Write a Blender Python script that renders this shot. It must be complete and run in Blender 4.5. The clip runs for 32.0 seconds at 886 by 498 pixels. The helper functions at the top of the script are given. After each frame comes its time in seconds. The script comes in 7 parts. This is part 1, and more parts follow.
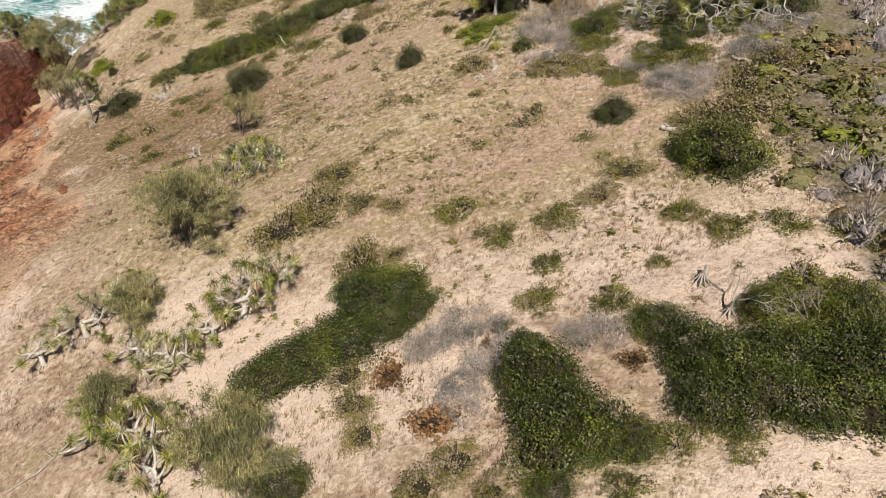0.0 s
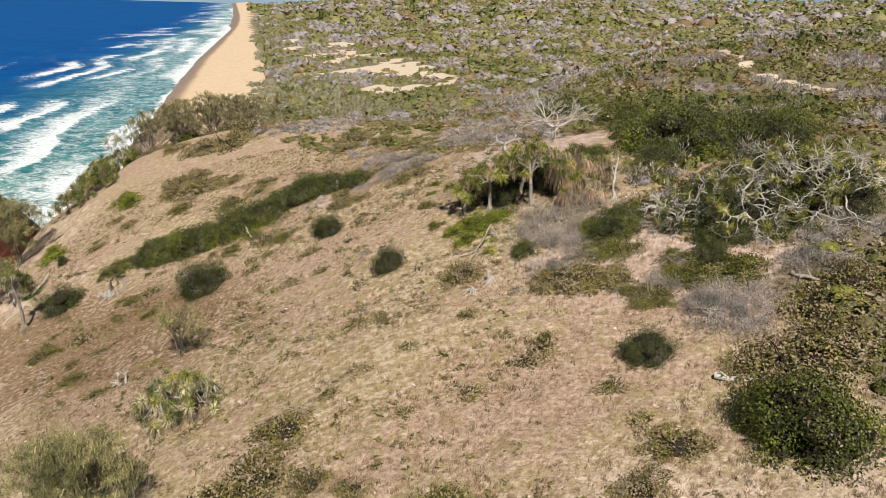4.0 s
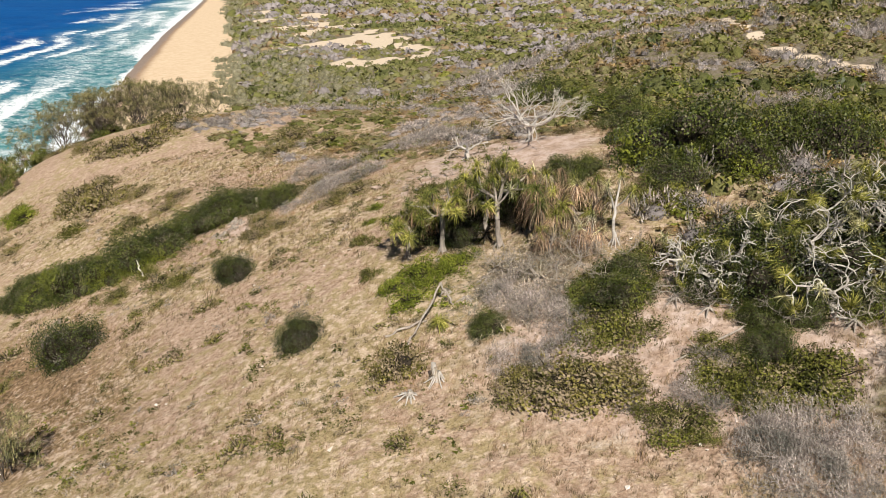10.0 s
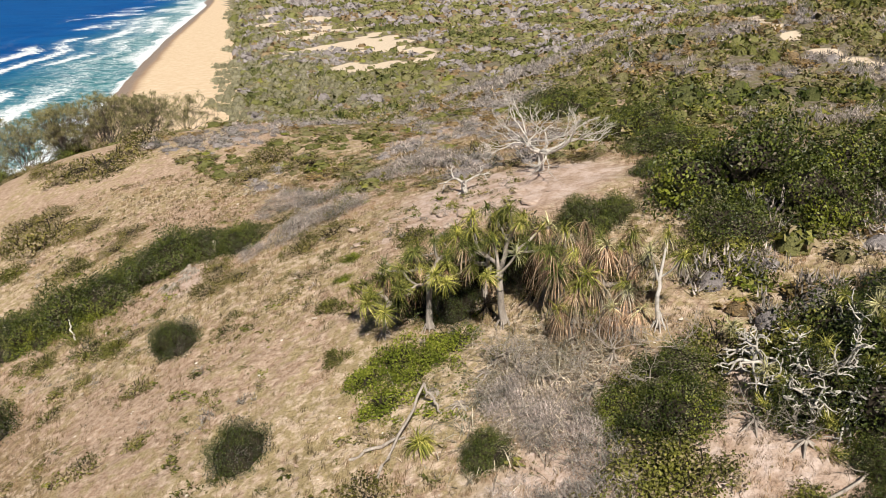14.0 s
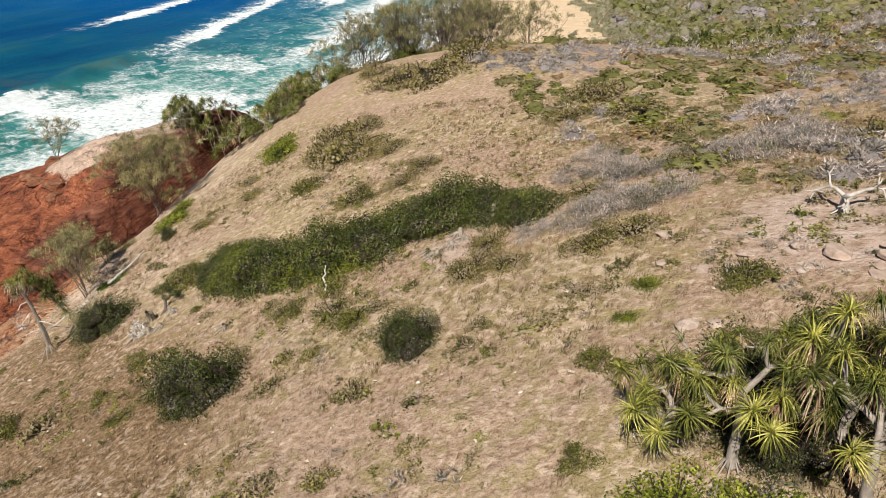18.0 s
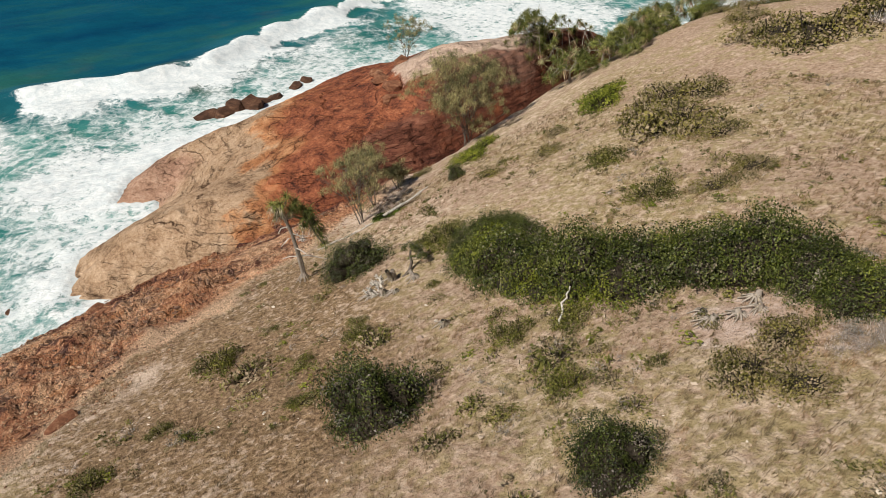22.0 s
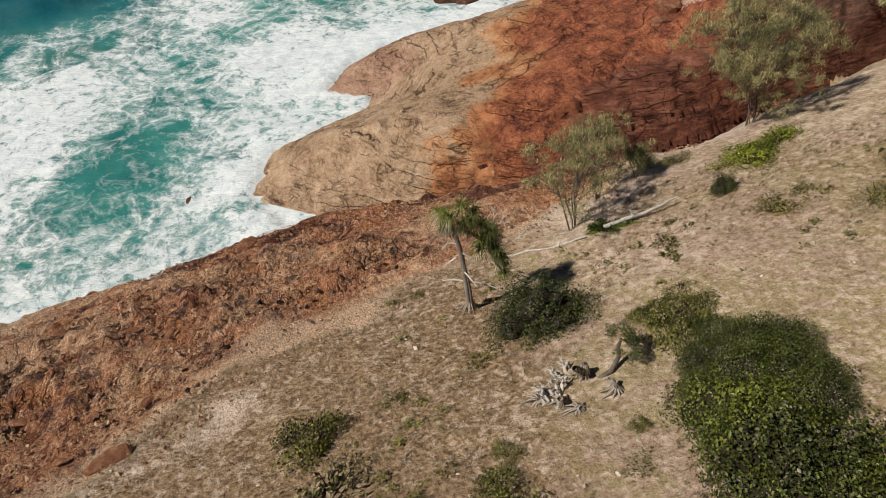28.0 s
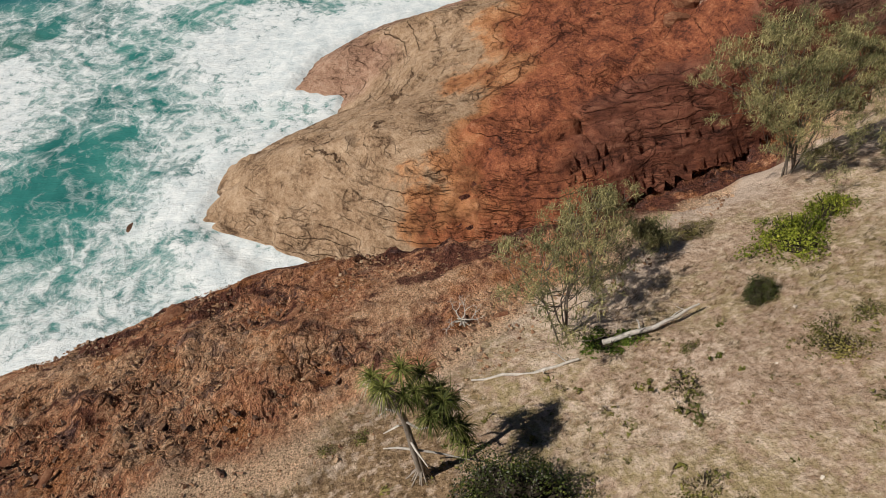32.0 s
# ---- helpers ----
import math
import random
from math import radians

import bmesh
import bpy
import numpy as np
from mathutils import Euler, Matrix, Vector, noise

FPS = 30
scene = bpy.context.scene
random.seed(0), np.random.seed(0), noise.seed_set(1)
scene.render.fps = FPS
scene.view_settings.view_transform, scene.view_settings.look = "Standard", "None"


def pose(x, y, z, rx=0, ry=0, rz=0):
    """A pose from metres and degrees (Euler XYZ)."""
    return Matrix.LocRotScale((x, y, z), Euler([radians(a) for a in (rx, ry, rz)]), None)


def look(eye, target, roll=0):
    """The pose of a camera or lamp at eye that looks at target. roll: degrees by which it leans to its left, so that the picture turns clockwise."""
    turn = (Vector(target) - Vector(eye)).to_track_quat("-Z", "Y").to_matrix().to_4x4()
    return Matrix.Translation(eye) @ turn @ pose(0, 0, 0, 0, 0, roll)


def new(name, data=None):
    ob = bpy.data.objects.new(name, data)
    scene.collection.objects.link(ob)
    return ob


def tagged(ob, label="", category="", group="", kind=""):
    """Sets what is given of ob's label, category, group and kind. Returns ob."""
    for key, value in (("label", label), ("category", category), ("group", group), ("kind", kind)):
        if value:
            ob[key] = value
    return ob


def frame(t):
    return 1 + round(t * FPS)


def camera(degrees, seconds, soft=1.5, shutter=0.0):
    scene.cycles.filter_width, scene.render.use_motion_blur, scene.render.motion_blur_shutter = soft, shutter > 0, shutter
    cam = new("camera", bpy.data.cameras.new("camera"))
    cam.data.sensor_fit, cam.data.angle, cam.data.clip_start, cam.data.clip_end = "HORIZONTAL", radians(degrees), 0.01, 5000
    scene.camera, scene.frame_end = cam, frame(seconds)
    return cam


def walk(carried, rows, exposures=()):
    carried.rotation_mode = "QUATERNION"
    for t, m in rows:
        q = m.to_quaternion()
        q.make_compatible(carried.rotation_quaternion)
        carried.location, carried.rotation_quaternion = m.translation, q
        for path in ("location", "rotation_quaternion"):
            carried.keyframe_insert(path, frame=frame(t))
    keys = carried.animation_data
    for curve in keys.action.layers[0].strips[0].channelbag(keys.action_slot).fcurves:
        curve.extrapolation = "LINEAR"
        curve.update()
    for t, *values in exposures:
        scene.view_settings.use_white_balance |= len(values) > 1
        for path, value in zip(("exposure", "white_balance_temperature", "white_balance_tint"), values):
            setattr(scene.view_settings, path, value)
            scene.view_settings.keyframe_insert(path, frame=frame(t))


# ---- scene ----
cam = camera(58.5, 32.0, soft=0.45)
PATH = [
    (0, (5.865, -18.686, 60.12), (5.609, -16.944, 59.171), 1.5),
    (0.5, (5.64, -16.717, 59.987), (5.374, -14.94, 59.108), 1.4),
    (1, (5.384, -14.704, 59.987), (5.111, -12.896, 59.176), 1.4),
    (1.5, (5.249, -12.585, 59.879), (4.957, -10.707, 59.255), 1.2),
    (2, (4.945, -10.662, 59.889), (4.656, -8.772, 59.303), 1.2),
    (2.5, (4.807, -8.587, 59.94), (4.517, -6.697, 59.351), 1.1),
    (3, (4.7, -6.382, 59.881), (4.408, -4.494, 59.29), 0.9),
    (3.5, (4.453, -4.324, 59.866), (4.163, -2.436, 59.275), 1.0),
    (5.5, (4.573, 4.454, 60.058), (4.322, 6.347, 59.462), 0.7),
    (6, (4.831, 6.452, 60.127), (4.591, 8.345, 59.528), 0.4),
    (6.5, (4.749, 8.206, 60.098), (4.507, 10.098, 59.498), 0.4),
    (7, (4.632, 9.789, 60.028), (4.391, 11.682, 59.43), 0.5),
    (7.5, (4.473, 11.357, 59.912), (4.235, 13.251, 59.316), 0.6),
    (8, (4.426, 12.773, 59.876), (4.187, 14.663, 59.267), 0.5),
    (8.5, (4.386, 14.174, 59.85), (4.151, 16.046, 59.189), 0.4),
    (9, (4.363, 15.554, 59.804), (4.127, 17.426, 59.142), 0.3),
    (9.5, (4.44, 17.04, 59.637), (4.202, 18.913, 58.977), 0.3),
    (10, (4.512, 18.419, 59.602), (4.271, 20.291, 58.941), 0.2),
    (10.5, (4.572, 19.701, 59.666), (4.331, 21.571, 59.0), 0.0),
    (11, (4.625, 21.036, 59.564), (4.38, 22.907, 58.901), 0.0),
    (11.5, (4.627, 22.336, 59.495), (4.381, 24.207, 58.833), -0.1),
    (12, (4.537, 23.936, 59.459), (4.291, 25.808, 58.797), -0.1),
    (12.5, (4.513, 25.51, 59.399), (4.265, 27.381, 58.738), -0.2),
    (13, (4.503, 27.337, 59.228), (4.245, 29.208, 58.57), -0.5),
    (13.5, (4.349, 29.122, 59.134), (4.087, 30.993, 58.478), -0.7),
    (15.5, (2.583, 37.271, 59.487), (2.308, 39.134, 58.812), -0.1),
    (16, (2.326, 39.037, 59.573), (1.881, 40.866, 58.899), 0.0),
    (16.5, (2.16, 40.983, 59.58), (1.548, 42.763, 58.905), -0.1),
    (17, (2.02, 42.815, 59.476), (1.254, 44.528, 58.782), -0.1),
    (17.5, (1.767, 44.39, 59.472), (0.877, 45.999, 58.684), -0.1),
    (18, (1.489, 46.095, 59.239), (0.486, 47.586, 58.36), 0.1),
    (18.5, (1.114, 47.656, 59.271), (0.021, 49.019, 58.298), 0.1),
    (19, (0.534, 49.774, 59.148), (-0.618, 51.012, 58.08), -0.2),
    (19.5, (-0.024, 51.656, 59.005), (-1.176, 52.881, 57.922), -0.3),
    (20, (-0.689, 53.262, 58.987), (-1.883, 54.448, 57.906), -0.4),
    (20.5, (-1.437, 54.881, 59.057), (-2.706, 55.986, 57.976), -0.5),
    (21, (-2.321, 56.464, 59.055), (-3.661, 57.48, 57.973), -0.7),
    (21.5, (-3.251, 57.809, 59.056), (-4.672, 58.712, 57.976), -0.7),
    (22, (-4.281, 59.002, 58.933), (-5.777, 59.783, 57.86), -0.7),
    (22.5, (-5.316, 60.236, 58.928), (-6.873, 60.892, 57.858), -0.6),
    (23, (-6.468, 61.23, 58.711), (-8.065, 61.782, 57.642), -0.6),
    (23.5, (-7.593, 62.113, 57.821), (-9.228, 62.551, 56.754), -0.5),
    (24, (-8.903, 62.8, 57.031), (-10.561, 63.135, 55.964), -0.4),
    (24.5, (-10.46, 63.431, 56.253), (-12.134, 63.665, 55.185), -0.2),
    (25, (-11.994, 64.147, 55.85), (-13.67, 64.362, 54.779), -0.3),
    (25.5, (-13.579, 64.734, 55.901), (-15.253, 64.95, 54.829), -0.2),
    (27.5, (-21.497, 67.223, 55.692), (-23.131, 67.425, 54.557), -0.7),
    (28, (-23.904, 67.806, 55.712), (-25.397, 67.989, 54.394), -0.7),
    (28.5, (-26.344, 68.292, 55.416), (-27.671, 68.453, 53.928), -0.8),
    (29, (-28.897, 68.946, 54.198), (-30.066, 69.084, 52.581), -1.0),
    (29.5, (-31.502, 69.877, 53.804), (-32.634, 70.004, 52.16), -1.2),
    (30, (-33.971, 70.736, 53.874), (-35.11, 70.86, 52.235), -1.2),
    (30.5, (-36.105, 71.392, 54.016), (-37.298, 71.523, 52.416), -1.2),
    (31, (-37.413, 71.826, 54.214), (-38.661, 71.968, 52.658), -0.9),
    (31.5, (-37.825, 72.095, 54.239), (-39.12, 72.243, 52.721), -0.9),
    (32, (-37.856, 72.237, 54.164), (-39.267, 72.398, 52.756), -1.1),
]
walk(cam, [(t, look(eye, target, roll)) for t, eye, target, roll in PATH],
     [(0, 0.16), (4, 0.14), (8, 0.2), (13, 0.26), (19, 0.14), (21, 0.02), (22, -0.08), (24, -0.16), (25.5, -0.28), (28, -0.28), (29.2, 0.14), (30.5, 0.06), (31.2, -0.08), (32, -0.34)])

# ---- light ----
SUN = Vector((0.29, -0.955, 1.0)).normalized()
world = bpy.data.worlds.new("sky")
scene.world = world
world.use_nodes = True
wn = world.node_tree.nodes
sky = wn.new("ShaderNodeTexSky")
sky.sky_type, sky.sun_disc = "NISHITA", False
sky.sun_elevation = math.asin(SUN.z)
sky.sun_rotation = math.atan2(SUN.x, SUN.y)
sky.air_density, sky.dust_density, sky.altitude = 0.3, 0.1, 60
wn["Background"].inputs[1].default_value = 0.05
world.node_tree.links.new(sky.outputs[0], wn["Background"].inputs[0])
sun = new("sun", bpy.data.lights.new("sun", "SUN"))
sun.data.energy, sun.data.angle, sun.data.color = 5.7, radians(0.53), (1.0, 0.95, 0.87)
sun.matrix_world = look((0, 0, 200), (-SUN.x * 100, -SUN.y * 100, 200 - SUN.z * 100))

rng = np.random.default_rng(7)


# ---- small arithmetic ----
def smooth(a, b, x):
    t = np.clip((np.asarray(x, float) - a) / (b - a), 0, 1)
    return t * t * (3 - 2 * t)


def rand2(ix, iy, seed=0):
    """A repeatable random number in 0..1 for whole-number cells."""
    n = (ix.astype(np.int64) * 374761393 + iy.astype(np.int64) * 668265263 + seed * 982451653) & 0x7FFFFFFF
    n = ((n ^ (n >> 13)) * 1274126177) & 0x7FFFFFFF
    n = n ^ (n >> 16)
    return (n & 0xFFFF) / 65535.0


def vnoise(x, y, seed=0):
    x, y = np.asarray(x, float), np.asarray(y, float)
    ix, iy = np.floor(x), np.floor(y)
    fx, fy = x - ix, y - iy
    fx, fy = fx * fx * (3 - 2 * fx), fy * fy * (3 - 2 * fy)
    a, b = rand2(ix, iy, seed), rand2(ix + 1, iy, seed)
    c, d = rand2(ix, iy + 1, seed), rand2(ix + 1, iy + 1, seed)
    return (a + (b - a) * fx) * (1 - fy) + (c + (d - c) * fx) * fy


def fbm(x, y, octaves=4, seed=0):
    """Layered noise, about -1..1."""
    total, size = 0.0, 1.0
    for o in range(octaves):
        total = total + (vnoise(x * 2**o, y * 2**o, seed + o) - 0.5) * size * 1.2
        size *= 0.5
    return total


def along(x, y, line):
    """Signed distance to a line of points (positive on its right side) and the way along it, 0 to 1."""
    x, y = np.asarray(x, float), np.asarray(y, float)
    best, side, where, tall = np.full(x.shape, 1e9), np.ones(x.shape), np.zeros(x.shape), np.zeros(x.shape)
    n = len(line) - 1
    for k in range(n):
        (ax, ay), (bx, by) = line[k], line[k + 1]
        ux, uy = bx - ax, by - ay
        t = np.clip(((x - ax) * ux + (y - ay) * uy) / (ux * ux + uy * uy), 0, 1)
        dx, dy = x - ax - t * ux, y - ay - t * uy
        d = np.hypot(dx, dy)
        off = np.abs(ux * (y - ay) - uy * (x - ax)) / math.hypot(ux, uy)
        near = (d < best - 1e-6) | ((d < best + 1e-6) & (off > tall))
        best, tall = np.where(near, d, best), np.where(near, off, tall)
        side = np.where(near, np.where(ux * (y - ay) - uy * (x - ax) > 0, -1.0, 1.0), side)
        where = np.where(near, (k + t) / n, where)
    return best * side, where


# ---- the lie of the land ----
# Spline heights of the hillside every 20 m, from x = -110 and y = -20.
HILL = np.array([
    (-20.6, -12.1, -3.7, 4.9, 14.0, 23.5, 31.7, 37.2, 40.9, 43.9),
    (-16.9, -7.4, 1.9, 10.6, 18.6, 27.8, 36.3, 39.2, 42.0, 45.4),
    (-13.3, -3.0, 7.4, 16.7, 24.6, 32.1, 38.5, 40.7, 43.7, 47.5),
    (-9.3, 1.3, 12.4, 21.6, 29.6, 36.3, 38.5, 43.3, 47.2, 50.1),
    (-5.0, 6.0, 16.4, 22.1, 29.9, 37.7, 44.7, 48.7, 50.5, 51.8),
    (-0.6, 9.0, 19.2, 26.5, 34.0, 43.0, 48.2, 49.5, 50.9, 52.3),
    (4.0, 13.9, 24.6, 33.7, 39.5, 43.0, 46.0, 47.9, 49.9, 52.3),
    (7.7, 20.0, 30.8, 36.4, 39.2, 42.0, 45.7, 47.8, 49.8, 52.5),
])
HILL_NORTH = np.array([
    (8.9, 20.0, 30.5, 35.4, 36.5, 40.0, 46.5, 50.6, 52.2, 53.4),
    (8.2, 16.2, 24.8, 32.2, 34.6, 38.9, 46.9, 53.3, 54.3, 54.1),
    (7.2, 14.1, 21.6, 28.4, 31.7, 36.8, 45.1, 51.7, 53.5, 54.5),
    (6.3, 12.3, 18.1, 23.6, 28.7, 34.8, 42.0, 47.9, 51.8, 55.1),
])
HILL = np.concatenate([HILL, HILL_NORTH])

# Foot of the hill's cliff, going north, then the landward foot of the rock headland, then the water's edge.
CLIFF_FOOT = [(-60, -60), (-68, 0), (-74, 25), (-77.5, 38), (-80, 45), (-82.5, 51), (-85.5, 58), (-87, 64), (-86.5, 70), (-84, 75),
              (-83, 82), (-82.5, 91), (-84, 99), (-87, 107), (-92, 116), (-95, 126), (-98, 136), (-102, 150), (-108, 170), (-118, 195), (-140, 240), (-172, 300)]
ROCK_FOOT = [(-95, 50), (-93, 58), (-90.5, 64), (-88.5, 72), (-88, 80), (-89, 88), (-91.5, 97), (-93, 105), (-96.5, 114), (-98.5, 124), (-100.5, 134), (-104, 144), (-110, 154), (-120, 168)]
ROCK_SHORE = [(-86, 60), (-94, 58), (-99, 54.5), (-108, 57), (-112, 62.5), (-116, 69), (-119.4, 70), (-121.8, 63.6), (-129, 67), (-134, 73), (-138, 82), (-146, 98),
              (-152, 107), (-152, 120), (-150, 134), (-148, 150), (-140, 165), (-127, 174), (-116, 180), (-106, 190)]
TRACK = [(34.1, 192), (33.6, 170), (33.8, 149), (34.8, 135), (37, 128), (40, 120.5), (43, 114)]
BEACH = [(-118, 170), (-134, 205), (-156, 268), (-189, 338), (-227, 428), (-371, 780), (-1018, 2415), (-2250, 5300)]


def hill(x, y):
    u = np.clip((np.asarray(x, float) + 90) / 20, 0, 6.999)
    v = np.clip(np.asarray(y, float) / 20, 0, 8.999)
    i, j = u.astype(int), v.astype(int)
    s, t = u - i, v - j
    wu = [(1 - s) ** 3 / 6, (3 * s**3 - 6 * s * s + 4) / 6, (-3 * s**3 + 3 * s * s + 3 * s + 1) / 6, s**3 / 6]
    wv = [(1 - t) ** 3 / 6, (3 * t**3 - 6 * t * t + 4) / 6, (-3 * t**3 + 3 * t * t + 3 * t + 1) / 6, t**3 / 6]
    z = 0.0
    for q in range(4):
        for p in range(4):
            z = z + wv[q] * wu[p] * HILL[j + q, i + p]
    return z


def ground_parts(x, y):
    """Height of the land without its fine relief, with the shares of rock headland, and the distances that shape it."""
    x, y = np.asarray(x, float), np.asarray(y, float)
    base = hill(x, y) + 3.4 * np.exp(-(((y - 132) / 16) ** 2)) * smooth(-88, -69, x) * (1 - smooth(-40, -8, x))
    plain = 9 + 36 * smooth(0.0, 0.5, (x + 30) / np.maximum(y, 100.0)) * (1 - 0.6 * smooth(900, 3000, y))
    base = base + (plain - base) * smooth(170, 620, y)
    base = base + 0.02 * np.maximum(x - 50, 0) * (1 - smooth(200, 600, y))
    d_hill, _ = along(x, y, CLIFF_FOOT)
    floor = np.interp(y, (50, 62, 68, 75, 88, 103, 125, 160), (-4, -3, -1, 3.5, 9, 10.5, 11, 4))
    steep = np.interp(y, (20, 64, 76, 92, 110, 180), (2.2, 2.4, 2.0, 1.25, 1.5, 0.9))
    ragged = d_hill + 0.9 * fbm(x * 0.35, y * 0.35, 3, 31)
    cliff = floor + steep * ragged
    cliff = np.where(ragged < 0, np.maximum(floor + 0.6 * ragged, -4), cliff)
    main = base - np.log1p(np.exp(np.clip((base - cliff) * 0.9, -40, 200))) / 0.9
    main = np.minimum(main, base)
    d_rock, _ = along(x, y, ROCK_FOOT)
    d_shore, _ = along(x, y, ROCK_SHORE)
    d_rock = -d_rock
    top = 16.5 * (1 - np.exp(-np.maximum(d_shore, -2) / 21)) + 0.02 * np.maximum(d_shore, 0)
    top = top + 4.6 * smooth(20, 42, d_shore) * smooth(100, 112, y)
    top = np.where(d_shore < 0, np.maximum(d_shore * 0.8, -4), top)
    face = floor + np.interp(y, (70, 92, 104, 116), (1.05, 1.1, 1.7, 3.0)) * (d_rock + np.interp(y, (95, 108), (0.6, 0.12)) * fbm(x * 0.16, y * 0.16, 3, 5))
    bluff = -np.log(np.exp(-np.clip(top, -9, 40) / 1.3) + np.exp(-np.clip(face, -9, 40) / 1.3)) * 1.3
    rock = np.where(d_rock > -3, bluff, -4)
    d_beach, _ = along(x, y, BEACH)
    sand = np.where(d_beach < 55, 0.052 * d_beach, 2.86 + 0.16 * (d_beach - 55))
    sand = np.maximum(sand, -4)
    north = smooth(195, 290, y)
    main = main * (1 - north) + np.minimum(base, sand) * north
    rock = rock * (1 - smooth(170, 185, y)) - 4 * smooth(170, 185, y)
    z = np.maximum(main, rock)
    return z, rock > main, d_hill, d_rock, d_shore, d_beach


def dune_share(x, y):
    """Bare sand hollows behind the beach, longer across than along."""
    x, y = np.asarray(x, float), np.asarray(y, float)
    d, _ = along(x, y, BEACH)
    field = smooth(1.15, 0.75, np.hypot((x + 240 + 0.42 * (y - 800)) / 95, (y - 800) / 380))
    return field * smooth(0.06, 0.20, fbm(x * 0.045, y * 0.017, 5, 40) + 0.25 * fbm(x * 0.2, y * 0.07, 3, 41)) * smooth(75, 100, d)


def far_rise(x, y):
    """The land climbs slowly towards the horizon."""
    d, _ = along(x, y, BEACH)
    return (np.maximum(np.hypot(x, y) - 1500, 0) / 3000.0) ** 1.3 * (20 + 55 * smooth(150, 900, d))


def on_track(x, y):
    """The pale sandy track through the scrub."""
    d, at = along(x, y, TRACK)
    return smooth(1.5, 0.7, np.abs(d) + 0.7 * fbm(x * 0.3, y * 0.3, 2, 95)) * smooth(0.0, 0.05, at) * (1 - smooth(0.95, 1.0, at)) * smooth(0.0, 0.15, fbm(y * 0.12, x * 0.02, 2, 96) + 0.05)


def ground_z(x, y):
    return ground_parts(x, y)[0]


# ---- mesh helpers ----
def mesh_np(name, verts, faces, smooth_shade=False):
    """A mesh from arrays of places and of faces with one number of corners."""
    verts, faces = np.asarray(verts, np.float32), np.asarray(faces, np.int32)
    k = faces.shape[1]
    me = bpy.data.meshes.new(name)
    me.vertices.add(len(verts))
    me.vertices.foreach_set("co", verts.ravel())
    me.loops.add(faces.size)
    me.loops.foreach_set("vertex_index", faces.ravel())
    me.polygons.add(len(faces))
    me.polygons.foreach_set("loop_start", np.arange(len(faces), dtype=np.int32) * k)
    me.polygons.foreach_set("loop_total", np.full(len(faces), k, np.int32))
    me.polygons.foreach_set("use_smooth", np.full(len(faces), smooth_shade, bool))
    me.update(calc_edges=True)
    return me


def paint(me, name, values):
    at = me.attributes.new(name, "FLOAT_COLOR", "POINT")
    out = np.ones((len(values), 4), np.float32)
    out[:, : values.shape[1]] = values
    at.data.foreach_set("color", out.ravel())


def part(name, me, mat, parent, label=""):
    ob = new(name, me)
    if mat and not me.materials:
        me.materials.append(mat)
    if parent:
        ob.parent = parent
    if label:
        ob["label"] = label
    return ob


def steps(spans):
    """Grid lines: spans of (from, to, spacing) joined end to end."""
    out = [spans[0][0]]
    for a, b, s in spans:
        n = max(1, round((b - a) / s))
        out += [a + (b - a) * k / n for k in range(1, n + 1)]
    return np.array(out)


def growing(a, b, first, rate):
    """Grid lines from a to b whose spacing grows."""
    out, s, sign = [a], first, 1 if b > a else -1
    while abs(out[-1] - b) > s * rate:
        s *= rate
        out.append(out[-1] + sign * s)
    return np.array(out + [b])


def sheet(xs, ys):
    gx, gy = np.meshgrid(xs, ys)
    n, m = len(xs), len(ys)
    i = np.arange(n * m).reshape(m, n)
    faces = np.stack([i[:-1, :-1], i[:-1, 1:], i[1:, 1:], i[1:, :-1]], -1).reshape(-1, 4)
    return gx.ravel(), gy.ravel(), faces


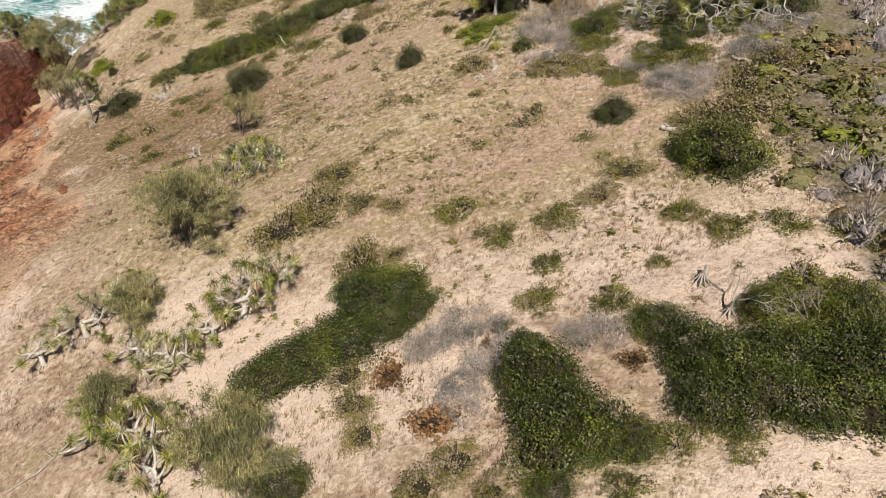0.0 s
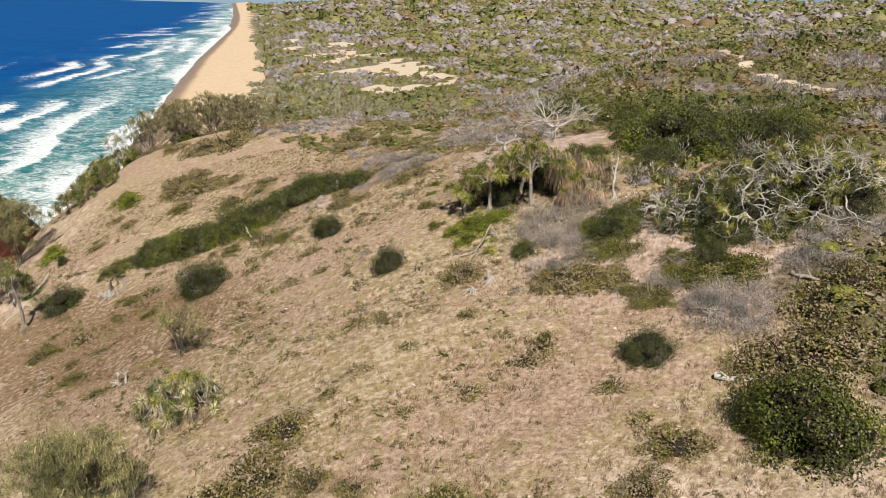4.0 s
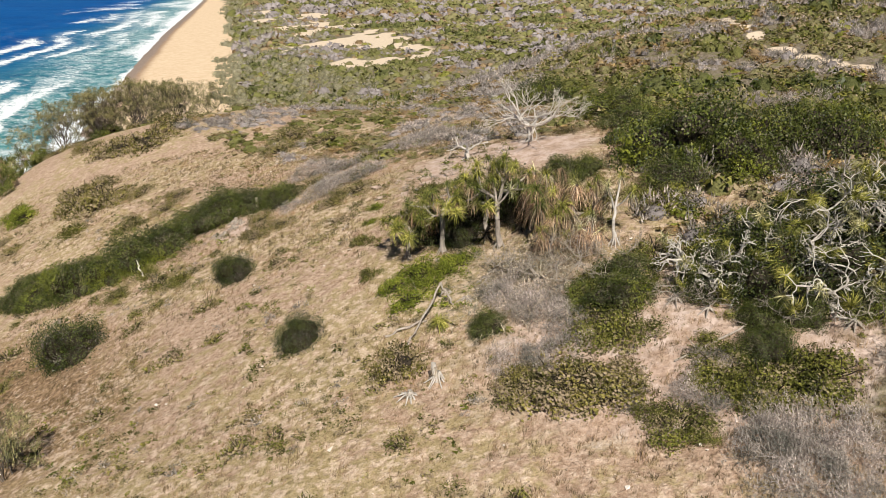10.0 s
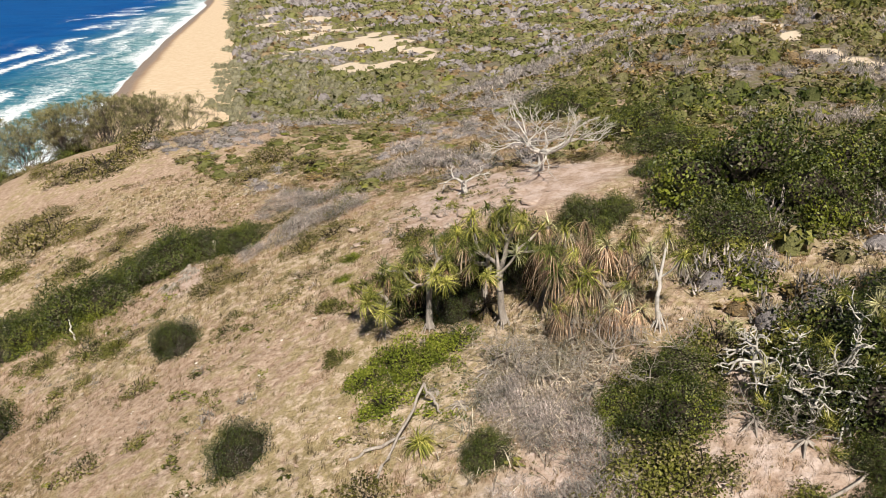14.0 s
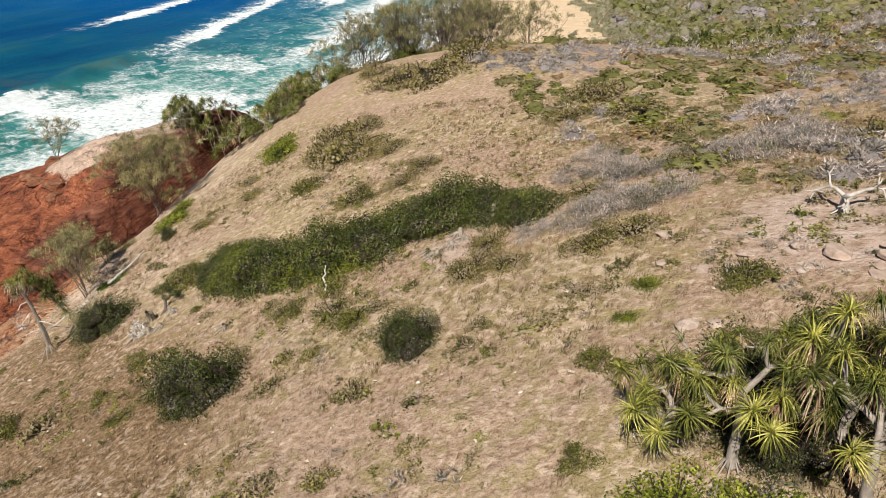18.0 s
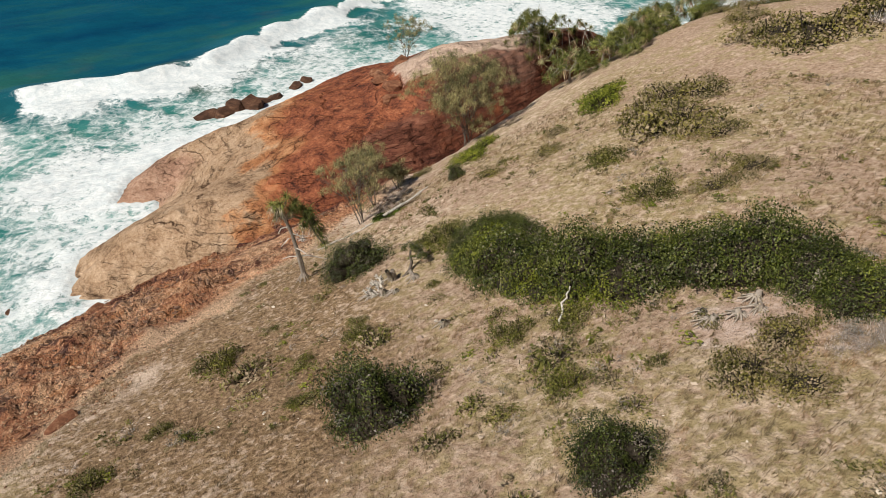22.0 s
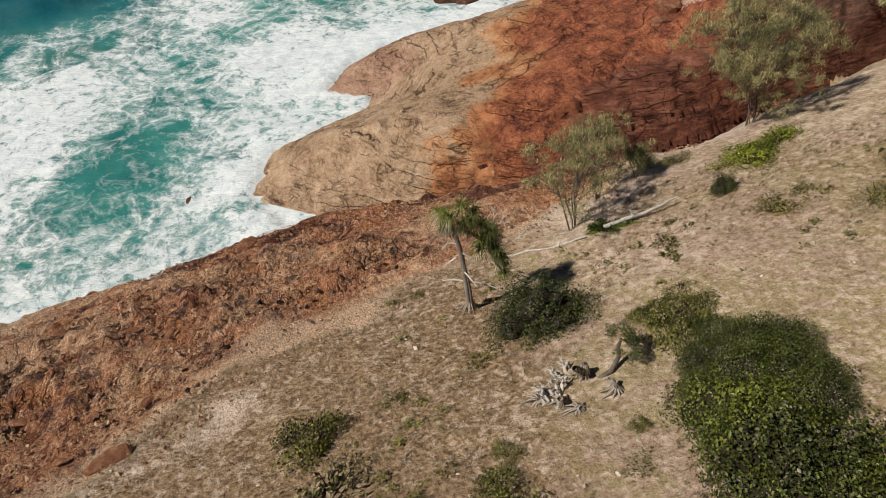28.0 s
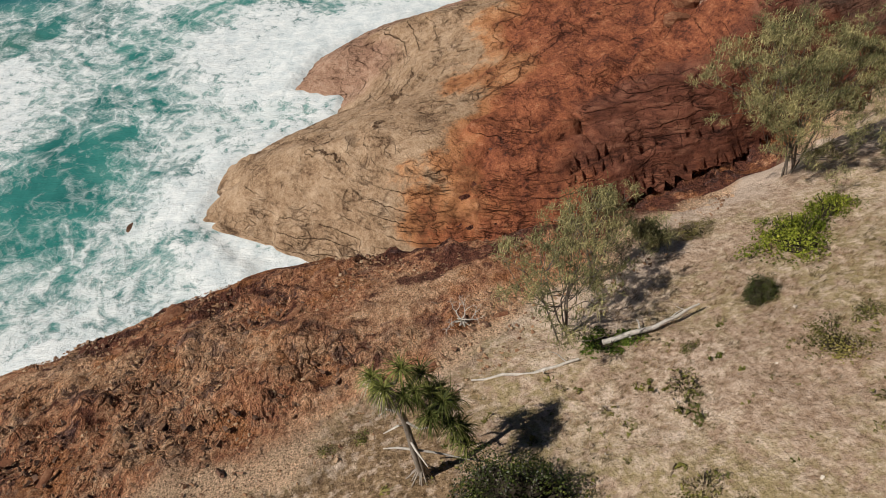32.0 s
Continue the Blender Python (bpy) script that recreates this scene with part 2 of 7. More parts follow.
# ---- materials ----
class Nodes:
    """A short way to write a node material."""

    def __init__(self, name):
        self.mat = bpy.data.materials.new(name)
        self.mat.use_nodes = True
        self.tree = self.mat.node_tree
        self.bsdf = self.tree.nodes["Principled BSDF"]
        self.place = self.tree.nodes.new("ShaderNodeNewGeometry").outputs["Position"]

    def put(self, socket, value):
        if hasattr(value, "is_linked"):
            self.tree.links.new(value, socket)
        else:
            socket.default_value = value

    def noise(self, scale, detail=4.0, rough=0.6, stretch=None, warp=0.0):
        n = self.tree.nodes.new("ShaderNodeTexNoise")
        where = self.place
        if stretch:
            m = self.tree.nodes.new("ShaderNodeMapping")
            m.inputs["Scale"].default_value = stretch[:3]
            if len(stretch) > 3:
                m.inputs["Rotation"].default_value = stretch[3]
            self.tree.links.new(where, m.inputs[0])
            where = m.outputs[0]
        self.tree.links.new(where, n.inputs["Vector"])
        n.inputs["Scale"].default_value, n.inputs["Detail"].default_value, n.inputs["Roughness"].default_value = scale, detail, rough
        n.inputs["Distortion"].default_value = warp
        return n.outputs[0]

    def voronoi(self, scale, feature="DISTANCE_TO_EDGE", where=None):
        n = self.tree.nodes.new("ShaderNodeTexVoronoi")
        n.feature = feature
        self.tree.links.new(where or self.place, n.inputs["Vector"])
        n.inputs["Scale"].default_value = scale
        return n.outputs[0]

    def ramp(self, fac, *stops):
        n = self.tree.nodes.new("ShaderNodeValToRGB")
        e = n.color_ramp.elements
        while len(e) < len(stops):
            e.new(0.5)
        for k, (at, col) in enumerate(stops):
            e[k].position = at
            e[k].color = (*col, 1) if hasattr(col, "__len__") else (col, col, col, 1)
        self.put(n.inputs[0], fac)
        return n.outputs[0]

    def mix(self, fac, a, b, how="MIX"):
        n = self.tree.nodes.new("ShaderNodeMix")
        n.data_type, n.blend_type = "RGBA", how
        self.put(n.inputs[0], fac)
        for s, v in ((n.inputs[6], a), (n.inputs[7], b)):
            self.put(s, (*v, 1) if isinstance(v, tuple) and len(v) == 3 else v)
        return n.outputs[2]

    def math(self, how, a, b=0.0, clamp=False):
        n = self.tree.nodes.new("ShaderNodeMath")
        n.operation, n.use_clamp = how, clamp
        self.put(n.inputs[0], a)
        self.put(n.inputs[1], b)
        return n.outputs[0]

    def attr(self, name):
        n = self.tree.nodes.new("ShaderNodeAttribute")
        n.attribute_name = name
        s = self.tree.nodes.new("ShaderNodeSeparateColor")
        self.tree.links.new(n.outputs["Color"], s.inputs[0])
        return s.outputs

    def island(self):
        return self.tree.nodes["Geometry"].outputs["Random Per Island"]

    def each(self):
        return self.tree.nodes.new("ShaderNodeObjectInfo").outputs["Random"]

    def bump(self, height, strength, distance):
        n = self.tree.nodes.new("ShaderNodeBump")
        self.put(n.inputs["Height"], height)
        n.inputs["Strength"].default_value, n.inputs["Distance"].default_value = strength, distance
        if self.bsdf.inputs["Normal"].is_linked:
            self.tree.links.new(self.bsdf.inputs["Normal"].links[0].from_socket, n.inputs["Normal"])
        self.tree.links.new(n.outputs[0], self.bsdf.inputs["Normal"])

    def done(self, color, rough=0.9, spec=0.25, **more):
        self.put(self.bsdf.inputs["Base Color"], (*color, 1) if isinstance(color, tuple) else color)
        self.put(self.bsdf.inputs["Roughness"], rough)
        self.bsdf.inputs["Specular IOR Level"].default_value = spec
        for key, value in more.items():
            key = "IOR" if key == "ior" else key.replace("_", " ").title()
            self.put(self.bsdf.inputs[key], value)
        return self.mat


def ground_material():
    n = Nodes("hillside")
    zone, more = n.attr("zone"), n.attr("more")
    fine, mid, wide = n.noise(2.6, 6, 0.75), n.noise(0.9, 6, 0.7), n.noise(0.07, 4, 0.6)
    grit, tuft = n.noise(9.0, 4, 0.75), n.noise(3.4, 3, 0.6)
    # dry grass over pale sandy soil
    grass = n.ramp(fine, (0.28, (0.18, 0.116, 0.076)), (0.42, (0.315, 0.212, 0.145)), (0.54, (0.435, 0.314, 0.228)), (0.70, (0.585, 0.448, 0.352)))
    green = n.ramp(n.mix(0.5, grit, fine), (0.34, (0.20, 0.158, 0.068)), (0.5, (0.32, 0.255, 0.125)), (0.66, (0.45, 0.36, 0.205)))
    grass = n.mix(n.ramp(n.math("ADD", mid, n.math("MULTIPLY", n.math("SUBTRACT", wide, 0.5), 0.9)), (0.43, 0.0), (0.57, 0.82)), grass, green)
    brown = n.ramp(n.mix(0.35, tuft, grit), (0.38, (0.085, 0.050, 0.027)), (0.50, (0.225, 0.145, 0.080)), (0.60, (0.37, 0.255, 0.155)), (0.73, (0.56, 0.42, 0.30)))
    grass = n.mix(n.ramp(n.math("ADD", zone[1], n.math("MULTIPLY", n.math("SUBTRACT", mid, 0.5), 0.5)), (0.3, 0.0), (0.7, 0.9)), grass, brown)
    soil = n.ramp(grit, (0.28, (0.46, 0.33, 0.24)), (0.48, (0.64, 0.49, 0.385)), (0.72, (0.78, 0.66, 0.555)))
    bare = n.math("ADD", n.math("MULTIPLY", zone[2], 0.62), n.ramp(mid, (0.48, 0.0), (0.78, 0.4)))
    bare = n.ramp(n.math("ADD", bare, n.math("MULTIPLY", fine, 0.45)), (0.58, 0.0), (0.80, 0.95))
    col = n.mix(bare, grass, soil)
    # pale bare flecks between the tufts, and dark gaps
    pale = n.ramp(n.math("ADD", n.noise(1.9, 5, 0.66), n.math("MULTIPLY", n.math("SUBTRACT", wide, 0.5), 0.45)), (0.52, 0.0), (0.64, 0.70))
    col = n.mix(pale, col, n.ramp(grit, (0.3, (0.50, 0.36, 0.26)), (0.7, (0.74, 0.60, 0.48))))
    gaps = n.mix(n.ramp(n.noise(0.35, 5, 0.65), (0.42, 0.25), (0.60, 1.0)), (1.0, 1.0, 1.0), n.ramp(n.noise(5.5, 4, 0.7), (0.32, (0.55, 0.50, 0.45)), (0.43, (1.0, 1.0, 1.0)), (0.72, (1.15, 1.13, 1.11))))
    col = n.mix(1.0, col, gaps, "MULTIPLY")
    # red-brown earth, iron-dark ledges and tan rubble
    shard = n.noise(2.0, 9, 0.82, stretch=(0.55, 1.25, 0.9, (0.0, 0.0, 0.3)), warp=0.4)
    patch = n.noise(0.16, 5, 0.65)
    tan = n.ramp(shard, (0.35, (0.10, 0.048, 0.030)), (0.43, (0.36, 0.20, 0.115)), (0.52, (0.54, 0.35, 0.215)), (0.66, (0.72, 0.54, 0.39)))
    rust = n.ramp(shard, (0.37, (0.045, 0.020, 0.016)), (0.46, (0.25, 0.100, 0.054)), (0.55, (0.47, 0.245, 0.135)), (0.69, (0.66, 0.45, 0.30)))
    iron = n.ramp(shard, (0.38, (0.022, 0.010, 0.010)), (0.54, (0.12, 0.044, 0.032)), (0.70, (0.30, 0.13, 0.08)))
    red = n.mix(n.ramp(n.math("ADD", patch, n.math("MULTIPLY", more[2], 0.16)), (0.43, 0.0), (0.55, 0.92)), tan, rust)
    red = n.mix(n.ramp(n.math("ADD", n.noise(0.24, 6, 0.7), n.math("MULTIPLY", more[2], 0.20)), (0.59, 0.0), (0.64, 0.90)), red, iron)
    edge = n.attr("edge")
    crust = n.ramp(shard, (0.40, (0.020, 0.013, 0.014)), (0.52, (0.085, 0.052, 0.050)), (0.64, (0.22, 0.15, 0.135)), (0.75, (0.40, 0.31, 0.27)))
    red = n.mix(n.math("MULTIPLY", edge[1], n.ramp(n.noise(0.5, 7, 0.75), (0.52, 0.0), (0.58, 0.8))), red, crust)
    ember = n.ramp(n.noise(0.30, 5, 0.65), (0.55, 0.0), (0.66, 0.75))
    red = n.mix(ember, red, n.ramp(shard, (0.36, (0.13, 0.045, 0.018)), (0.54, (0.42, 0.185, 0.075)), (0.70, (0.62, 0.36, 0.19))))
    lay = n.tree.nodes.new("ShaderNodeMapping")
    lay.inputs["Scale"].default_value, lay.inputs["Rotation"].default_value = (0.45, 1.3, 1.0), (0.0, 0.0, 0.35)
    bent = n.tree.nodes.new("ShaderNodeVectorMath")
    bent.operation = "MULTIPLY_ADD"
    sway = n.tree.nodes.new("ShaderNodeTexNoise")
    sway.inputs["Scale"].default_value, sway.inputs["Detail"].default_value = 0.8, 4.0
    n.tree.links.new(n.place, sway.inputs["Vector"])
    n.tree.links.new(sway.outputs["Color"], bent.inputs[0])
    bent.inputs[1].default_value = (1.2, 1.2, 1.2)
    n.tree.links.new(n.place, bent.inputs[2])
    n.tree.links.new(bent.outputs[0], lay.inputs[0])
    blocks, chips = n.voronoi(0.9, where=lay.outputs[0]), n.voronoi(2.6, where=lay.outputs[0])
    split = n.math("MULTIPLY", n.ramp(blocks, (0.0, 0.0), (0.10, 1.0)), n.ramp(chips, (0.0, 0.35), (0.09, 1.0)))
    split = n.mix(n.math("MULTIPLY", edge[1], n.ramp(n.noise(0.35, 4, 0.6), (0.42, 0.0), (0.55, 1.0))), (1.0, 1.0, 1.0), split)
    red = n.mix(1.0, red, n.ramp(split, (0.0, (0.22, 0.17, 0.16)), (0.7, (1.0, 1.0, 1.0))), "MULTIPLY")
    scree = n.ramp(grit, (0.30, (0.30, 0.190, 0.110)), (0.46, (0.50, 0.355, 0.235)), (0.70, (0.66, 0.51, 0.37)))
    red = n.mix(n.ramp(n.math("ADD", edge[0], n.math("MULTIPLY", n.math("SUBTRACT", mid, 0.5), 0.7)), (0.35, 0.0), (0.70, 0.95)), red, scree)
    fleck = n.ramp(grit, (0.36, (0.40, 0.34, 0.31)), (0.48, (1.0, 1.0, 1.0)), (0.70, (1.40, 1.36, 1.32)))
    red = n.mix(1.0, red, n.mix(1.0, fleck, (1.32, 1.26, 1.24), "MULTIPLY"), "MULTIPLY")
    col = n.mix(n.ramp(n.math("ADD", zone[0], n.math("MULTIPLY", n.math("SUBTRACT", fine, 0.5), 0.7)), (0.35, 0.0), (0.65, 1.0)), col, red)
    # grey twig litter under the scrub
    litter = n.ramp(fine, (0.28, (0.06, 0.048, 0.03)), (0.46, (0.16, 0.128, 0.09)), (0.62, (0.29, 0.245, 0.195)), (0.8, (0.44, 0.39, 0.34)))
    leafy = n.ramp(grit, (0.3, (0.075, 0.080, 0.022)), (0.7, (0.22, 0.205, 0.075)))
    litter = n.mix(n.ramp(n.noise(0.5, 6, 0.7), (0.48, 0.0), (0.60, 0.7)), litter, leafy)
    col = n.mix(n.ramp(n.math("ADD", more[1], n.math("MULTIPLY", n.math("SUBTRACT", mid, 0.5), 0.6)), (0.35, 0.0), (0.65, 1.0)), col, litter)
    # sand
    sand = n.ramp(n.noise(0.6, 5, 0.6), (0.3, (0.56, 0.45, 0.33)), (0.7, (0.70, 0.58, 0.44)))
    col = n.mix(n.ramp(n.math("ADD", more[0], n.math("MULTIPLY", n.math("SUBTRACT", wide, 0.5), 0.3)), (0.4, 0.0), (0.6, 1.0)), col, sand)
    # pink-grey sandstone where the dead tree stands
    stone = n.ramp(n.noise(0.9, 7, 0.75), (0.3, (0.27, 0.17, 0.12)), (0.5, (0.51, 0.38, 0.31)), (0.72, (0.66, 0.54, 0.47)))
    bald = n.math("MULTIPLY", more[2], n.math("SUBTRACT", 1.0, zone[0]))
    col = n.mix(n.ramp(n.math("ADD", bald, n.math("MULTIPLY", n.math("SUBTRACT", mid, 0.5), 1.1)), (0.35, 0.0), (0.65, 1.0)), col, stone)
    n.bump(fine, 0.7, 0.18)
    n.bump(grit, 0.45, 0.05)
    n.bump(n.math("MULTIPLY", tuft, n.math("SUBTRACT", 1.0, more[0])), 0.7, 0.16)
    n.bump(n.math("MULTIPLY", shard, zone[0]), 1.0, 0.45)
    n.bump(n.math("MULTIPLY", split, zone[0]), 1.0, 0.22)
    return n.done(col, 0.95, 0.1)


def headland_material():
    n = Nodes("headland_rock")
    zone = n.attr("zone")
    tilt = (0.30, 0.42, 2.2, (0.28, -0.20, 0.3))
    beds, big = n.noise(0.8, 6, 0.6, stretch=tilt, warp=0.5), n.noise(0.12, 5, 0.6)
    fine, pits, broad = n.noise(2.0, 7, 0.72), n.noise(8.0, 4, 0.7), n.noise(0.35, 6, 0.65)
    ochre = n.ramp(n.mix(0.5, fine, broad), (0.37, (0.115, 0.068, 0.042)), (0.46, (0.27, 0.180, 0.112)), (0.56, (0.37, 0.265, 0.178)), (0.70, (0.50, 0.38, 0.275)))
    rust = n.ramp(n.mix(0.5, fine, broad), (0.38, (0.040, 0.017, 0.013)), (0.46, (0.15, 0.050, 0.028)), (0.55, (0.27, 0.096, 0.048)), (0.70, (0.43, 0.225, 0.13)))
    pale = n.ramp(n.mix(0.4, fine, pits), (0.36, (0.27, 0.18, 0.135)), (0.50, (0.45, 0.34, 0.27)), (0.70, (0.60, 0.49, 0.41)))
    dark = n.ramp(beds, (0.32, (0.035, 0.015, 0.012)), (0.52, (0.125, 0.048, 0.032)), (0.72, (0.25, 0.12, 0.08)))
    wob = n.math("MULTIPLY", n.math("SUBTRACT", big, 0.5), 1.7)
    wob = n.math("ADD", wob, n.math("MULTIPLY", n.math("SUBTRACT", fine, 0.5), 0.5))
    mauve = n.ramp(n.mix(0.5, fine, broad), (0.34, (0.13, 0.068, 0.048)), (0.50, (0.29, 0.175, 0.125)), (0.68, (0.44, 0.31, 0.235)))
    tip = n.attr("tip")
    ochre = n.mix(n.ramp(n.math("ADD", tip[0], wob), (0.35, 0.0), (0.75, 0.85)), ochre, mauve)
    col = n.mix(n.ramp(n.math("ADD", zone[0], wob), (0.36, 0.0), (0.66, 1.0)), ochre, rust)
    orange = n.ramp(n.mix(0.5, fine, broad), (0.36, (0.20, 0.075, 0.028)), (0.50, (0.42, 0.165, 0.055)), (0.68, (0.58, 0.33, 0.15)))
    col = n.mix(n.ramp(n.math("ADD", zone[0], wob), (0.30, 0.0), (0.46, 0.60), (0.62, 0.25), (0.80, 0.0)), col, orange)
    col = n.mix(n.ramp(n.math("ADD", zone[2], wob), (0.42, 0.0), (0.58, 1.0)), col, pale)
    col = n.mix(n.ramp(n.math("ADD", zone[1], wob), (0.40, 0.0), (0.66, 0.85)), col, dark)
    split = n.tree.nodes.new("ShaderNodeSeparateXYZ")
    n.tree.links.new(n.place, split.inputs[0])
    level = n.math("ADD", n.math("MULTIPLY", split.outputs[0], 0.045), n.math("ADD", n.math("MULTIPLY", split.outputs[1], -0.12), n.math("MULTIPLY", split.outputs[2], 1.05)))
    level = n.math("ADD", level, n.math("MULTIPLY", n.noise(0.12, 8, 0.68), 1.7))
    crack = n.ramp(n.math("ABSOLUTE", n.math("SUBTRACT", n.math("FRACT", level), 0.5)), (0.0, 0.0), (0.045, 1.0))
    across = n.math("ADD", n.math("MULTIPLY", split.outputs[1], 0.16), n.math("MULTIPLY", n.noise(0.14, 4, 0.6), 3.0))
    cross = n.ramp(n.math("ABSOLUTE", n.math("SUBTRACT", n.math("FRACT", across), 0.5)), (0.0, 0.3), (0.018, 1.0))
    shown = n.ramp(n.noise(0.16, 5, 0.65, stretch=(0.6, 0.6, 1.6)), (0.46, 0.0), (0.56, 1.0))
    lay = n.tree.nodes.new("ShaderNodeMapping")
    lay.inputs["Scale"].default_value, lay.inputs["Rotation"].default_value = (0.55, 0.42, 1.5), (-0.11, 0.04, 0.2)
    bent = n.tree.nodes.new("ShaderNodeVectorMath")
    bent.operation = "MULTIPLY_ADD"
    sway = n.tree.nodes.new("ShaderNodeTexNoise")
    sway.inputs["Scale"].default_value, sway.inputs["Detail"].default_value = 0.3, 5.0
    n.tree.links.new(n.place, sway.inputs["Vector"])
    n.tree.links.new(sway.outputs["Color"], bent.inputs[0])
    bent.inputs[1].default_value = (2.2, 2.2, 2.2)
    n.tree.links.new(n.place, bent.inputs[2])
    n.tree.links.new(bent.outputs[0], lay.inputs[0])
    blocks = n.math("MULTIPLY", n.ramp(n.voronoi(0.5, where=lay.outputs[0]), (0.0, 0.1), (0.05, 1.0)), n.ramp(n.voronoi(1.9, where=lay.outputs[0]), (0.0, 0.55), (0.07, 1.0)))
    worn = n.ramp(n.noise(0.22, 5, 0.65), (0.47, 0.0), (0.60, 0.9))
    lines = n.mix(shown, (1.0, 1.0, 1.0), n.math("MULTIPLY", crack, cross))
    lines = n.math("MULTIPLY", lines, n.mix(worn, (1.0, 1.0, 1.0), blocks))
    col = n.mix(1.0, col, n.ramp(lines, (0.0, (0.24, 0.18, 0.16)), (1.0, (1.18, 1.17, 1.16))), "MULTIPLY")
    col = n.mix(1.0, col, n.ramp(pits, (0.3, (0.78, 0.75, 0.73)), (0.6, (1.1, 1.08, 1.06))), "MULTIPLY")
    n.bump(lines, 1.0, 0.24)
    n.bump(beds, 0.8, 0.35)
    n.bump(broad, 0.7, 0.5)
    n.bump(fine, 0.8, 0.18)
    n.bump(pits, 0.5, 0.04)
    return n.done(col, 0.9, 0.15)


def sea_material():
    n = Nodes("sea_water")
    surf, tone = n.attr("surf"), n.attr("tone")
    sheet_foam, lace_share, shallow = surf[0], surf[1], surf[2]
    teal = n.ramp(n.noise(0.05, 5, 0.62, stretch=(1.0, 0.35, 1.0, (0.0, 0.0, -0.4))), (0.3, (0.002, 0.038, 0.090)), (0.5, (0.004, 0.072, 0.120)), (0.68, (0.018, 0.105, 0.095)))
    blue = n.ramp(n.noise(0.012, 4, 0.6), (0.3, (0.001, 0.055, 0.215)), (0.7, (0.002, 0.092, 0.300)))
    deep = n.mix(tone[0], teal, blue)
    aqua = n.ramp(n.noise(0.07, 5, 0.6), (0.3, (0.016, 0.115, 0.105)), (0.5, (0.045, 0.22, 0.19)), (0.72, (0.15, 0.36, 0.31)))
    col = n.mix(shallow, deep, aqua)
    silt = n.ramp(n.noise(0.05, 4, 0.6), (0.52, 0.0), (0.68, 0.55))
    col = n.mix(n.math("MULTIPLY", silt, tone[1]), col, (0.10, 0.105, 0.065))
    warp = n.tree.nodes.new("ShaderNodeVectorMath")
    warp.operation = "MULTIPLY_ADD"
    wob = n.tree.nodes.new("ShaderNodeTexNoise")
    wob.inputs["Scale"].default_value, wob.inputs["Detail"].default_value = 0.22, 5.0
    n.tree.links.new(n.place, wob.inputs["Vector"])
    n.tree.links.new(wob.outputs["Color"], warp.inputs[0])
    warp.inputs[1].default_value = (7.0, 7.0, 0.0)
    n.tree.links.new(n.place, warp.inputs[2])
    cells = n.voronoi(0.30, where=warp.outputs[0])
    small = n.voronoi(0.95, where=warp.outputs[0])
    lace = n.ramp(cells, (0.0, 1.0), (0.05, 0.45), (0.13, 0.0))
    lace2 = n.ramp(small, (0.0, 0.9), (0.06, 0.3), (0.16, 0.0))
    churn, curd = n.noise(0.13, 8, 0.70, warp=0.9), n.noise(0.55, 7, 0.76, warp=0.4)
    milk = n.ramp(n.math("ADD", churn, n.math("MULTIPLY", lace_share, 0.25)), (0.53, 0.0), (0.70, 0.85))
    amount = n.math("ADD", n.math("MULTIPLY", lace, 0.50), n.math("MULTIPLY", lace2, 0.34))
    amount = n.math("ADD", n.math("MULTIPLY", amount, n.ramp(churn, (0.36, 0.25), (0.55, 1.0))), n.math("MULTIPLY", milk, n.ramp(curd, (0.35, 0.2), (0.6, 1.0))))
    amount = n.math("MULTIPLY", amount, lace_share)
    rag = n.math("ADD", n.math("MULTIPLY", n.math("SUBTRACT", churn, 0.5), 0.9), n.math("MULTIPLY", n.math("SUBTRACT", curd, 0.5), 0.9))
    solid = n.ramp(n.math("ADD", sheet_foam, rag), (0.34, 0.0), (0.62, 1.0))
    foam = n.math("ADD", n.ramp(amount, (0.12, 0.0), (0.72, 0.9)), solid, clamp=True)
    white = n.ramp(curd, (0.3, (0.50, 0.57, 0.60)), (0.62, (0.80, 0.83, 0.83)))
    col = n.mix(foam, col, white)
    n.bump(n.noise(0.16, 6, 0.62, stretch=(1.0, 0.45, 1.0)), 0.6, 1.2)
    n.bump(n.noise(1.2, 4, 0.6), 0.4, 0.12)
    n.bump(n.math("MULTIPLY", foam, curd), 0.6, 0.25)
    rough = n.ramp(foam, (0.0, 0.30), (1.0, 0.9))
    return n.done(col, rough, 0.3, ior=1.05)


def beach_material():
    n = Nodes("beach_sand")
    wet = n.attr("wet")
    sand = n.ramp(n.noise(0.25, 6, 0.65), (0.3, (0.58, 0.425, 0.27)), (0.55, (0.66, 0.505, 0.34)), (0.75, (0.73, 0.585, 0.415)))
    damp = n.ramp(wet[0], (0.0, (1, 1, 1)), (0.6, (0.62, 0.56, 0.54)), (1.0, (0.50, 0.48, 0.50)))
    col = n.mix(1.0, sand, damp, "MULTIPLY")
    n.bump(n.noise(0.8, 5, 0.6), 0.4, 0.15)
    return n.done(col, n.ramp(wet[0], (0.0, 0.95), (1.0, 0.35)), 0.2)


M_GROUND, M_ROCK, M_SEA, M_BEACH = ground_material(), headland_material(), sea_material(), beach_material()

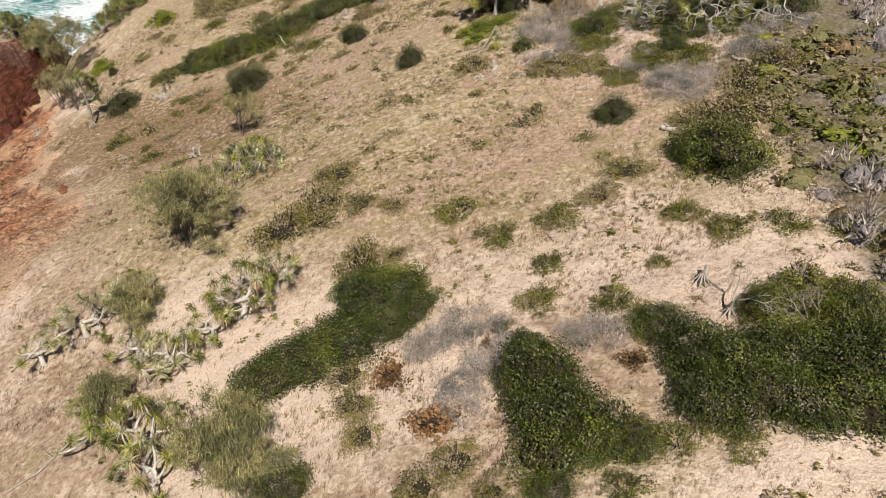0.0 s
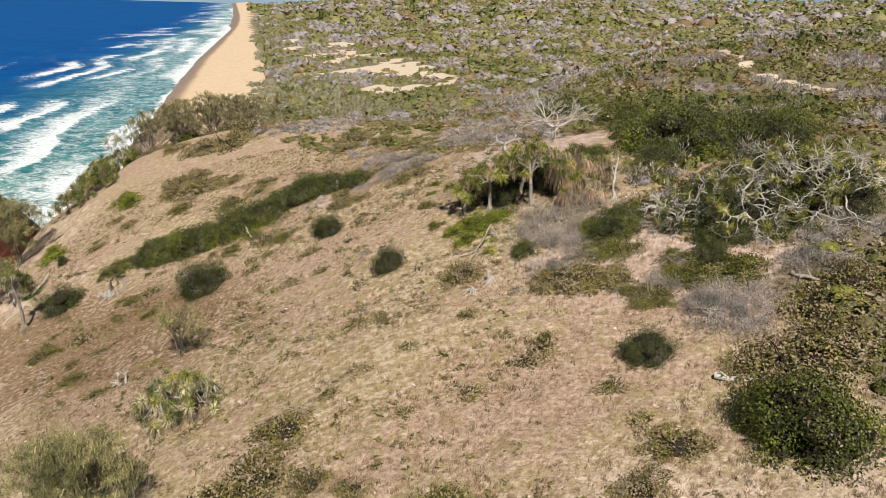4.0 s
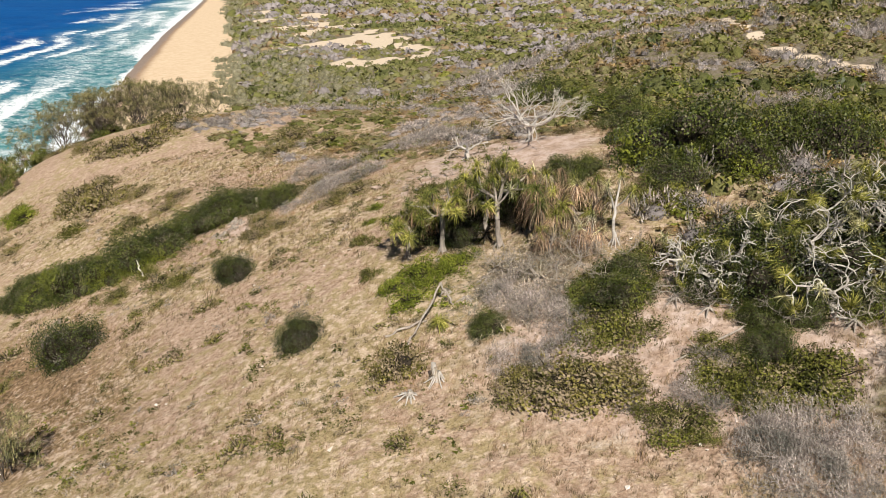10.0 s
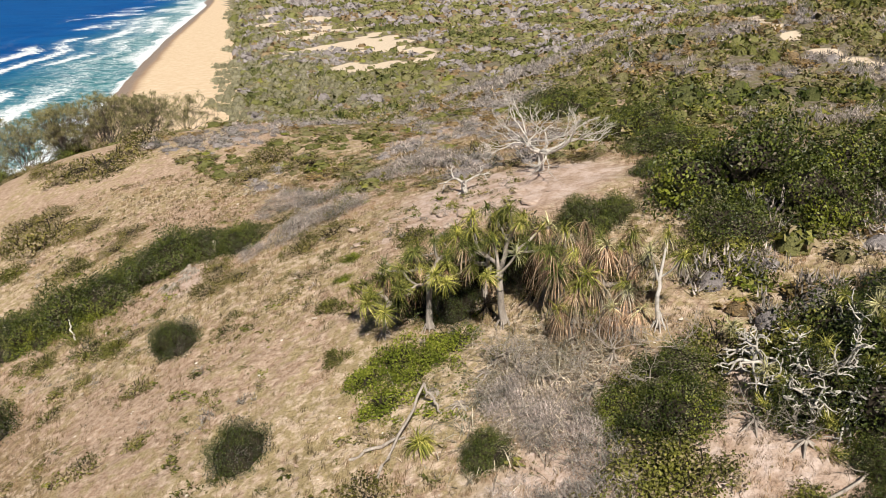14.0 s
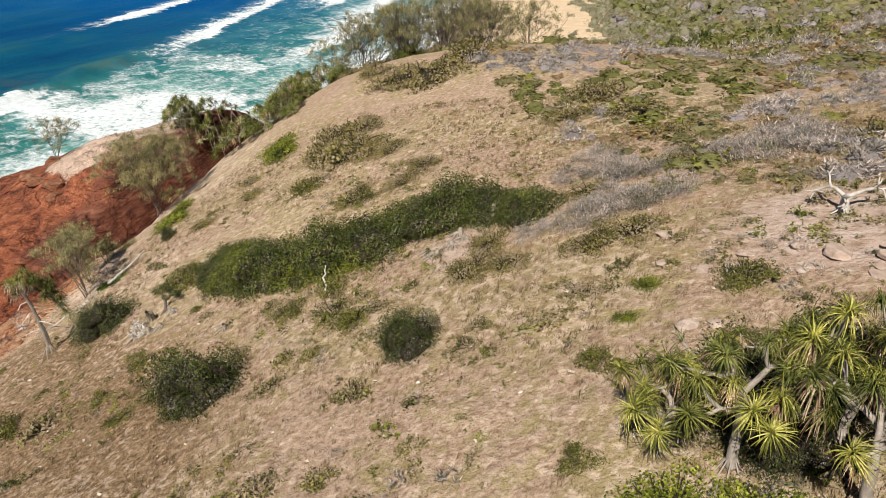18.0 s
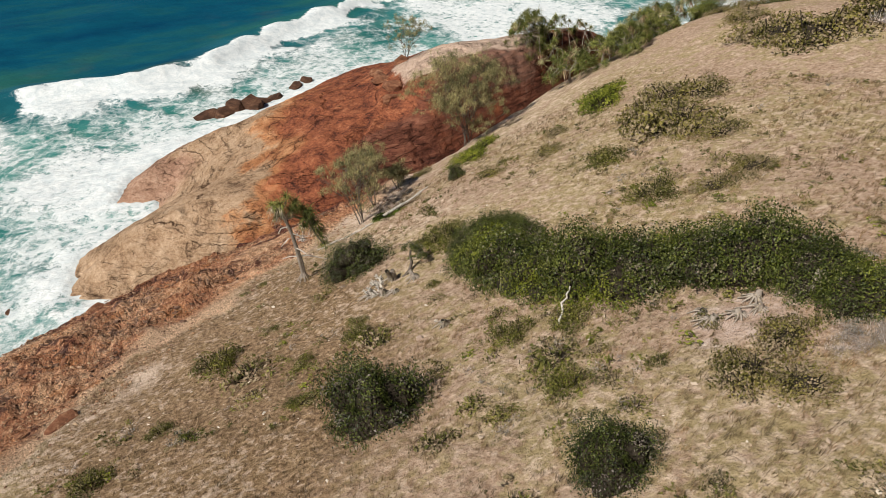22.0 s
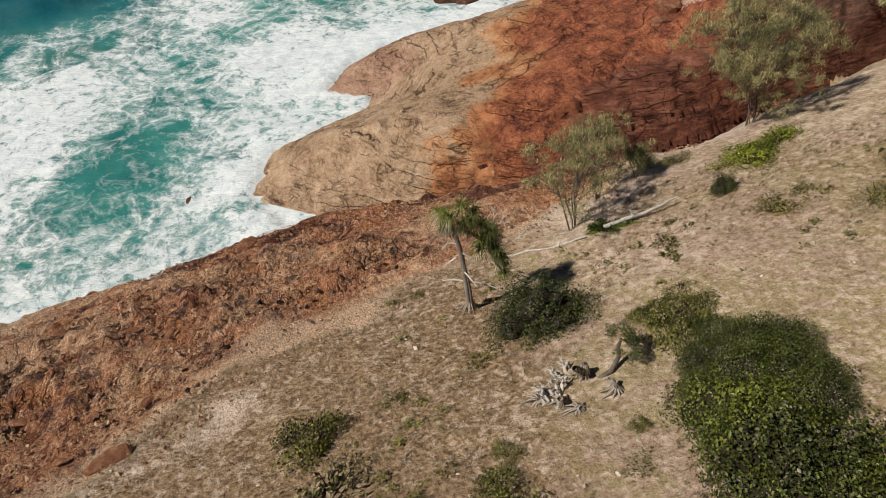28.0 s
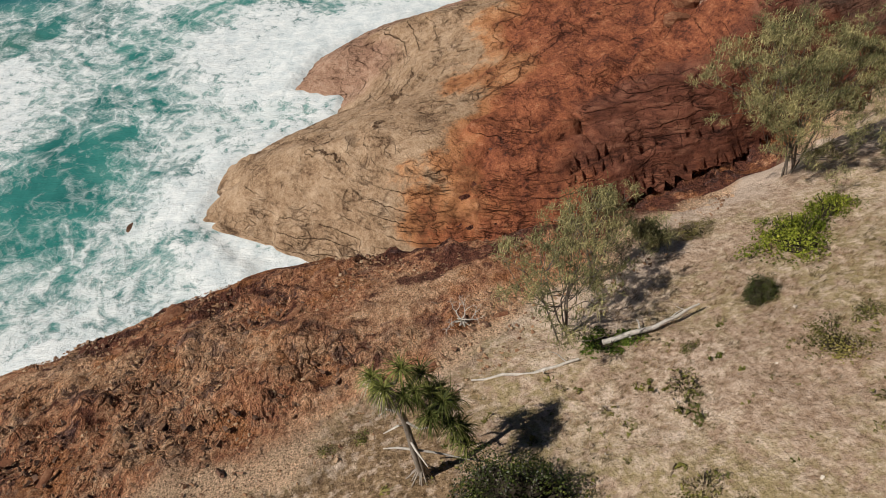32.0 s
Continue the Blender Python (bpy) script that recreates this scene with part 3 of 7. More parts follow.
# ---- ground: one sheet from the cliffs to the horizon ----
xs = np.concatenate([growing(-82, -4800, 0.6, 1.075)[::-1], steps([(-82, -40, 0.42), (-40, 28, 0.5)])[1:], growing(28, 4200, 0.7, 1.09)[1:]])
ys = np.concatenate([growing(4, -400, 0.8, 1.3)[::-1], steps([(4, 110, 0.48)])[1:], growing(110, 4700, 0.5, 1.028)[1:]])
gx, gy, gf = sheet(xs, ys)
gz, on_rock, d_hill, d_rock, d_shore, d_beach = ground_parts(gx, gy)
near = np.exp(-(np.maximum(gy - 130, 0) / 200) ** 2)
# the line where the grass ends and the bare red slope begins
BARE = [(-34, -60), (-35, 5), (-36, 20), (-36.5, 28.5), (-36, 34), (-36, 40), (-37, 46), (-40, 51), (-44, 54.8), (-48.7, 58.4), (-53, 62.6), (-55.5, 67), (-58, 72), (-60, 76), (-63.5, 83), (-68, 90), (-75, 97), (-80, 104), (-90, 116), (-100, 130), (-112, 150), (-120, 180)]
d_bare, _ = along(gx, gy, BARE)
d_bare = -d_bare
earth = smooth(1.0, 5.0, d_bare + 3.2 * fbm(gx * 0.16, gy * 0.16, 4, 3)) * (1 - smooth(110, 135, gy))
relief = 0.16 * fbm(gx * 0.7, gy * 0.7, 4, 1) + 0.10 * fbm(gx * 0.16, gy * 0.16, 3, 2)
skew = gx + 0.35 * gy
outcrop = smooth(-0.25, 0.3, fbm(gx * 0.11, gy * 0.11, 3, 13)) * smooth(2.0, 8.0, d_bare)
ledges = 0.6 * fbm(gx * 0.26 + gy * 0.12, gy * 0.26 - gx * 0.12, 5, 9) + outcrop * (1.1 * np.abs(fbm(skew * 0.28, gy * 0.75, 4, 12)) + 0.7 * np.abs(fbm(skew * 0.5, gy * 1.4, 3, 14)) - 0.35)
gz = gz + (relief * (1 - earth) + ledges * earth) * near
gz = gz + far_rise(gx, gy)
gz = np.where(on_rock, gz - 1.2, gz)
strand = smooth(255, 275, gy) * (1 - smooth(58, 66, d_beach))
gz = gz - 2.5 * strand
zone = np.zeros((len(gx), 3))
zone[:, 0] = earth
inland = smooth(40, 62, d_beach)
beach_here = smooth(205, 260, gy)
dunes = dune_share(gx, gy)
zone[:, 1] = 0.95 * smooth(-32, -10, d_bare) * (1 - earth) * smooth(82, 70, gy) * smooth(46, 58, gy)
strip = smooth(-3.0, 1.0, d_bare + 2 * fbm(gx * 0.2, gy * 0.2, 3, 48)) * (1 - smooth(4, 9, d_bare)) * (1 - smooth(112, 130, gy))
zone[:, 2] = 0.22 * smooth(-0.05, 0.35, fbm(gx * 0.12, gy * 0.12, 4, 21)) + 0.34 * smooth(34, 16, gy - 0.5 * gx) * smooth(-20, 0, gx) + 0.50 * smooth(44, 24, gy) * smooth(-0.45, 0.1, fbm(gx * 0.08, gy * 0.08, 3, 22)) + 0.55 * strip * (0.7 + 0.8 * fbm(gx * 0.3, gy * 0.3, 3, 47)) + 0.42 * smooth(-26, -5, d_bare) * smooth(72, 82, gy) * (1 - smooth(112, 125, gy)) + 0.5 * smooth(9, 3, np.hypot(gx + 13, gy - 22) * 0.8)
more = np.zeros((len(gx), 3))
more[:, 0] = np.maximum(np.maximum(beach_here * (1 - inland), dunes), on_track(gx, gy))
scrub = np.maximum(smooth(112, 135, gy + 0.35 * gx), smooth(16, 26, gx + 6 * fbm(gx * 0.06, gy * 0.06, 3, 8)))
more[:, 1] = scrub * (1 - more[:, 0]) * smooth(0.9, 1.2, np.hypot((gx + 44) / 9, (gy - 158) / 6))
more[:, 2] = np.maximum(smooth(1.25, 0.6, np.hypot((gx - 1) / 9.5, (gy - 84.5) / 6.5)) * 0.62, earth * smooth(15, 5, d_hill) * smooth(40, 55, gy))
more[:, 2] = np.maximum(more[:, 2], 0.55 * smooth(1.25, 0.6, np.hypot((gx - 12) / 13, (gy - 55) / 8.5)))
more[:, 2] = np.maximum(more[:, 2], 0.6 * smooth(1.3, 0.4, np.hypot((gx + 22.4) / 2.4, (gy - 83.2) / 3.6)))
ground_me = mesh_np("ground", np.stack([gx, gy, gz], 1), gf, True)
paint(ground_me, "zone", zone)
paint(ground_me, "more", more)
paint(ground_me, "edge", np.stack([np.maximum(smooth(7.0, 1.5, d_bare + 2.5 * fbm(gx * 0.15, gy * 0.15, 3, 46)), 0.75 * smooth(50, 36, gy + 5 * fbm(gx * 0.1, gy * 0.1, 3, 45))), np.clip(outcrop, 0, 1), np.zeros(len(gx))], 1))
ground = part("ground", ground_me, M_GROUND, None)
tagged(ground, "dry grassy coastal hillside with bare red earth and sand", "ground", kind="structure")

# ---- rock headland ----
hx, hy, hf = sheet(steps([(-168, -80, 0.34)]), steps([(46, 176, 0.34)]))
hz, h_rock, h_hill, h_drock, h_shore, _ = ground_parts(hx, hy)
step_h = 1.25
level = hz + 0.05 * (hx + 120) - 0.11 * (hy - 90) + 0.9 * fbm(hx * 0.10, hy * 0.10, 4, 15)
level = level + 0.35 * np.sin(level * 2.3)
frac = level / step_h - np.floor(level / step_h)
terrace = (smooth(0.30, 0.62, frac) - frac) * step_h
thin = level / 0.45 - np.floor(level / 0.45)
terrace = terrace + (smooth(0.30, 0.65, thin) - thin) * 0.30 * smooth(-0.2, 0.2, fbm(hx * 0.15, hy * 0.15, 3, 16))
faceness = smooth(19, 9, h_drock) * smooth(66, 84, hy)
hz2 = hz + terrace * (0.30 + 1.05 * faceness) * (1 - 0.9 * smooth(100, 110, hy)) + 0.45 * fbm(hx * 0.16, hy * 0.16, 5, 17) + 0.18 * fbm(hx * 0.6, hy * 0.6, 3, 18) * (0.4 + faceness)
joint = np.abs(fbm(hx * 0.10 + 3, hy * 0.07, 3, 25))
hz2 = hz2 - 0.5 * smooth(0.05, 0.0, joint)
hz2 = np.where(hz > -2.5, hz2, hz - 1)
keep = (h_rock & (hz > -3.6))
fk = keep[hf].all(1)
used = np.unique(hf[fk])
remap = np.full(len(hx), -1)
remap[used] = np.arange(len(used))
rock_me = mesh_np("headland", np.stack([hx, hy, hz2], 1)[used], remap[hf[fk]], True)
rz = np.zeros((len(hx), 3))
rz[:, 0] = smooth(-9, 9, (hy - 84.5) * 0.9 + (hx + 105) * 0.35 + 5 * fbm(hx * 0.09, hy * 0.09, 4, 27))
rz[:, 2] = 0.95 * smooth(1.1, 0.7, np.hypot((hx + 110) / 12, (hy - 119) / 14)) + 0.2 * smooth(9, 2, h_shore) * smooth(76, 66, hy)
rz[:, 1] = 0.72 * smooth(10, 3, h_drock) * smooth(85, 95, hy) + 0.35 * smooth(4.0, 0.3, h_shore) * smooth(60, 75, hy)
paint(rock_me, "zone", rz[used])
tip = np.zeros((len(hx), 3))
tip[:, 0] = smooth(-108, -124, hx) * smooth(12, 4, h_shore)
paint(rock_me, "tip", tip[used])
headland = part("headland", rock_me, M_ROCK, None)
tagged(headland, "rounded ochre and rust-red bedded rock headland above the surf", "rock", kind="structure")

# ---- beach: a strip of sand along the bay ----
def bend(line, n):
    """Points evenly along a rounded line, with the way to its right."""
    p = np.array(line, float)
    t = np.linspace(0, len(p) - 1.001, n)
    i = t.astype(int)
    u = (t - i)[:, None]
    q = np.concatenate([[2 * p[0] - p[1]], p, [2 * p[-1] - p[-2]]])
    a, b_, c, d = q[i], q[i + 1], q[i + 2], q[i + 3]
    pts = 0.5 * (2 * b_ + (c - a) * u + (2 * a - 5 * b_ + 4 * c - d) * u**2 + (3 * b_ - a - 3 * c + d) * u**3)
    way = np.gradient(pts, axis=0)
    way /= np.linalg.norm(way, axis=1, keepdims=True)
    return pts, np.stack([way[:, 1], -way[:, 0]], 1)


b_pts, b_right = bend(BEACH[2:], 420)
b_off = np.concatenate([np.arange(-14, 20, 1.5), np.arange(20, 84, 4.0)])
bw = b_pts[:, None] + b_right[:, None] * (b_off[None, :, None] + (2.2 * fbm(b_pts[:, 1] * 0.02, b_pts[:, 0] * 0.02, 3, 33))[:, None, None] * (b_off[None, :, None] > 0))
bz = np.where(b_off < 55, 0.052 * b_off, 2.86 + 0.10 * (b_off - 55))[None] + 0.12 * fbm(bw[..., 0] * 0.05, bw[..., 1] * 0.05, 3, 34) * (b_off > 8)[None] + 0.05
bz = bz + 33 * (np.maximum(np.hypot(bw[..., 0], bw[..., 1]) - 1800, 0) / 3000.0) ** 1.5
bi = np.arange(bw.shape[0] * bw.shape[1]).reshape(bw.shape[:2])
b_faces = np.stack([bi[:-1, :-1], bi[:-1, 1:], bi[1:, 1:], bi[1:, :-1]], -1).reshape(-1, 4)
beach_me = mesh_np("beach", np.concatenate([bw, bz[..., None]], -1).reshape(-1, 3), b_faces, True)
wetness = smooth(13, 4, b_off)[None] * np.ones(bw.shape[:2])
paint(beach_me, "wet", np.repeat(wetness.reshape(-1, 1), 3, 1))
beach = part("beach", beach_me, M_BEACH, None)
tagged(beach, "long pale golden sand beach with a wet edge", "beach", kind="structure")

# ---- sea ----
sx = np.concatenate([[400, 0, -40, -60], steps([(-215, -70, 0.8)])[::-1], growing(-215, -4850, 1.0, 1.03)[1:]])
sy = np.concatenate([growing(8, -4500, 1.2, 1.2)[::-1][:-1], steps([(8, 150, 0.85)]), growing(150, 4850, 0.9, 1.018)[1:]])
wx, wy, wf = sheet(np.sort(sx), np.sort(sy))
land, _, wd_hill, wd_rock, wd_shore, wd_beach = ground_parts(wx, wy)
rock_sea = np.where(wy < 217, -wd_shore, 1e9)
coast = np.where(wy < 60, np.minimum(-wd_hill, np.abs(rock_sea)), np.where(wd_shore > 0, -4.0, rock_sea))
coast = np.where((wy < 60) & (wd_shore > 0) & (wx < -93), -4.0, coast)
bay = smooth(185, 260, wy)
# the breaker off the headland, going north along its crest
BREAK = [(-128, -40), (-150, 0), (-158, 20), (-167, 30), (-173, 42), (-176, 54), (-174, 74), (-177, 92), (-188, 106), (-199, 122), (-214, 155), (-228, 190), (-240, 240)]
d_wave, w_at = along(wx, wy, BREAK)
d_wave = d_wave + 2.5 * fbm(wx * 0.05, wy * 0.05, 3, 50)
foam_line = d_wave + 3.5 * fbm(wx * 0.16, wy * 0.16, 5, 59)
white_part = smooth(50, 58, wy) * (1 - smooth(150, 175, wy)) * smooth(-0.9, -0.3, fbm(wy * 0.06, wx * 0.01, 3, 52) + 0.15)
lip = white_part * smooth(-3.0, 2.0, foam_line) * smooth(13 + 12 * fbm(wy * 0.12, wx * 0.12, 3, 53), 2, foam_line)
old = smooth(0.0, 0.5, fbm(wx * 0.03, wy * 0.045, 4, 66) + 0.55 * np.exp(-((wx + 124) / 22) ** 2 - ((wy - 27) / 15) ** 2) + 0.35 * np.exp(-((wx + 138) / 16) ** 2 - ((wy - 62) / 16) ** 2) - 0.5 * np.exp(-((wx + 113) / 9) ** 2 - ((wy - 46) / 9) ** 2))
inside = smooth(2, 14, d_wave)
wash = smooth(9, 1, coast + 3.5 * fbm(wx * 0.08, wy * 0.08, 3, 55))
far_out = np.exp(-((d_wave + 48) / 2.5) ** 2) * smooth(0.25, 0.5, fbm(wy * 0.03, wx * 0.02, 3, 58) + 0.15)
# rows of white water along the bay
run = -wd_beach + 16 * fbm(wx * 0.012, wy * 0.009, 4, 51)
rowk = np.floor(run / 26.0)
ph = run / 26.0 - rowk
along_bay = wy * 0.009 + rowk * 17.3
alive = smooth(0.34, 0.62, vnoise(along_bay, rowk * 3.7, 61)) * smooth(205, 120, run + 40 * fbm(wy * 0.004, wx * 0.004, 2, 63))
rows = alive * smooth(0.10, 0.20, ph + 0.10 * fbm(wx * 0.06, wy * 0.05, 4, 64)) * smooth(0.80, 0.25, ph + 0.25 * fbm(wx * 0.05, wy * 0.03, 4, 65))
trail = alive * smooth(0.10, 0.25, ph) * smooth(1.0, 0.5, ph)
shore_wash = smooth(12, 3, run) * 0.8
caps = smooth(0.80, 0.86, vnoise(wx * 0.06, wy * 0.02, 71)) * smooth(120, 260, run) * 0.8
pool = np.exp(-((wx + 108) / 9) ** 2 - ((wy - 42) / 9) ** 2) + 0.8 * np.exp(-((wx + 97) / 8) ** 2 - ((wy - 33) / 9) ** 2)
sheet_foam = np.clip((lip * 1.05 + 0.62 * wash + 0.50 * old * inside + 0.6 * far_out) * (1 - bay) + (0.62 * rows + shore_wash + 0.16 * trail) * bay, 0, 1)
lace_share = np.clip((inside * (0.45 + 0.6 * old) + 0.5 * smooth(25, 3, coast) + 0.10 + lip) * (1 - bay) + (0.10 + 0.55 * trail + 0.4 * smooth(110, 15, run)) * bay * smooth(260, 150, run), 0, 1)
shallow = np.clip(smooth(-14, 26, d_wave) * 0.85 * (1 - bay) + smooth(130, 15, run) * 0.75 * bay, 0, 1)
sheet_foam = sheet_foam * (1 - 0.6 * np.clip(pool, 0, 1) * (coast > 5))
lace_share = lace_share * (1 - 0.5 * np.clip(pool, 0, 1) * (coast > 4))
surf = np.stack([sheet_foam, lace_share, shallow], 1)
tone = np.stack([smooth(120, 420, wy + 0.35 * np.maximum(-wx - 230, 0)), smooth(-30, 0, d_wave) * smooth(30, 8, d_wave) * (1 - bay), np.zeros(len(wx))], 1)
swell = 2.1 * np.exp(-((d_wave + 0.5) / np.where(d_wave > 0, 3.2, 7.0)) ** 2) + 1.1 * np.exp(-((d_wave + 48) / 9) ** 2) + 0.8 * np.exp(-((d_wave + 96) / 11) ** 2)
wz = (swell + 0.7 * lip) * (1 - bay) + 0.7 * np.exp(-((ph - 0.2) / 0.16) ** 2) * bay * smooth(420, 120, run) * smooth(0, 30, run)
wz = wz + 0.30 * fbm(wx * 0.09, wy * 0.09, 3, 70) * smooth(700, 200, np.hypot(wx, wy)) + 0.5 * wash * (coast > -3) * (1 - bay)
far_up = np.maximum(np.hypot(wx, wy) - 1800, 0) / 3000.0
wz = wz + 33 * far_up**1.5
wz = np.where((bay > 0.9) & (run < 14), np.minimum(wz, 0.12), wz)
sea_me = mesh_np("water", np.stack([wx, wy, wz], 1), wf, True)
paint(sea_me, "surf", surf)
paint(sea_me, "tone", tone)
sea = part("water", sea_me, M_SEA, None)
tagged(sea, "blue and turquoise sea with white breakers and foam", "sea", kind="structure")


# ---- plants: materials ----
def leaf_material(name, dark, mid, light, rough=0.55, dry=None, dry_share=0.0, fresh=None, gloss=0.12):
    n = Nodes(name)
    pick = n.math("FRACT", n.math("ADD", n.island(), n.math("MULTIPLY", n.each(), 0.35)))
    col = n.ramp(pick, (0.0, dark), (0.5, mid), (1.0, light))
    patch = n.ramp(n.noise(0.55, 4, 0.6), (0.38, (0.48, 0.52, 0.46)), (0.62, (1.35, 1.3, 1.2)))
    col = n.mix(1.0, col, patch, "MULTIPLY")
    col = n.mix(1.0, col, n.ramp(n.noise(9.0, 3, 0.7), (0.36, (0.45, 0.47, 0.42)), (0.50, (1.0, 1.0, 1.0)), (0.66, (1.35, 1.32, 1.25))), "MULTIPLY")
    if dry:
        col = n.mix(n.ramp(n.math("ADD", n.noise(0.9, 4, 0.6), n.math("MULTIPLY", n.island(), 0.3)), (0.80 - dry_share, 0.0), (0.92 - dry_share, 1.0)), col, dry)
    if fresh:
        col = n.mix(n.ramp(n.math("ADD", n.noise(0.22, 3, 0.55), n.math("MULTIPLY", n.island(), 0.16)), (0.65, 0.0), (0.72, 0.65)), col, fresh)
    return n.done(col, rough if gloss > 0.2 else max(rough, 0.6), gloss)


def bark_material(name, dark, light, scale=4.0):
    n = Nodes(name)
    grain = n.noise(scale, 5, 0.7, stretch=(1.0, 1.0, 0.35))
    col = n.ramp(grain, (0.3, dark), (0.7, light))
    n.bump(grain, 0.6, 0.03)
    return n.done(col, 0.9, 0.15)


LEAF = {
    "dark": leaf_material("dark_green_leaves", (0.024, 0.032, 0.007), (0.052, 0.067, 0.013), (0.115, 0.130, 0.028), 0.42, dry=(0.20, 0.165, 0.12), dry_share=0.04, fresh=(0.20, 0.215, 0.022), gloss=0.22),
    "bush": leaf_material("bush_leaves", (0.014, 0.020, 0.005), (0.040, 0.054, 0.011), (0.105, 0.122, 0.028), 0.42, dry=(0.17, 0.14, 0.125), dry_share=0.05, gloss=0.22),
    "green": leaf_material("mid_green_leaves", (0.051, 0.056, 0.010), (0.115, 0.116, 0.023), (0.201, 0.193, 0.053), dry=(0.28, 0.22, 0.13), dry_share=0.10),
    "olive": leaf_material("olive_leaves", (0.070, 0.062, 0.016), (0.152, 0.134, 0.037), (0.250, 0.215, 0.078), dry=(0.30, 0.23, 0.15), dry_share=0.17),
    "lime": leaf_material("lime_green_leaves", (0.070, 0.090, 0.010), (0.160, 0.185, 0.022), (0.26, 0.275, 0.05)),
    "herb": leaf_material("herb_leaves", (0.072, 0.072, 0.017), (0.155, 0.148, 0.040), (0.245, 0.223, 0.083), dry=(0.32, 0.24, 0.16), dry_share=0.18),
    "creeper": leaf_material("creeper_leaves", (0.035, 0.055, 0.008), (0.08, 0.12, 0.018), (0.14, 0.18, 0.03)),
    "rust": leaf_material("rust_leaves", (0.11, 0.05, 0.024), (0.20, 0.105, 0.05), (0.29, 0.185, 0.10)),
}
# Twig brown pushed near-black, so it also serves as shade inside plants.
M_TWIG_SHADE = bark_material("twig_and_core_shade", (0.014, 0.011, 0.007), (0.055, 0.043, 0.030))
M_GREYTWIG = leaf_material("grey_twigs", (0.19, 0.158, 0.152), (0.34, 0.292, 0.285), (0.50, 0.440, 0.430), 0.9)
M_DEADWOOD = bark_material("bleached_wood", (0.34, 0.30, 0.26), (0.64, 0.59, 0.53))
M_GREYWOOD = bark_material("weathered_grey_wood", (0.20, 0.165, 0.135), (0.46, 0.40, 0.34))
M_BARK = bark_material("pandanus_bark", (0.12, 0.095, 0.075), (0.36, 0.31, 0.26))
M_CASBARK = bark_material("casuarina_bark", (0.07, 0.055, 0.045), (0.20, 0.165, 0.135))
M_PANDAN = leaf_material("pandanus_leaves", (0.075, 0.085, 0.014), (0.20, 0.20, 0.038), (0.42, 0.385, 0.125), 0.4)
M_PANDAN_GREY = leaf_material("grey_pandanus_leaves", (0.20, 0.185, 0.09), (0.37, 0.345, 0.18), (0.56, 0.52, 0.34), 0.5)
M_PANDAN_DARK = leaf_material("dark_pandanus_leaves", (0.045, 0.058, 0.013), (0.115, 0.13, 0.032), (0.25, 0.25, 0.085), 0.4)
M_SKIRT = leaf_material("dead_pandanus_leaves", (0.14, 0.082, 0.052), (0.33, 0.215, 0.145), (0.53, 0.40, 0.30), 0.8)
M_THATCH = leaf_material("grey_dead_fronds", (0.19, 0.15, 0.115), (0.35, 0.29, 0.235), (0.54, 0.48, 0.41), 0.85)
M_NEEDLE = leaf_material("casuarina_needles", (0.12, 0.108, 0.046), (0.25, 0.226, 0.108), (0.41, 0.37, 0.205), 0.6)
M_STRAW = leaf_material("dry_grass", (0.17, 0.112, 0.066), (0.24, 0.165, 0.100), (0.33, 0.24, 0.158), 0.8)


# ---- plants: shapes ----
def leaf_quads(points, normals, size, r, narrow=0.5, loose=0.8, curl=0.25):
    """Small leaf-like faces at the points, turned loosely towards the normals."""
    n = len(points)
    nn = normals + loose * r.normal(size=(n, 3))
    nn /= np.linalg.norm(nn, axis=1, keepdims=True) + 1e-9
    t = np.cross(nn, r.normal(size=(n, 3)))
    t /= np.linalg.norm(t, axis=1, keepdims=True) + 1e-9
    b = np.cross(nn, t)
    s = (size * r.uniform(0.6, 1.35, n))[:, None]
    base, tip = points - t * s, points + t * s - nn * s * curl
    left, right = points + b * s * narrow, points - b * s * narrow
    v = np.stack([base, right, tip, left], 1).reshape(-1, 3)
    return v, np.arange(4 * n).reshape(-1, 4)


def leaf_tris(points, normals, size, r, narrow=0.5):
    """Three-cornered leaf clumps at the points, turned loosely towards the normals."""
    v, _ = leaf_quads(points, normals, size, r, narrow, 0.55)
    v = v.reshape(-1, 4, 3)[:, [0, 1, 3]] + (v.reshape(-1, 4, 3)[:, [2]] - v.reshape(-1, 4, 3)[:, [0]]) * np.array([0.0, 0.35, 0.35])[None, :, None]
    return v.reshape(-1, 3)


def strips(starts, ways, lengths, widths, droop, seg=3, side=None):
    """Tapering ribbons that start along a way and bend down."""
    n = len(starts)
    if side is None:
        side = np.cross(ways, np.array([0.0, 0.0, 1.0]))
        side /= np.linalg.norm(side, axis=1, keepdims=True) + 1e-6
    rows, p, w = [], starts.copy(), ways.copy()
    for k in range(seg + 1):
        wid = (widths * (1 - 0.82 * (k / seg) ** 1.6))[:, None]
        rows += [p - side * wid, p + side * wid]
        p = p + w * (lengths / seg)[:, None]
        w = w + np.stack([np.zeros(n), np.zeros(n), -droop / seg], 1)
        w /= np.linalg.norm(w, axis=1, keepdims=True)
    v = np.stack(rows, 1).reshape(-1, 3)
    per = 2 * (seg + 1)
    base = (np.arange(n) * per)[:, None, None]
    f = base + np.array([[2 * k, 2 * k + 1, 2 * k + 3, 2 * k + 2] for k in range(seg)])[None]
    return v, f.reshape(-1, 4)


def weld(pieces):
    """Several (places, faces) as one."""
    vs, fs, at = [], [], 0
    for v, f in pieces:
        vs.append(v)
        fs.append(f + at)
        at += len(v)
    return np.concatenate(vs), np.concatenate(fs)


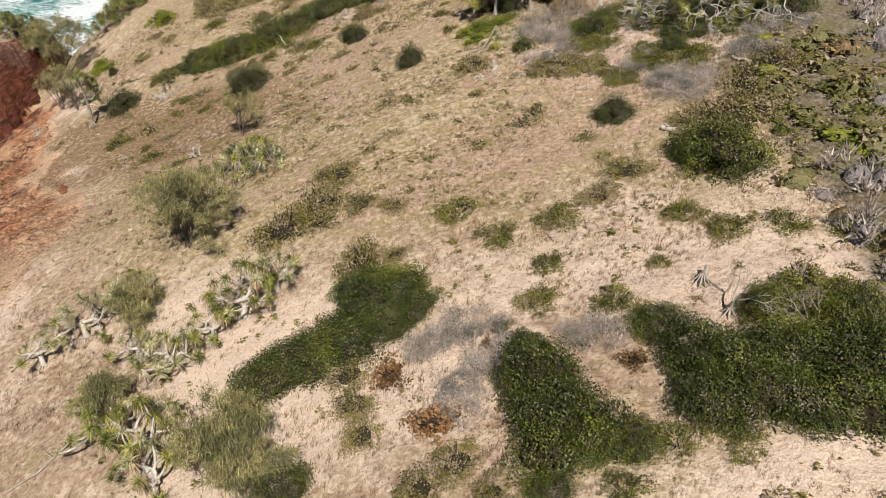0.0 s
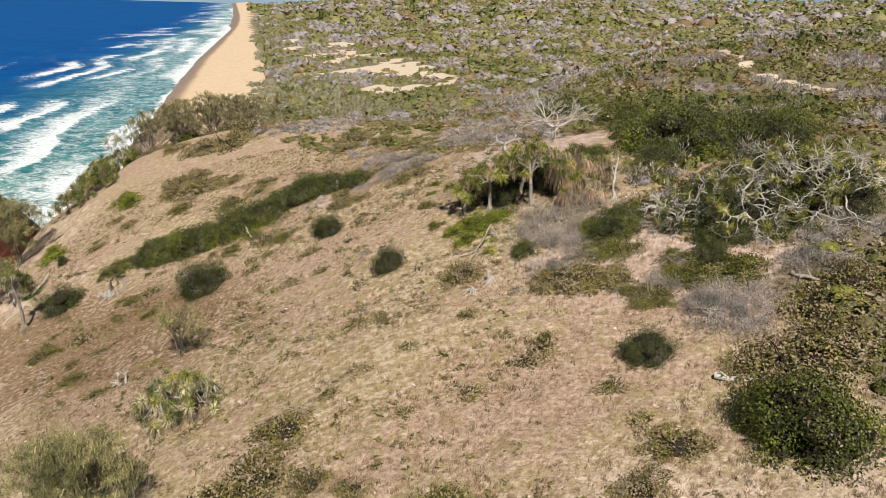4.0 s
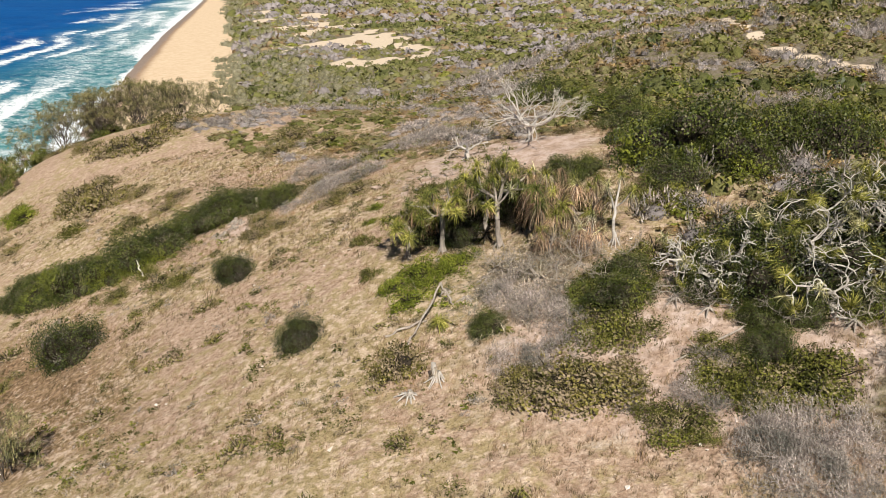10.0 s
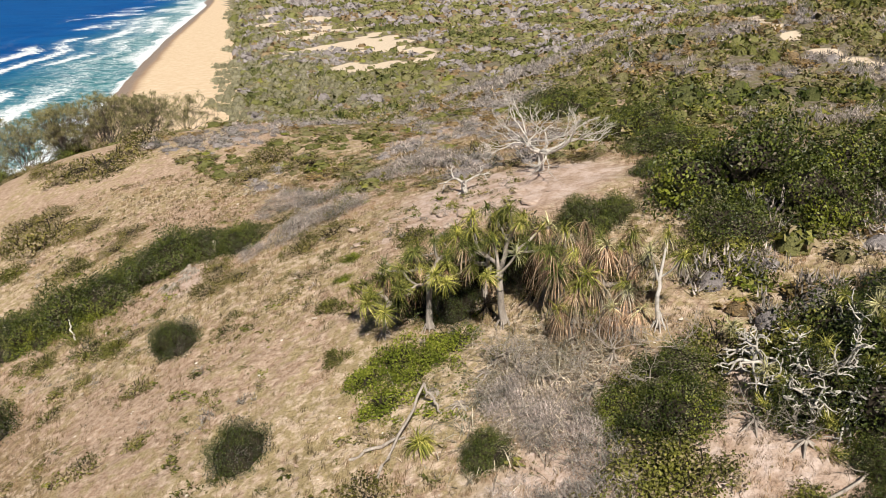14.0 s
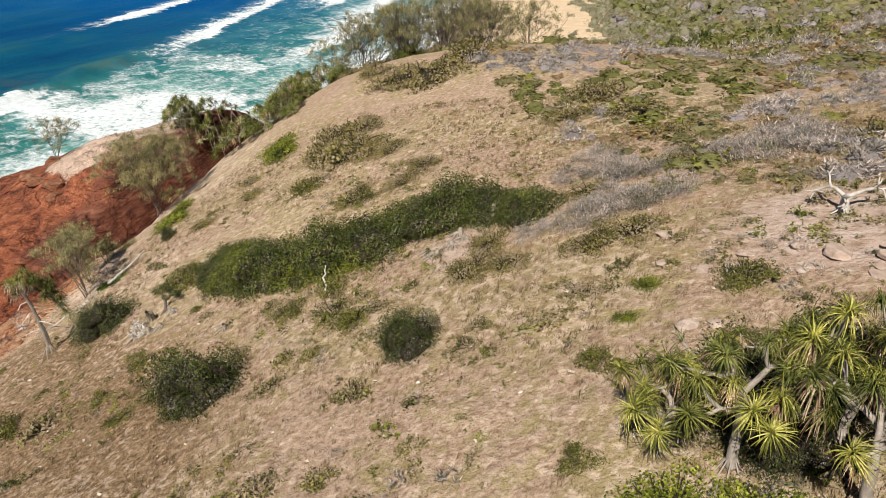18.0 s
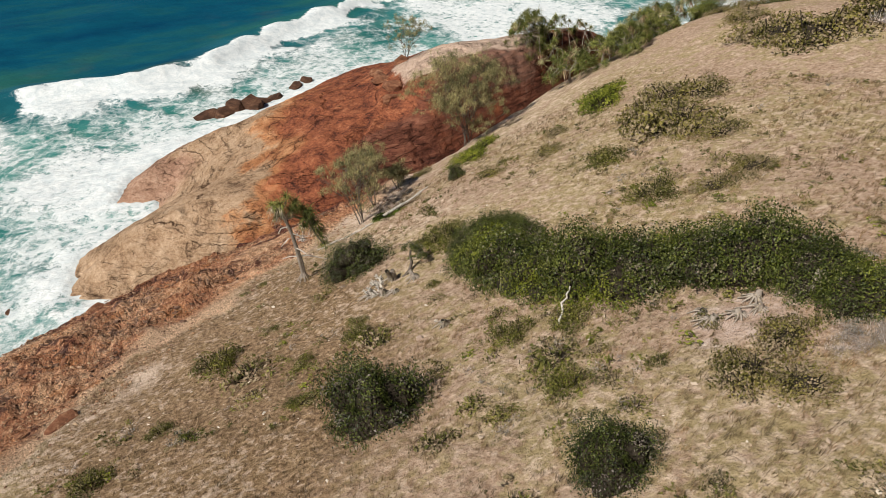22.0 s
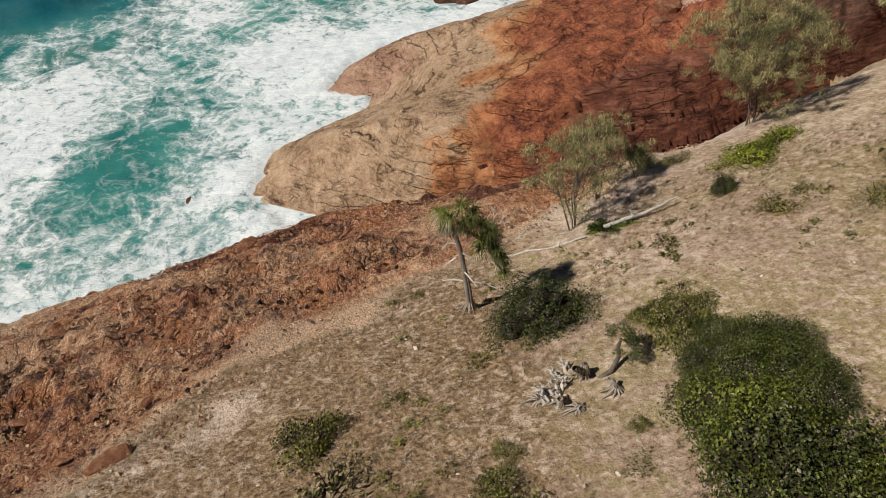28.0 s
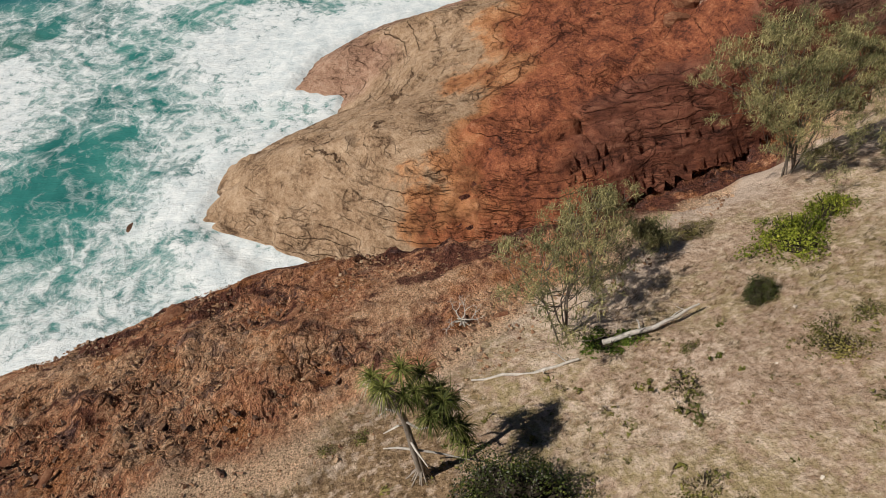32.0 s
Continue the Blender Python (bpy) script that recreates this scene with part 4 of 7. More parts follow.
def tube(path, radii, sides=6):
    path, radii = np.asarray(path, float), np.asarray(radii, float)
    d = np.gradient(path, axis=0)
    d /= np.linalg.norm(d, axis=1, keepdims=True) + 1e-9
    a = np.cross(d, np.array([0.31, 0.87, 0.38]))
    a /= np.linalg.norm(a, axis=1, keepdims=True) + 1e-9
    b = np.cross(d, a)
    ang = np.arange(sides) * 2 * np.pi / sides
    ring = a[:, None] * np.cos(ang)[None, :, None] + b[:, None] * np.sin(ang)[None, :, None]
    v = (path[:, None] + ring * radii[:, None, None]).reshape(-1, 3)
    m = len(path)
    i = np.arange(m * sides).reshape(m, sides)
    j = np.roll(i, -1, 1)
    f = np.stack([i[:-1], j[:-1], j[1:], i[1:]], -1).reshape(-1, 4)
    return v, f


def limb(start, way, length, r0, r1, r, bend=0.25, lift=0.0, n=5):
    """A crooked limb: its path and its radii."""
    p, w = np.array(start, float), np.array(way, float)
    w /= np.linalg.norm(w)
    pts = [p.copy()]
    for _ in range(n):
        w = w + r.normal(size=3) * bend + np.array([0, 0, lift])
        w /= np.linalg.norm(w)
        p = p + w * length / n
        pts.append(p.copy())
    return np.array(pts), np.linspace(r0, r1, n + 1), w


def dome(r, n, height, lumps=7, low=0.0, shell=(0.72, 1.0)):
    """Points and normals on the skins of many small leaf clumps that pile up to a dome of radius 1."""
    m = lumps * 5
    c = r.normal(size=(m, 3))
    c[:, 2] = np.abs(c[:, 2]) - low
    c /= np.linalg.norm(c, axis=1, keepdims=True)
    edge = 1 + 0.20 * np.sin(3 * np.arctan2(c[:, 1], c[:, 0]) + r.uniform(0, 6)) + 0.12 * r.normal(size=m)
    c = c * (edge * r.uniform(0.52, 0.84, m))[:, None]
    c[:, 2] = np.maximum(c[:, 2], 0.02) * r.uniform(0.7, 1.15, m)
    size = r.uniform(0.16, 0.36, m)
    share = size**2 / (size**2).sum()
    pick = r.choice(m, n, p=share)
    u = r.normal(size=(n, 3))
    u[:, 2] = u[:, 2] + 0.35
    u /= np.linalg.norm(u, axis=1, keepdims=True)
    p = c[pick] + u * (size[pick] * r.uniform(shell[0], shell[1], n))[:, None]
    p[:, 2] = np.maximum(p[:, 2], -0.02) * height
    return p, u + np.array([0, 0, 0.55])


def canopy(r, n, height, lumps=12, shell=(0.86, 1.12)):
    """A dense crown of radius 1: a closed skin over many leafy lumps, with points and normals for the leaves on it."""
    m = lumps * 4
    c = r.normal(size=(m, 3))
    c[:, 2] = np.abs(c[:, 2])
    c /= np.linalg.norm(c, axis=1, keepdims=True)
    edge = 1 + 0.16 * np.sin(3 * np.arctan2(c[:, 1], c[:, 0]) + r.uniform(0, 6)) + 0.08 * r.normal(size=m)
    c = c * (edge * r.uniform(0.56, 0.80, m))[:, None]
    size = r.uniform(0.17, 0.36, m)

    def skin(u):
        along_u = u @ c.T
        inside = size[None] ** 2 - ((c**2).sum(1)[None] - along_u**2)
        far = np.where((inside > 0) & (along_u > 0), along_u + np.sqrt(np.maximum(inside, 0)), 0.0)
        best = far.argmax(1)
        return np.maximum(far.max(1), 0.52), best

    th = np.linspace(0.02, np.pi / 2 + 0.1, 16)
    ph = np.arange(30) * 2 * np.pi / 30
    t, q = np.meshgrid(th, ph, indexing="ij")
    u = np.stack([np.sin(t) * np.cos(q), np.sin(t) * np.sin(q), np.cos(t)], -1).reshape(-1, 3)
    # Shrunk inside the leaves, so the dark body shows as shade in their gaps.
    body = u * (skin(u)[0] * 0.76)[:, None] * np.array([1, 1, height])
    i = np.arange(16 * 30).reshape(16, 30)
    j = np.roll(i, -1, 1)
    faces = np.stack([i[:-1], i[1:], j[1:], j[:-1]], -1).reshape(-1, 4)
    w = r.normal(size=(n, 3))
    w[:, 2] = np.abs(w[:, 2]) * 1.1 - 0.04
    w /= np.linalg.norm(w, axis=1, keepdims=True)
    reach_, best = skin(w)
    p = w * (reach_ * r.uniform(shell[0], shell[1], n))[:, None]
    nrm = p - c[best]
    nrm /= np.linalg.norm(nrm, axis=1, keepdims=True) + 1e-6
    return p * np.array([1, 1, height]), nrm, (body, faces)


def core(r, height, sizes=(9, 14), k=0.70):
    """A lumpy closed dome among a shrub's stems; its near-black colour stands in for shade."""
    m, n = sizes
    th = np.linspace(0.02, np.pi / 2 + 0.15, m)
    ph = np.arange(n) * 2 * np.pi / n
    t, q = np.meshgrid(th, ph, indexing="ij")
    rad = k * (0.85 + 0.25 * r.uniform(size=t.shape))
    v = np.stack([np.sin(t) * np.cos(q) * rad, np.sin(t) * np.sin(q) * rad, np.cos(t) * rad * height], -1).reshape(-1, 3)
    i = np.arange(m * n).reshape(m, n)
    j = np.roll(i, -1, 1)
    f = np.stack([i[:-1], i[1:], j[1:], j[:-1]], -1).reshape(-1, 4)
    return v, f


def stems(r, height, n=26, thick=1.0):
    out = []
    for _ in range(n):
        a = r.uniform(0, 2 * np.pi)
        w = (np.cos(a), np.sin(a), r.uniform(0.4, 1.6))
        path, rad, _ = limb((0.12 * np.cos(a), 0.12 * np.sin(a), -0.08), w, r.uniform(0.55, 0.9) * (0.6 + 0.4 * height), 0.022 * thick, 0.008 * thick, r, 0.18, 0, 4)
        out.append(tube(path, rad, 4))
    return weld(out)


SHRUBS = {}
DENSE = ("dark", "bush")
# kind: leaves, leaf size, height, looseness of the shell, number of variants
RECIPES = {
    "dark": (9000, 0.0205, 0.74, (0.78, 1.13), 5), "bush": (9000, 0.0195, 0.94, (0.78, 1.13), 3), "green": (2800, 0.031, 0.50, (0.5, 1.2), 5),
    "olive": (2900, 0.030, 0.42, (0.5, 1.15), 5), "lime": (2400, 0.032, 0.44, (0.5, 1.15), 3), "herb": (420, 0.080, 0.36, (0.25, 1.5), 5),
    "creeper": (1100, 0.07, 0.16, (0.5, 1.0), 2), "rust": (800, 0.075, 0.5, (0.5, 1.1), 2),
}
for kind, (count, size, high, shell, variants) in RECIPES.items():
    for v in range(variants):
        r = np.random.default_rng(100 + v * 13 + len(kind) * 7 + count)
        if kind in DENSE:
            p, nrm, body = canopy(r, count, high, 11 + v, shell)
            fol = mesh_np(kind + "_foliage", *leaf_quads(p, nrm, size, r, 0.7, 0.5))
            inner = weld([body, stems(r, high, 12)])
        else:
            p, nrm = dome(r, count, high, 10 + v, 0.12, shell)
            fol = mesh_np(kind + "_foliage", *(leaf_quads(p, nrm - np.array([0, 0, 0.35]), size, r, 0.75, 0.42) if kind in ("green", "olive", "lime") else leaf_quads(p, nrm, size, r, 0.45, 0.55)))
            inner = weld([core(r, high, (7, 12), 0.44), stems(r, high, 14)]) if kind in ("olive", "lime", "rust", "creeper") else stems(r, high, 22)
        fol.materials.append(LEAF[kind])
        stm = mesh_np(kind + "_inner", *inner)
        stm.materials.append(M_TWIG_SHADE)
        SHRUBS.setdefault(kind, []).append((fol, stm, high))
for v in range(4):
    r = np.random.default_rng(400 + v)
    high = 0.5
    p, nrm = dome(r, 4200, high, 8, 0.05, (0.35, 1.05))
    w = nrm + 1.1 * r.normal(size=nrm.shape)
    w /= np.linalg.norm(w, axis=1, keepdims=True)
    fol = mesh_np("grey_twig_crown", *strips(p, w, r.uniform(0.04, 0.11, len(p)), np.full(len(p), 0.0052), r.uniform(-0.1, 0.5, len(p)), 2))
    fol.materials.append(M_GREYTWIG)
    stm = mesh_np("grey_inner", *stems(r, high * 0.7, 22, 0.4))
    stm.materials.append(M_GREYTWIG)
    SHRUBS.setdefault("grey", []).append((fol, stm, high))


def upright(x, y, lean=0.5, turn=0.0, scale=(1, 1, 1), sink=0.0):
    """A pose on the ground, leaning part of the way with the slope."""
    e = 0.6
    z = float(ground_z(x, y))
    gx_, gy_ = float(ground_z(x + e, y) - ground_z(x - e, y)) / (2 * e), float(ground_z(x, y + e) - ground_z(x, y - e)) / (2 * e)
    up = Vector((-gx_ * lean, -gy_ * lean, 1)).normalized()
    q = Vector((0, 0, 1)).rotation_difference(up)
    return Matrix.Translation((x, y, z - sink)) @ q.to_matrix().to_4x4() @ Matrix.Rotation(turn, 4, "Z") @ Matrix.Diagonal((*scale, 1))


NAMES = {"dark": "shrub", "bush": "round_bush", "green": "shrub", "olive": "low_shrub", "lime": "creeper_patch", "herb": "herb_tuft",
         "creeper": "creeper_patch", "rust": "dry_shrub", "grey": "leafless_shrub"}
LABELS = {
    "dark": "dense dark green coastal shrub on the hillside", "bush": "rounded dark green bush with a grey wind-burnt side",
    "green": "loose mid-green leafy shrub on dry grass", "olive": "low olive-green spreading shrub on sandy soil",
    "lime": "bright lime-green ground creeper on the slope", "herb": "small green leafy herb tuft in dry grass",
    "creeper": "dark green creeper mat beside a fallen log", "rust": "half-dead rust-brown shrub among grey twigs", "grey": "leafless lilac-grey twiggy shrub",
}


def shrub(kind, x, y, radius, r):
    fol, stm, high = SHRUBS[kind][int(r.integers(len(SHRUBS[kind])))]
    root = new(NAMES[kind])
    tagged(root, LABELS[kind], "shrub" if kind not in ("lime", "creeper", "herb") else "plant", LABELS[kind].split(" on ")[0] + " group")
    grow = 1.12 * radius
    squash = r.uniform(0.88, 1.15)
    root.matrix_world = upright(x, y, 0.85, r.uniform(0, 6.28), (grow * squash, grow / squash, grow * r.uniform(0.78, 1.3)), 0.04 * radius)
    part("foliage", fol, None, root)
    # Besides stems, this part holds the shade-dark inner body of the dense kinds.
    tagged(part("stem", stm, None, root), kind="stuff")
    return root


PLANTING = []
PLANTING.append(("green", [
    (10.1, 6.3, 1.13), (14.9, 8.4, 1.04), (12.3, 8.7, 1.3), (4, 17.6, 0.69), (19.3, 17.9, 1.26), (21.3, 18.5, 1.29),
    (9.9, 18.8, 1.41), (19.3, 19.4, 1.63), (5.7, 19.6, 1.29), (12.3, 22.3, 0.74), (6.1, 23.1, 1.09), (23.5, 24, 1.62),
    (16.5, 25.5, 1.43), (19.7, 25.7, 1.45), (2.7, 27, 1.55), (14.2, 27.8, 1.29), (6.6, 28.4, 1.57), (-0.4, 30.7, 1.58),
    (10.7, 48.8, 1.56), (14.1, 50, 1.42), (15.1, 50.4, 2.15), (17, 50.7, 1.81), (13, 51.9, 1.65), (-37.1, 55.7, 1.42),
    (8.4, 56.5, 1.96), (10.1, 59, 1.43), (7.7, 59.3, 1.64), (-40, 59.7, 0.8), (11, 61.8, 1.71), (-46, 64.2, 1.8),
]))
PLANTING.append(("green", [
    (-47.1, 65.2, 0.7), (-6.5, 66.7, 0.87), (-35.6, 66.8, 0.95), (12.7, 67.4, 2.09), (-40.2, 68.4, 0.86), (3.5, 68.6, 0.96),
    (11.3, 69.5, 1.68), (-40.4, 72.1, 1.2), (-8.4, 72.1, 0.9), (-42.2, 72.7, 0.78), (-24.7, 75.8, 1.23), (-31, 76.9, 1.25),
    (25.3, 77.8, 2.83), (-42, 77.9, 0.58), (-4.5, 78.4, 1.3), (28.2, 78.5, 2.63), (22.5, 78.8, 2.84), (-29.4, 79.4, 1.22),
    (-49.4, 81.2, 1.1), (-47.4, 81.8, 1.77), (-49.5, 81.9, 1.39), (-49, 83.2, 1.27), (-37.3, 91.5, 1.59), (-46, 94.6, 1.74),
]))
PLANTING.append(("bush", [
    (10.2, 42.4, 1.54), (-9.6, 60.7, 1.42), (-30.6, 69, 2.4), (-18.8, 73.3, 1.65), (-51.9, 76.4, 2.55), (-35.4, 80.1, 0.93),
    (-61.2, 90.3, 0.83),
]))
PLANTING.append(("dark", [
    (7, 6.4, 1.14), (-5.5, 8.3, 1.33), (10.4, 8.7, 1.17), (9, 8.9, 1.58), (7.5, 9.7, 2.41), (14.1, 10.7, 1.9),
    (19, 10.9, 2.51), (17.6, 10.9, 1.94), (15.5, 11.8, 2.51), (20.7, 12, 2.3), (6.4, 12.4, 2.4), (17.6, 13.4, 2.31),
    (13.7, 13.8, 2.3), (5.5, 15.3, 1.34), (20.5, 15.5, 1.83), (-9.4, 16, 2.05), (11.8, 16.5, 1.36), (-7.3, 17, 2.19),
    (17.3, 17.4, 1.55), (-5.2, 18, 2.35), (-3, 19, 1.67), (-1.6, 20.3, 1.52), (-4.1, 20.5, 2.24), (-2.8, 22.1, 2.1),
    (-5.5, 23.2, 1.81), (17.1, 34.3, 3.26), (15.6, 35.4, 1.65), (17.1, 54.7, 1.27), (15.2, 54.8, 1.12), (19.7, 55, 1.43),
]))
PLANTING.append(("dark", [
    (13.3, 58, 1.47), (19.7, 60.2, 1.75), (16.9, 61.7, 1.58), (13.5, 71, 2.2), (17.1, 72.1, 3), (12.8, 74.3, 1.67),
    (24.1, 74.4, 3.15), (6.2, 74.6, 1.65), (7.7, 75.7, 1.41), (20.2, 75.8, 3.17), (15, 76.1, 4.2), (12.9, 78, 2.57),
    (-42.9, 81, 0.99), (-40.6, 81.2, 2.54), (-37.7, 81.4, 2.77), (-44.4, 81.7, 1.23), (-34.8, 81.9, 2.73), (10.6, 82.5, 1.31),
    (-42.5, 82.6, 1.78), (-32.2, 82.7, 2.84), (-46.2, 83, 1.3), (-44.6, 83.6, 1.67), (-40.5, 83.8, 1.53), (-29.7, 83.9, 2.83),
    (-42, 84, 1.78), (-43.9, 84.4, 1.66), (-27.5, 86, 2.72), (-19.4, 86.9, 1.89), (-21.9, 87.2, 2.3), (-25, 87.3, 2.59),
]))
PLANTING.append(("dark", [
    (12.5, 89.2, 2.64), (11.1, 97.1, 3.01), (4.3, 116.8, 3.4),
]))
PLANTING.append(("lime", [
    (-3, 62.3, 1.54), (-2, 63.6, 1.11), (-4.3, 64, 1.26), (-1.3, 64.7, 1.24), (-3, 65.3, 1.63), (-0.3, 65.5, 1.59),
    (-8.3, 75.1, 0.66), (-8.5, 77.8, 0.69), (-64.8, 94.1, 2.14), (-66.3, 94.4, 1.84), (-67.5, 97.2, 1.57), (-58.9, 104.6, 2.45),
    (-61.2, 107.2, 2.2),
]))
PLANTING.append(("creeper", [
    (-60.8, 82.7, 1.42), (-60.8, 84, 0.85),
]))
PLANTING.append(("olive", [
    (4.6, 6.5, 1.16), (1.2, 7.2, 1.34), (2.8, 8.5, 1.35), (-2.4, 11, 1.33), (-3.3, 13.2, 1.38), (-4.1, 15.4, 1.44),
    (-6.1, 25.9, 2.08), (-3.9, 26.2, 1.13), (9.1, 30.9, 1.55), (-13.5, 31.7, 2.38), (-11.3, 32.4, 1.93), (-5.4, 32.5, 1.33),
    (-8, 33.3, 1.49), (11, 34, 1.83), (-11.5, 34.5, 2.21), (17, 38, 2.33), (-11.3, 38.9, 2.1), (18, 40.1, 3.04),
    (15.6, 40.4, 1.81), (20.2, 41.7, 2.84), (20.2, 45.2, 2.69), (22.8, 47.5, 2.12), (7.9, 51.2, 1.98), (6.2, 52.1, 2.56),
    (4.4, 52.5, 1.66), (-2.7, 55.8, 1.79), (-19.4, 80, 1.64), (-17.3, 80.5, 1.44), (-13, 81.9, 1.46), (-20, 82.9, 1.53),
]))
PLANTING.append(("olive", [
    (-11.6, 83.7, 1.78), (-18.7, 87.6, 1.61), (-12.8, 88.2, 1.64), (-16.7, 89.3, 1.63), (6.7, 89.8, 1.32), (-69.4, 90.7, 1.25),
    (-56.4, 91, 1.47), (-34.6, 93.9, 1.57), (-12.6, 94.4, 1.54), (-54.1, 95.1, 1.49), (-34.6, 96.9, 1.44), (-57.6, 98.5, 1.2),
    (-43.8, 100.4, 2.2), (-2.7, 100.4, 2.49), (-40.9, 100.7, 1.84), (-46.3, 101.1, 3.61), (-15, 101.2, 1.91), (-50.5, 102.9, 2.9),
    (-51.5, 105.7, 2.93), (-26.3, 106.3, 2.16), (-20.4, 107.2, 2.39), (-49.5, 107.4, 2.66), (-26.3, 112.2, 2.6), (-49.4, 119.8, 4.63),
    (-54.2, 119.8, 3.77), (-61.4, 124, 2.25), (-48.6, 126.7, 3.87),
]))
PLANTING.append(("herb", [
    (9.4, 36.2, 0.96), (-3.8, 39.1, 0.76), (8.1, 39.5, 1.03), (-0.2, 40.2, 1.06), (-9.4, 42.1, 0.84), (3.2, 42.9, 1.1),
    (-8, 44.2, 1.1), (4, 44.6, 1.29), (-5.2, 46.5, 0.91), (1.3, 46.6, 0.68), (-14.3, 48.4, 0.85), (-1.5, 49.6, 0.79),
    (-31.5, 50.9, 1.19), (-10.1, 51.2, 1.09), (-8.2, 51.4, 0.96), (-22.3, 58.5, 1.18), (-19.5, 63.2, 1.22), (-16.8, 64.1, 0.97),
    (-39.2, 65, 0.97), (-42.2, 65.3, 1.79), (-13.7, 66.5, 0.77), (-47.7, 68.5, 0.84), (-35.8, 68.7, 0.75), (-57.9, 68.9, 0.55),
    (-19.6, 69.5, 1.11), (-25.8, 69.8, 1.05), (-58.3, 70.5, 0.55), (-38.6, 72.2, 1.54), (-26.8, 72.3, 0.97), (-25.1, 72.6, 0.7),
]))
PLANTING.append(("herb", [
    (-31.3, 73, 0.82), (-15.4, 73.1, 0.78), (-15.5, 74.7, 0.64), (-25.8, 75.6, 1.05), (-21.1, 76.1, 0.86), (-27, 76.6, 1.48),
    (-23.4, 76.9, 0.92), (-39.7, 77.1, 0.73), (-11, 77.1, 0.79), (-11.7, 77.4, 0.8), (-33.8, 77.9, 0.83), (-25.9, 78.1, 0.74),
    (-22.8, 78.8, 0.7), (-50.9, 83.2, 0.91), (-27.5, 83.8, 0.92), (-56.3, 84.7, 0.98), (-53.7, 84.8, 0.27), (-58.8, 85.9, 0.55),
    (-57.9, 93.2, 0.84), (-38.3, 93.5, 1.03), (-37.2, 96.7, 1.05),
]))
PLANTING.append(("grey", [
    (2.6, 11.9, 1.43), (4.7, 13.4, 1.01), (3, 14, 1.77), (4.2, 15.7, 1.51), (9.2, 15.8, 1.64), (7.6, 16.4, 1.21),
    (0, 16.9, 1.58), (2.1, 18.1, 2.07), (16.2, 44.7, 1.63), (14.9, 45.3, 2.3), (14, 47.2, 1.53), (21.3, 50.5, 2.21),
    (11.9, 50.5, 1.43), (24.3, 54.3, 2.38), (22.9, 54.5, 1.8), (6.2, 56.7, 1.58), (5.2, 58, 1.82), (23.4, 59.1, 1.95),
    (3.7, 60.4, 2.1), (-17.7, 84.2, 1.33), (-15, 85.4, 2.2), (-13, 87.4, 2.23), (-14.8, 88.7, 1.43), (-11.2, 89.7, 1.9),
    (-15.1, 92.3, 2.11), (-18.8, 92.4, 1.73), (-16.2, 93.1, 1.86), (28.2, 93.5, 3.13), (23.3, 93.6, 3.1), (-13.2, 95.6, 1.31),
]))
PLANTING.append(("grey", [
    (-7.9, 95.8, 2.41), (-10.6, 95.8, 2.02), (-18.7, 95.9, 2.04), (-9.5, 98.1, 1.79), (-5.6, 98.7, 2.06), (21.2, 99.4, 2.37),
    (-7.1, 101.5, 1.68),
]))
PLANTING.append(("rust", [
    (1.3, 11, 1.28), (10.7, 13.9, 0.86), (-1.8, 14.9, 1.24), (3.2, 16.4, 0.43),
]))


# scrub below and beside the grove
PLANTING.append(("olive", [(4.0, 52.5, 1.50), (6.3, 52.0, 1.60), (8.2, 52.0, 1.50)]))
PLANTING.append(("grey", [(3.6, 54.5, 1.50), (6.0, 54.4, 1.70), (8.7, 51.0, 1.10), (2.7, 60.3, 1.60), (4.5, 58.5, 1.60), (14.3, 46.9, 1.80), (16.3, 47.6, 1.90), (17.0, 46.2, 1.60), (14.4, 49.5, 1.20), (12.8, 52.2, 1.10)]))
PLANTING.append(("green", [(7.5, 55.4, 1.60), (9.3, 55.0, 1.50), (12.8, 50.5, 1.30), (14.5, 50.2, 1.40), (16.3, 50.6, 1.40), (12.9, 53.1, 1.30), (9.9, 49.2, 1.00), (11.7, 48.2, 0.90)]))
PLANTING.append(("dark", [(7.3, 58.7, 1.50), (8.9, 58.1, 1.70), (9.3, 60.3, 1.70), (1.9, 57.7, 1.00), (15.0, 52.6, 1.30)]))
r_place = np.random.default_rng(11)
for kind, spots in PLANTING:
    for x, y, radius in spots:
        shrub(kind, x, y, radius, r_place)


# ---- trees ----
M_PALELIMB = bark_material("pale_limb_bark", (0.30, 0.265, 0.225), (0.66, 0.61, 0.54), 2.5)


def rosette_mesh(name, mat, seed, leaves=58, length=1.15, width=0.027, droop=2.4, low=-0.15):
    r = np.random.default_rng(seed)
    a = r.uniform(0, 2 * np.pi, leaves)
    e = np.sort(r.uniform(low, 1.35, leaves))
    w = np.stack([np.cos(a) * np.cos(e), np.sin(a) * np.cos(e), np.sin(e)], 1)
    me = mesh_np(name, *strips(w * 0.05, w, length * r.uniform(0.7, 1.15, leaves), np.full(leaves, width), droop * r.uniform(0.6, 1.5, leaves), 4))
    me.materials.append(mat)
    return me


def skirt_mesh(name, mat, seed, leaves=40, length=1.3, width=0.035):
    r = np.random.default_rng(seed)
    a = r.uniform(0, 2 * np.pi, leaves)
    w = np.stack([np.cos(a) * 0.8, np.sin(a) * 0.8, r.uniform(-0.9, 0.1, leaves)], 1)
    w /= np.linalg.norm(w, axis=1, keepdims=True)
    me = mesh_np(name, *strips(w * 0.06, w, length * r.uniform(0.6, 1.2, leaves), np.full(leaves, width), r.uniform(1.5, 3.0, leaves), 4))
    me.materials.append(mat)
    return me


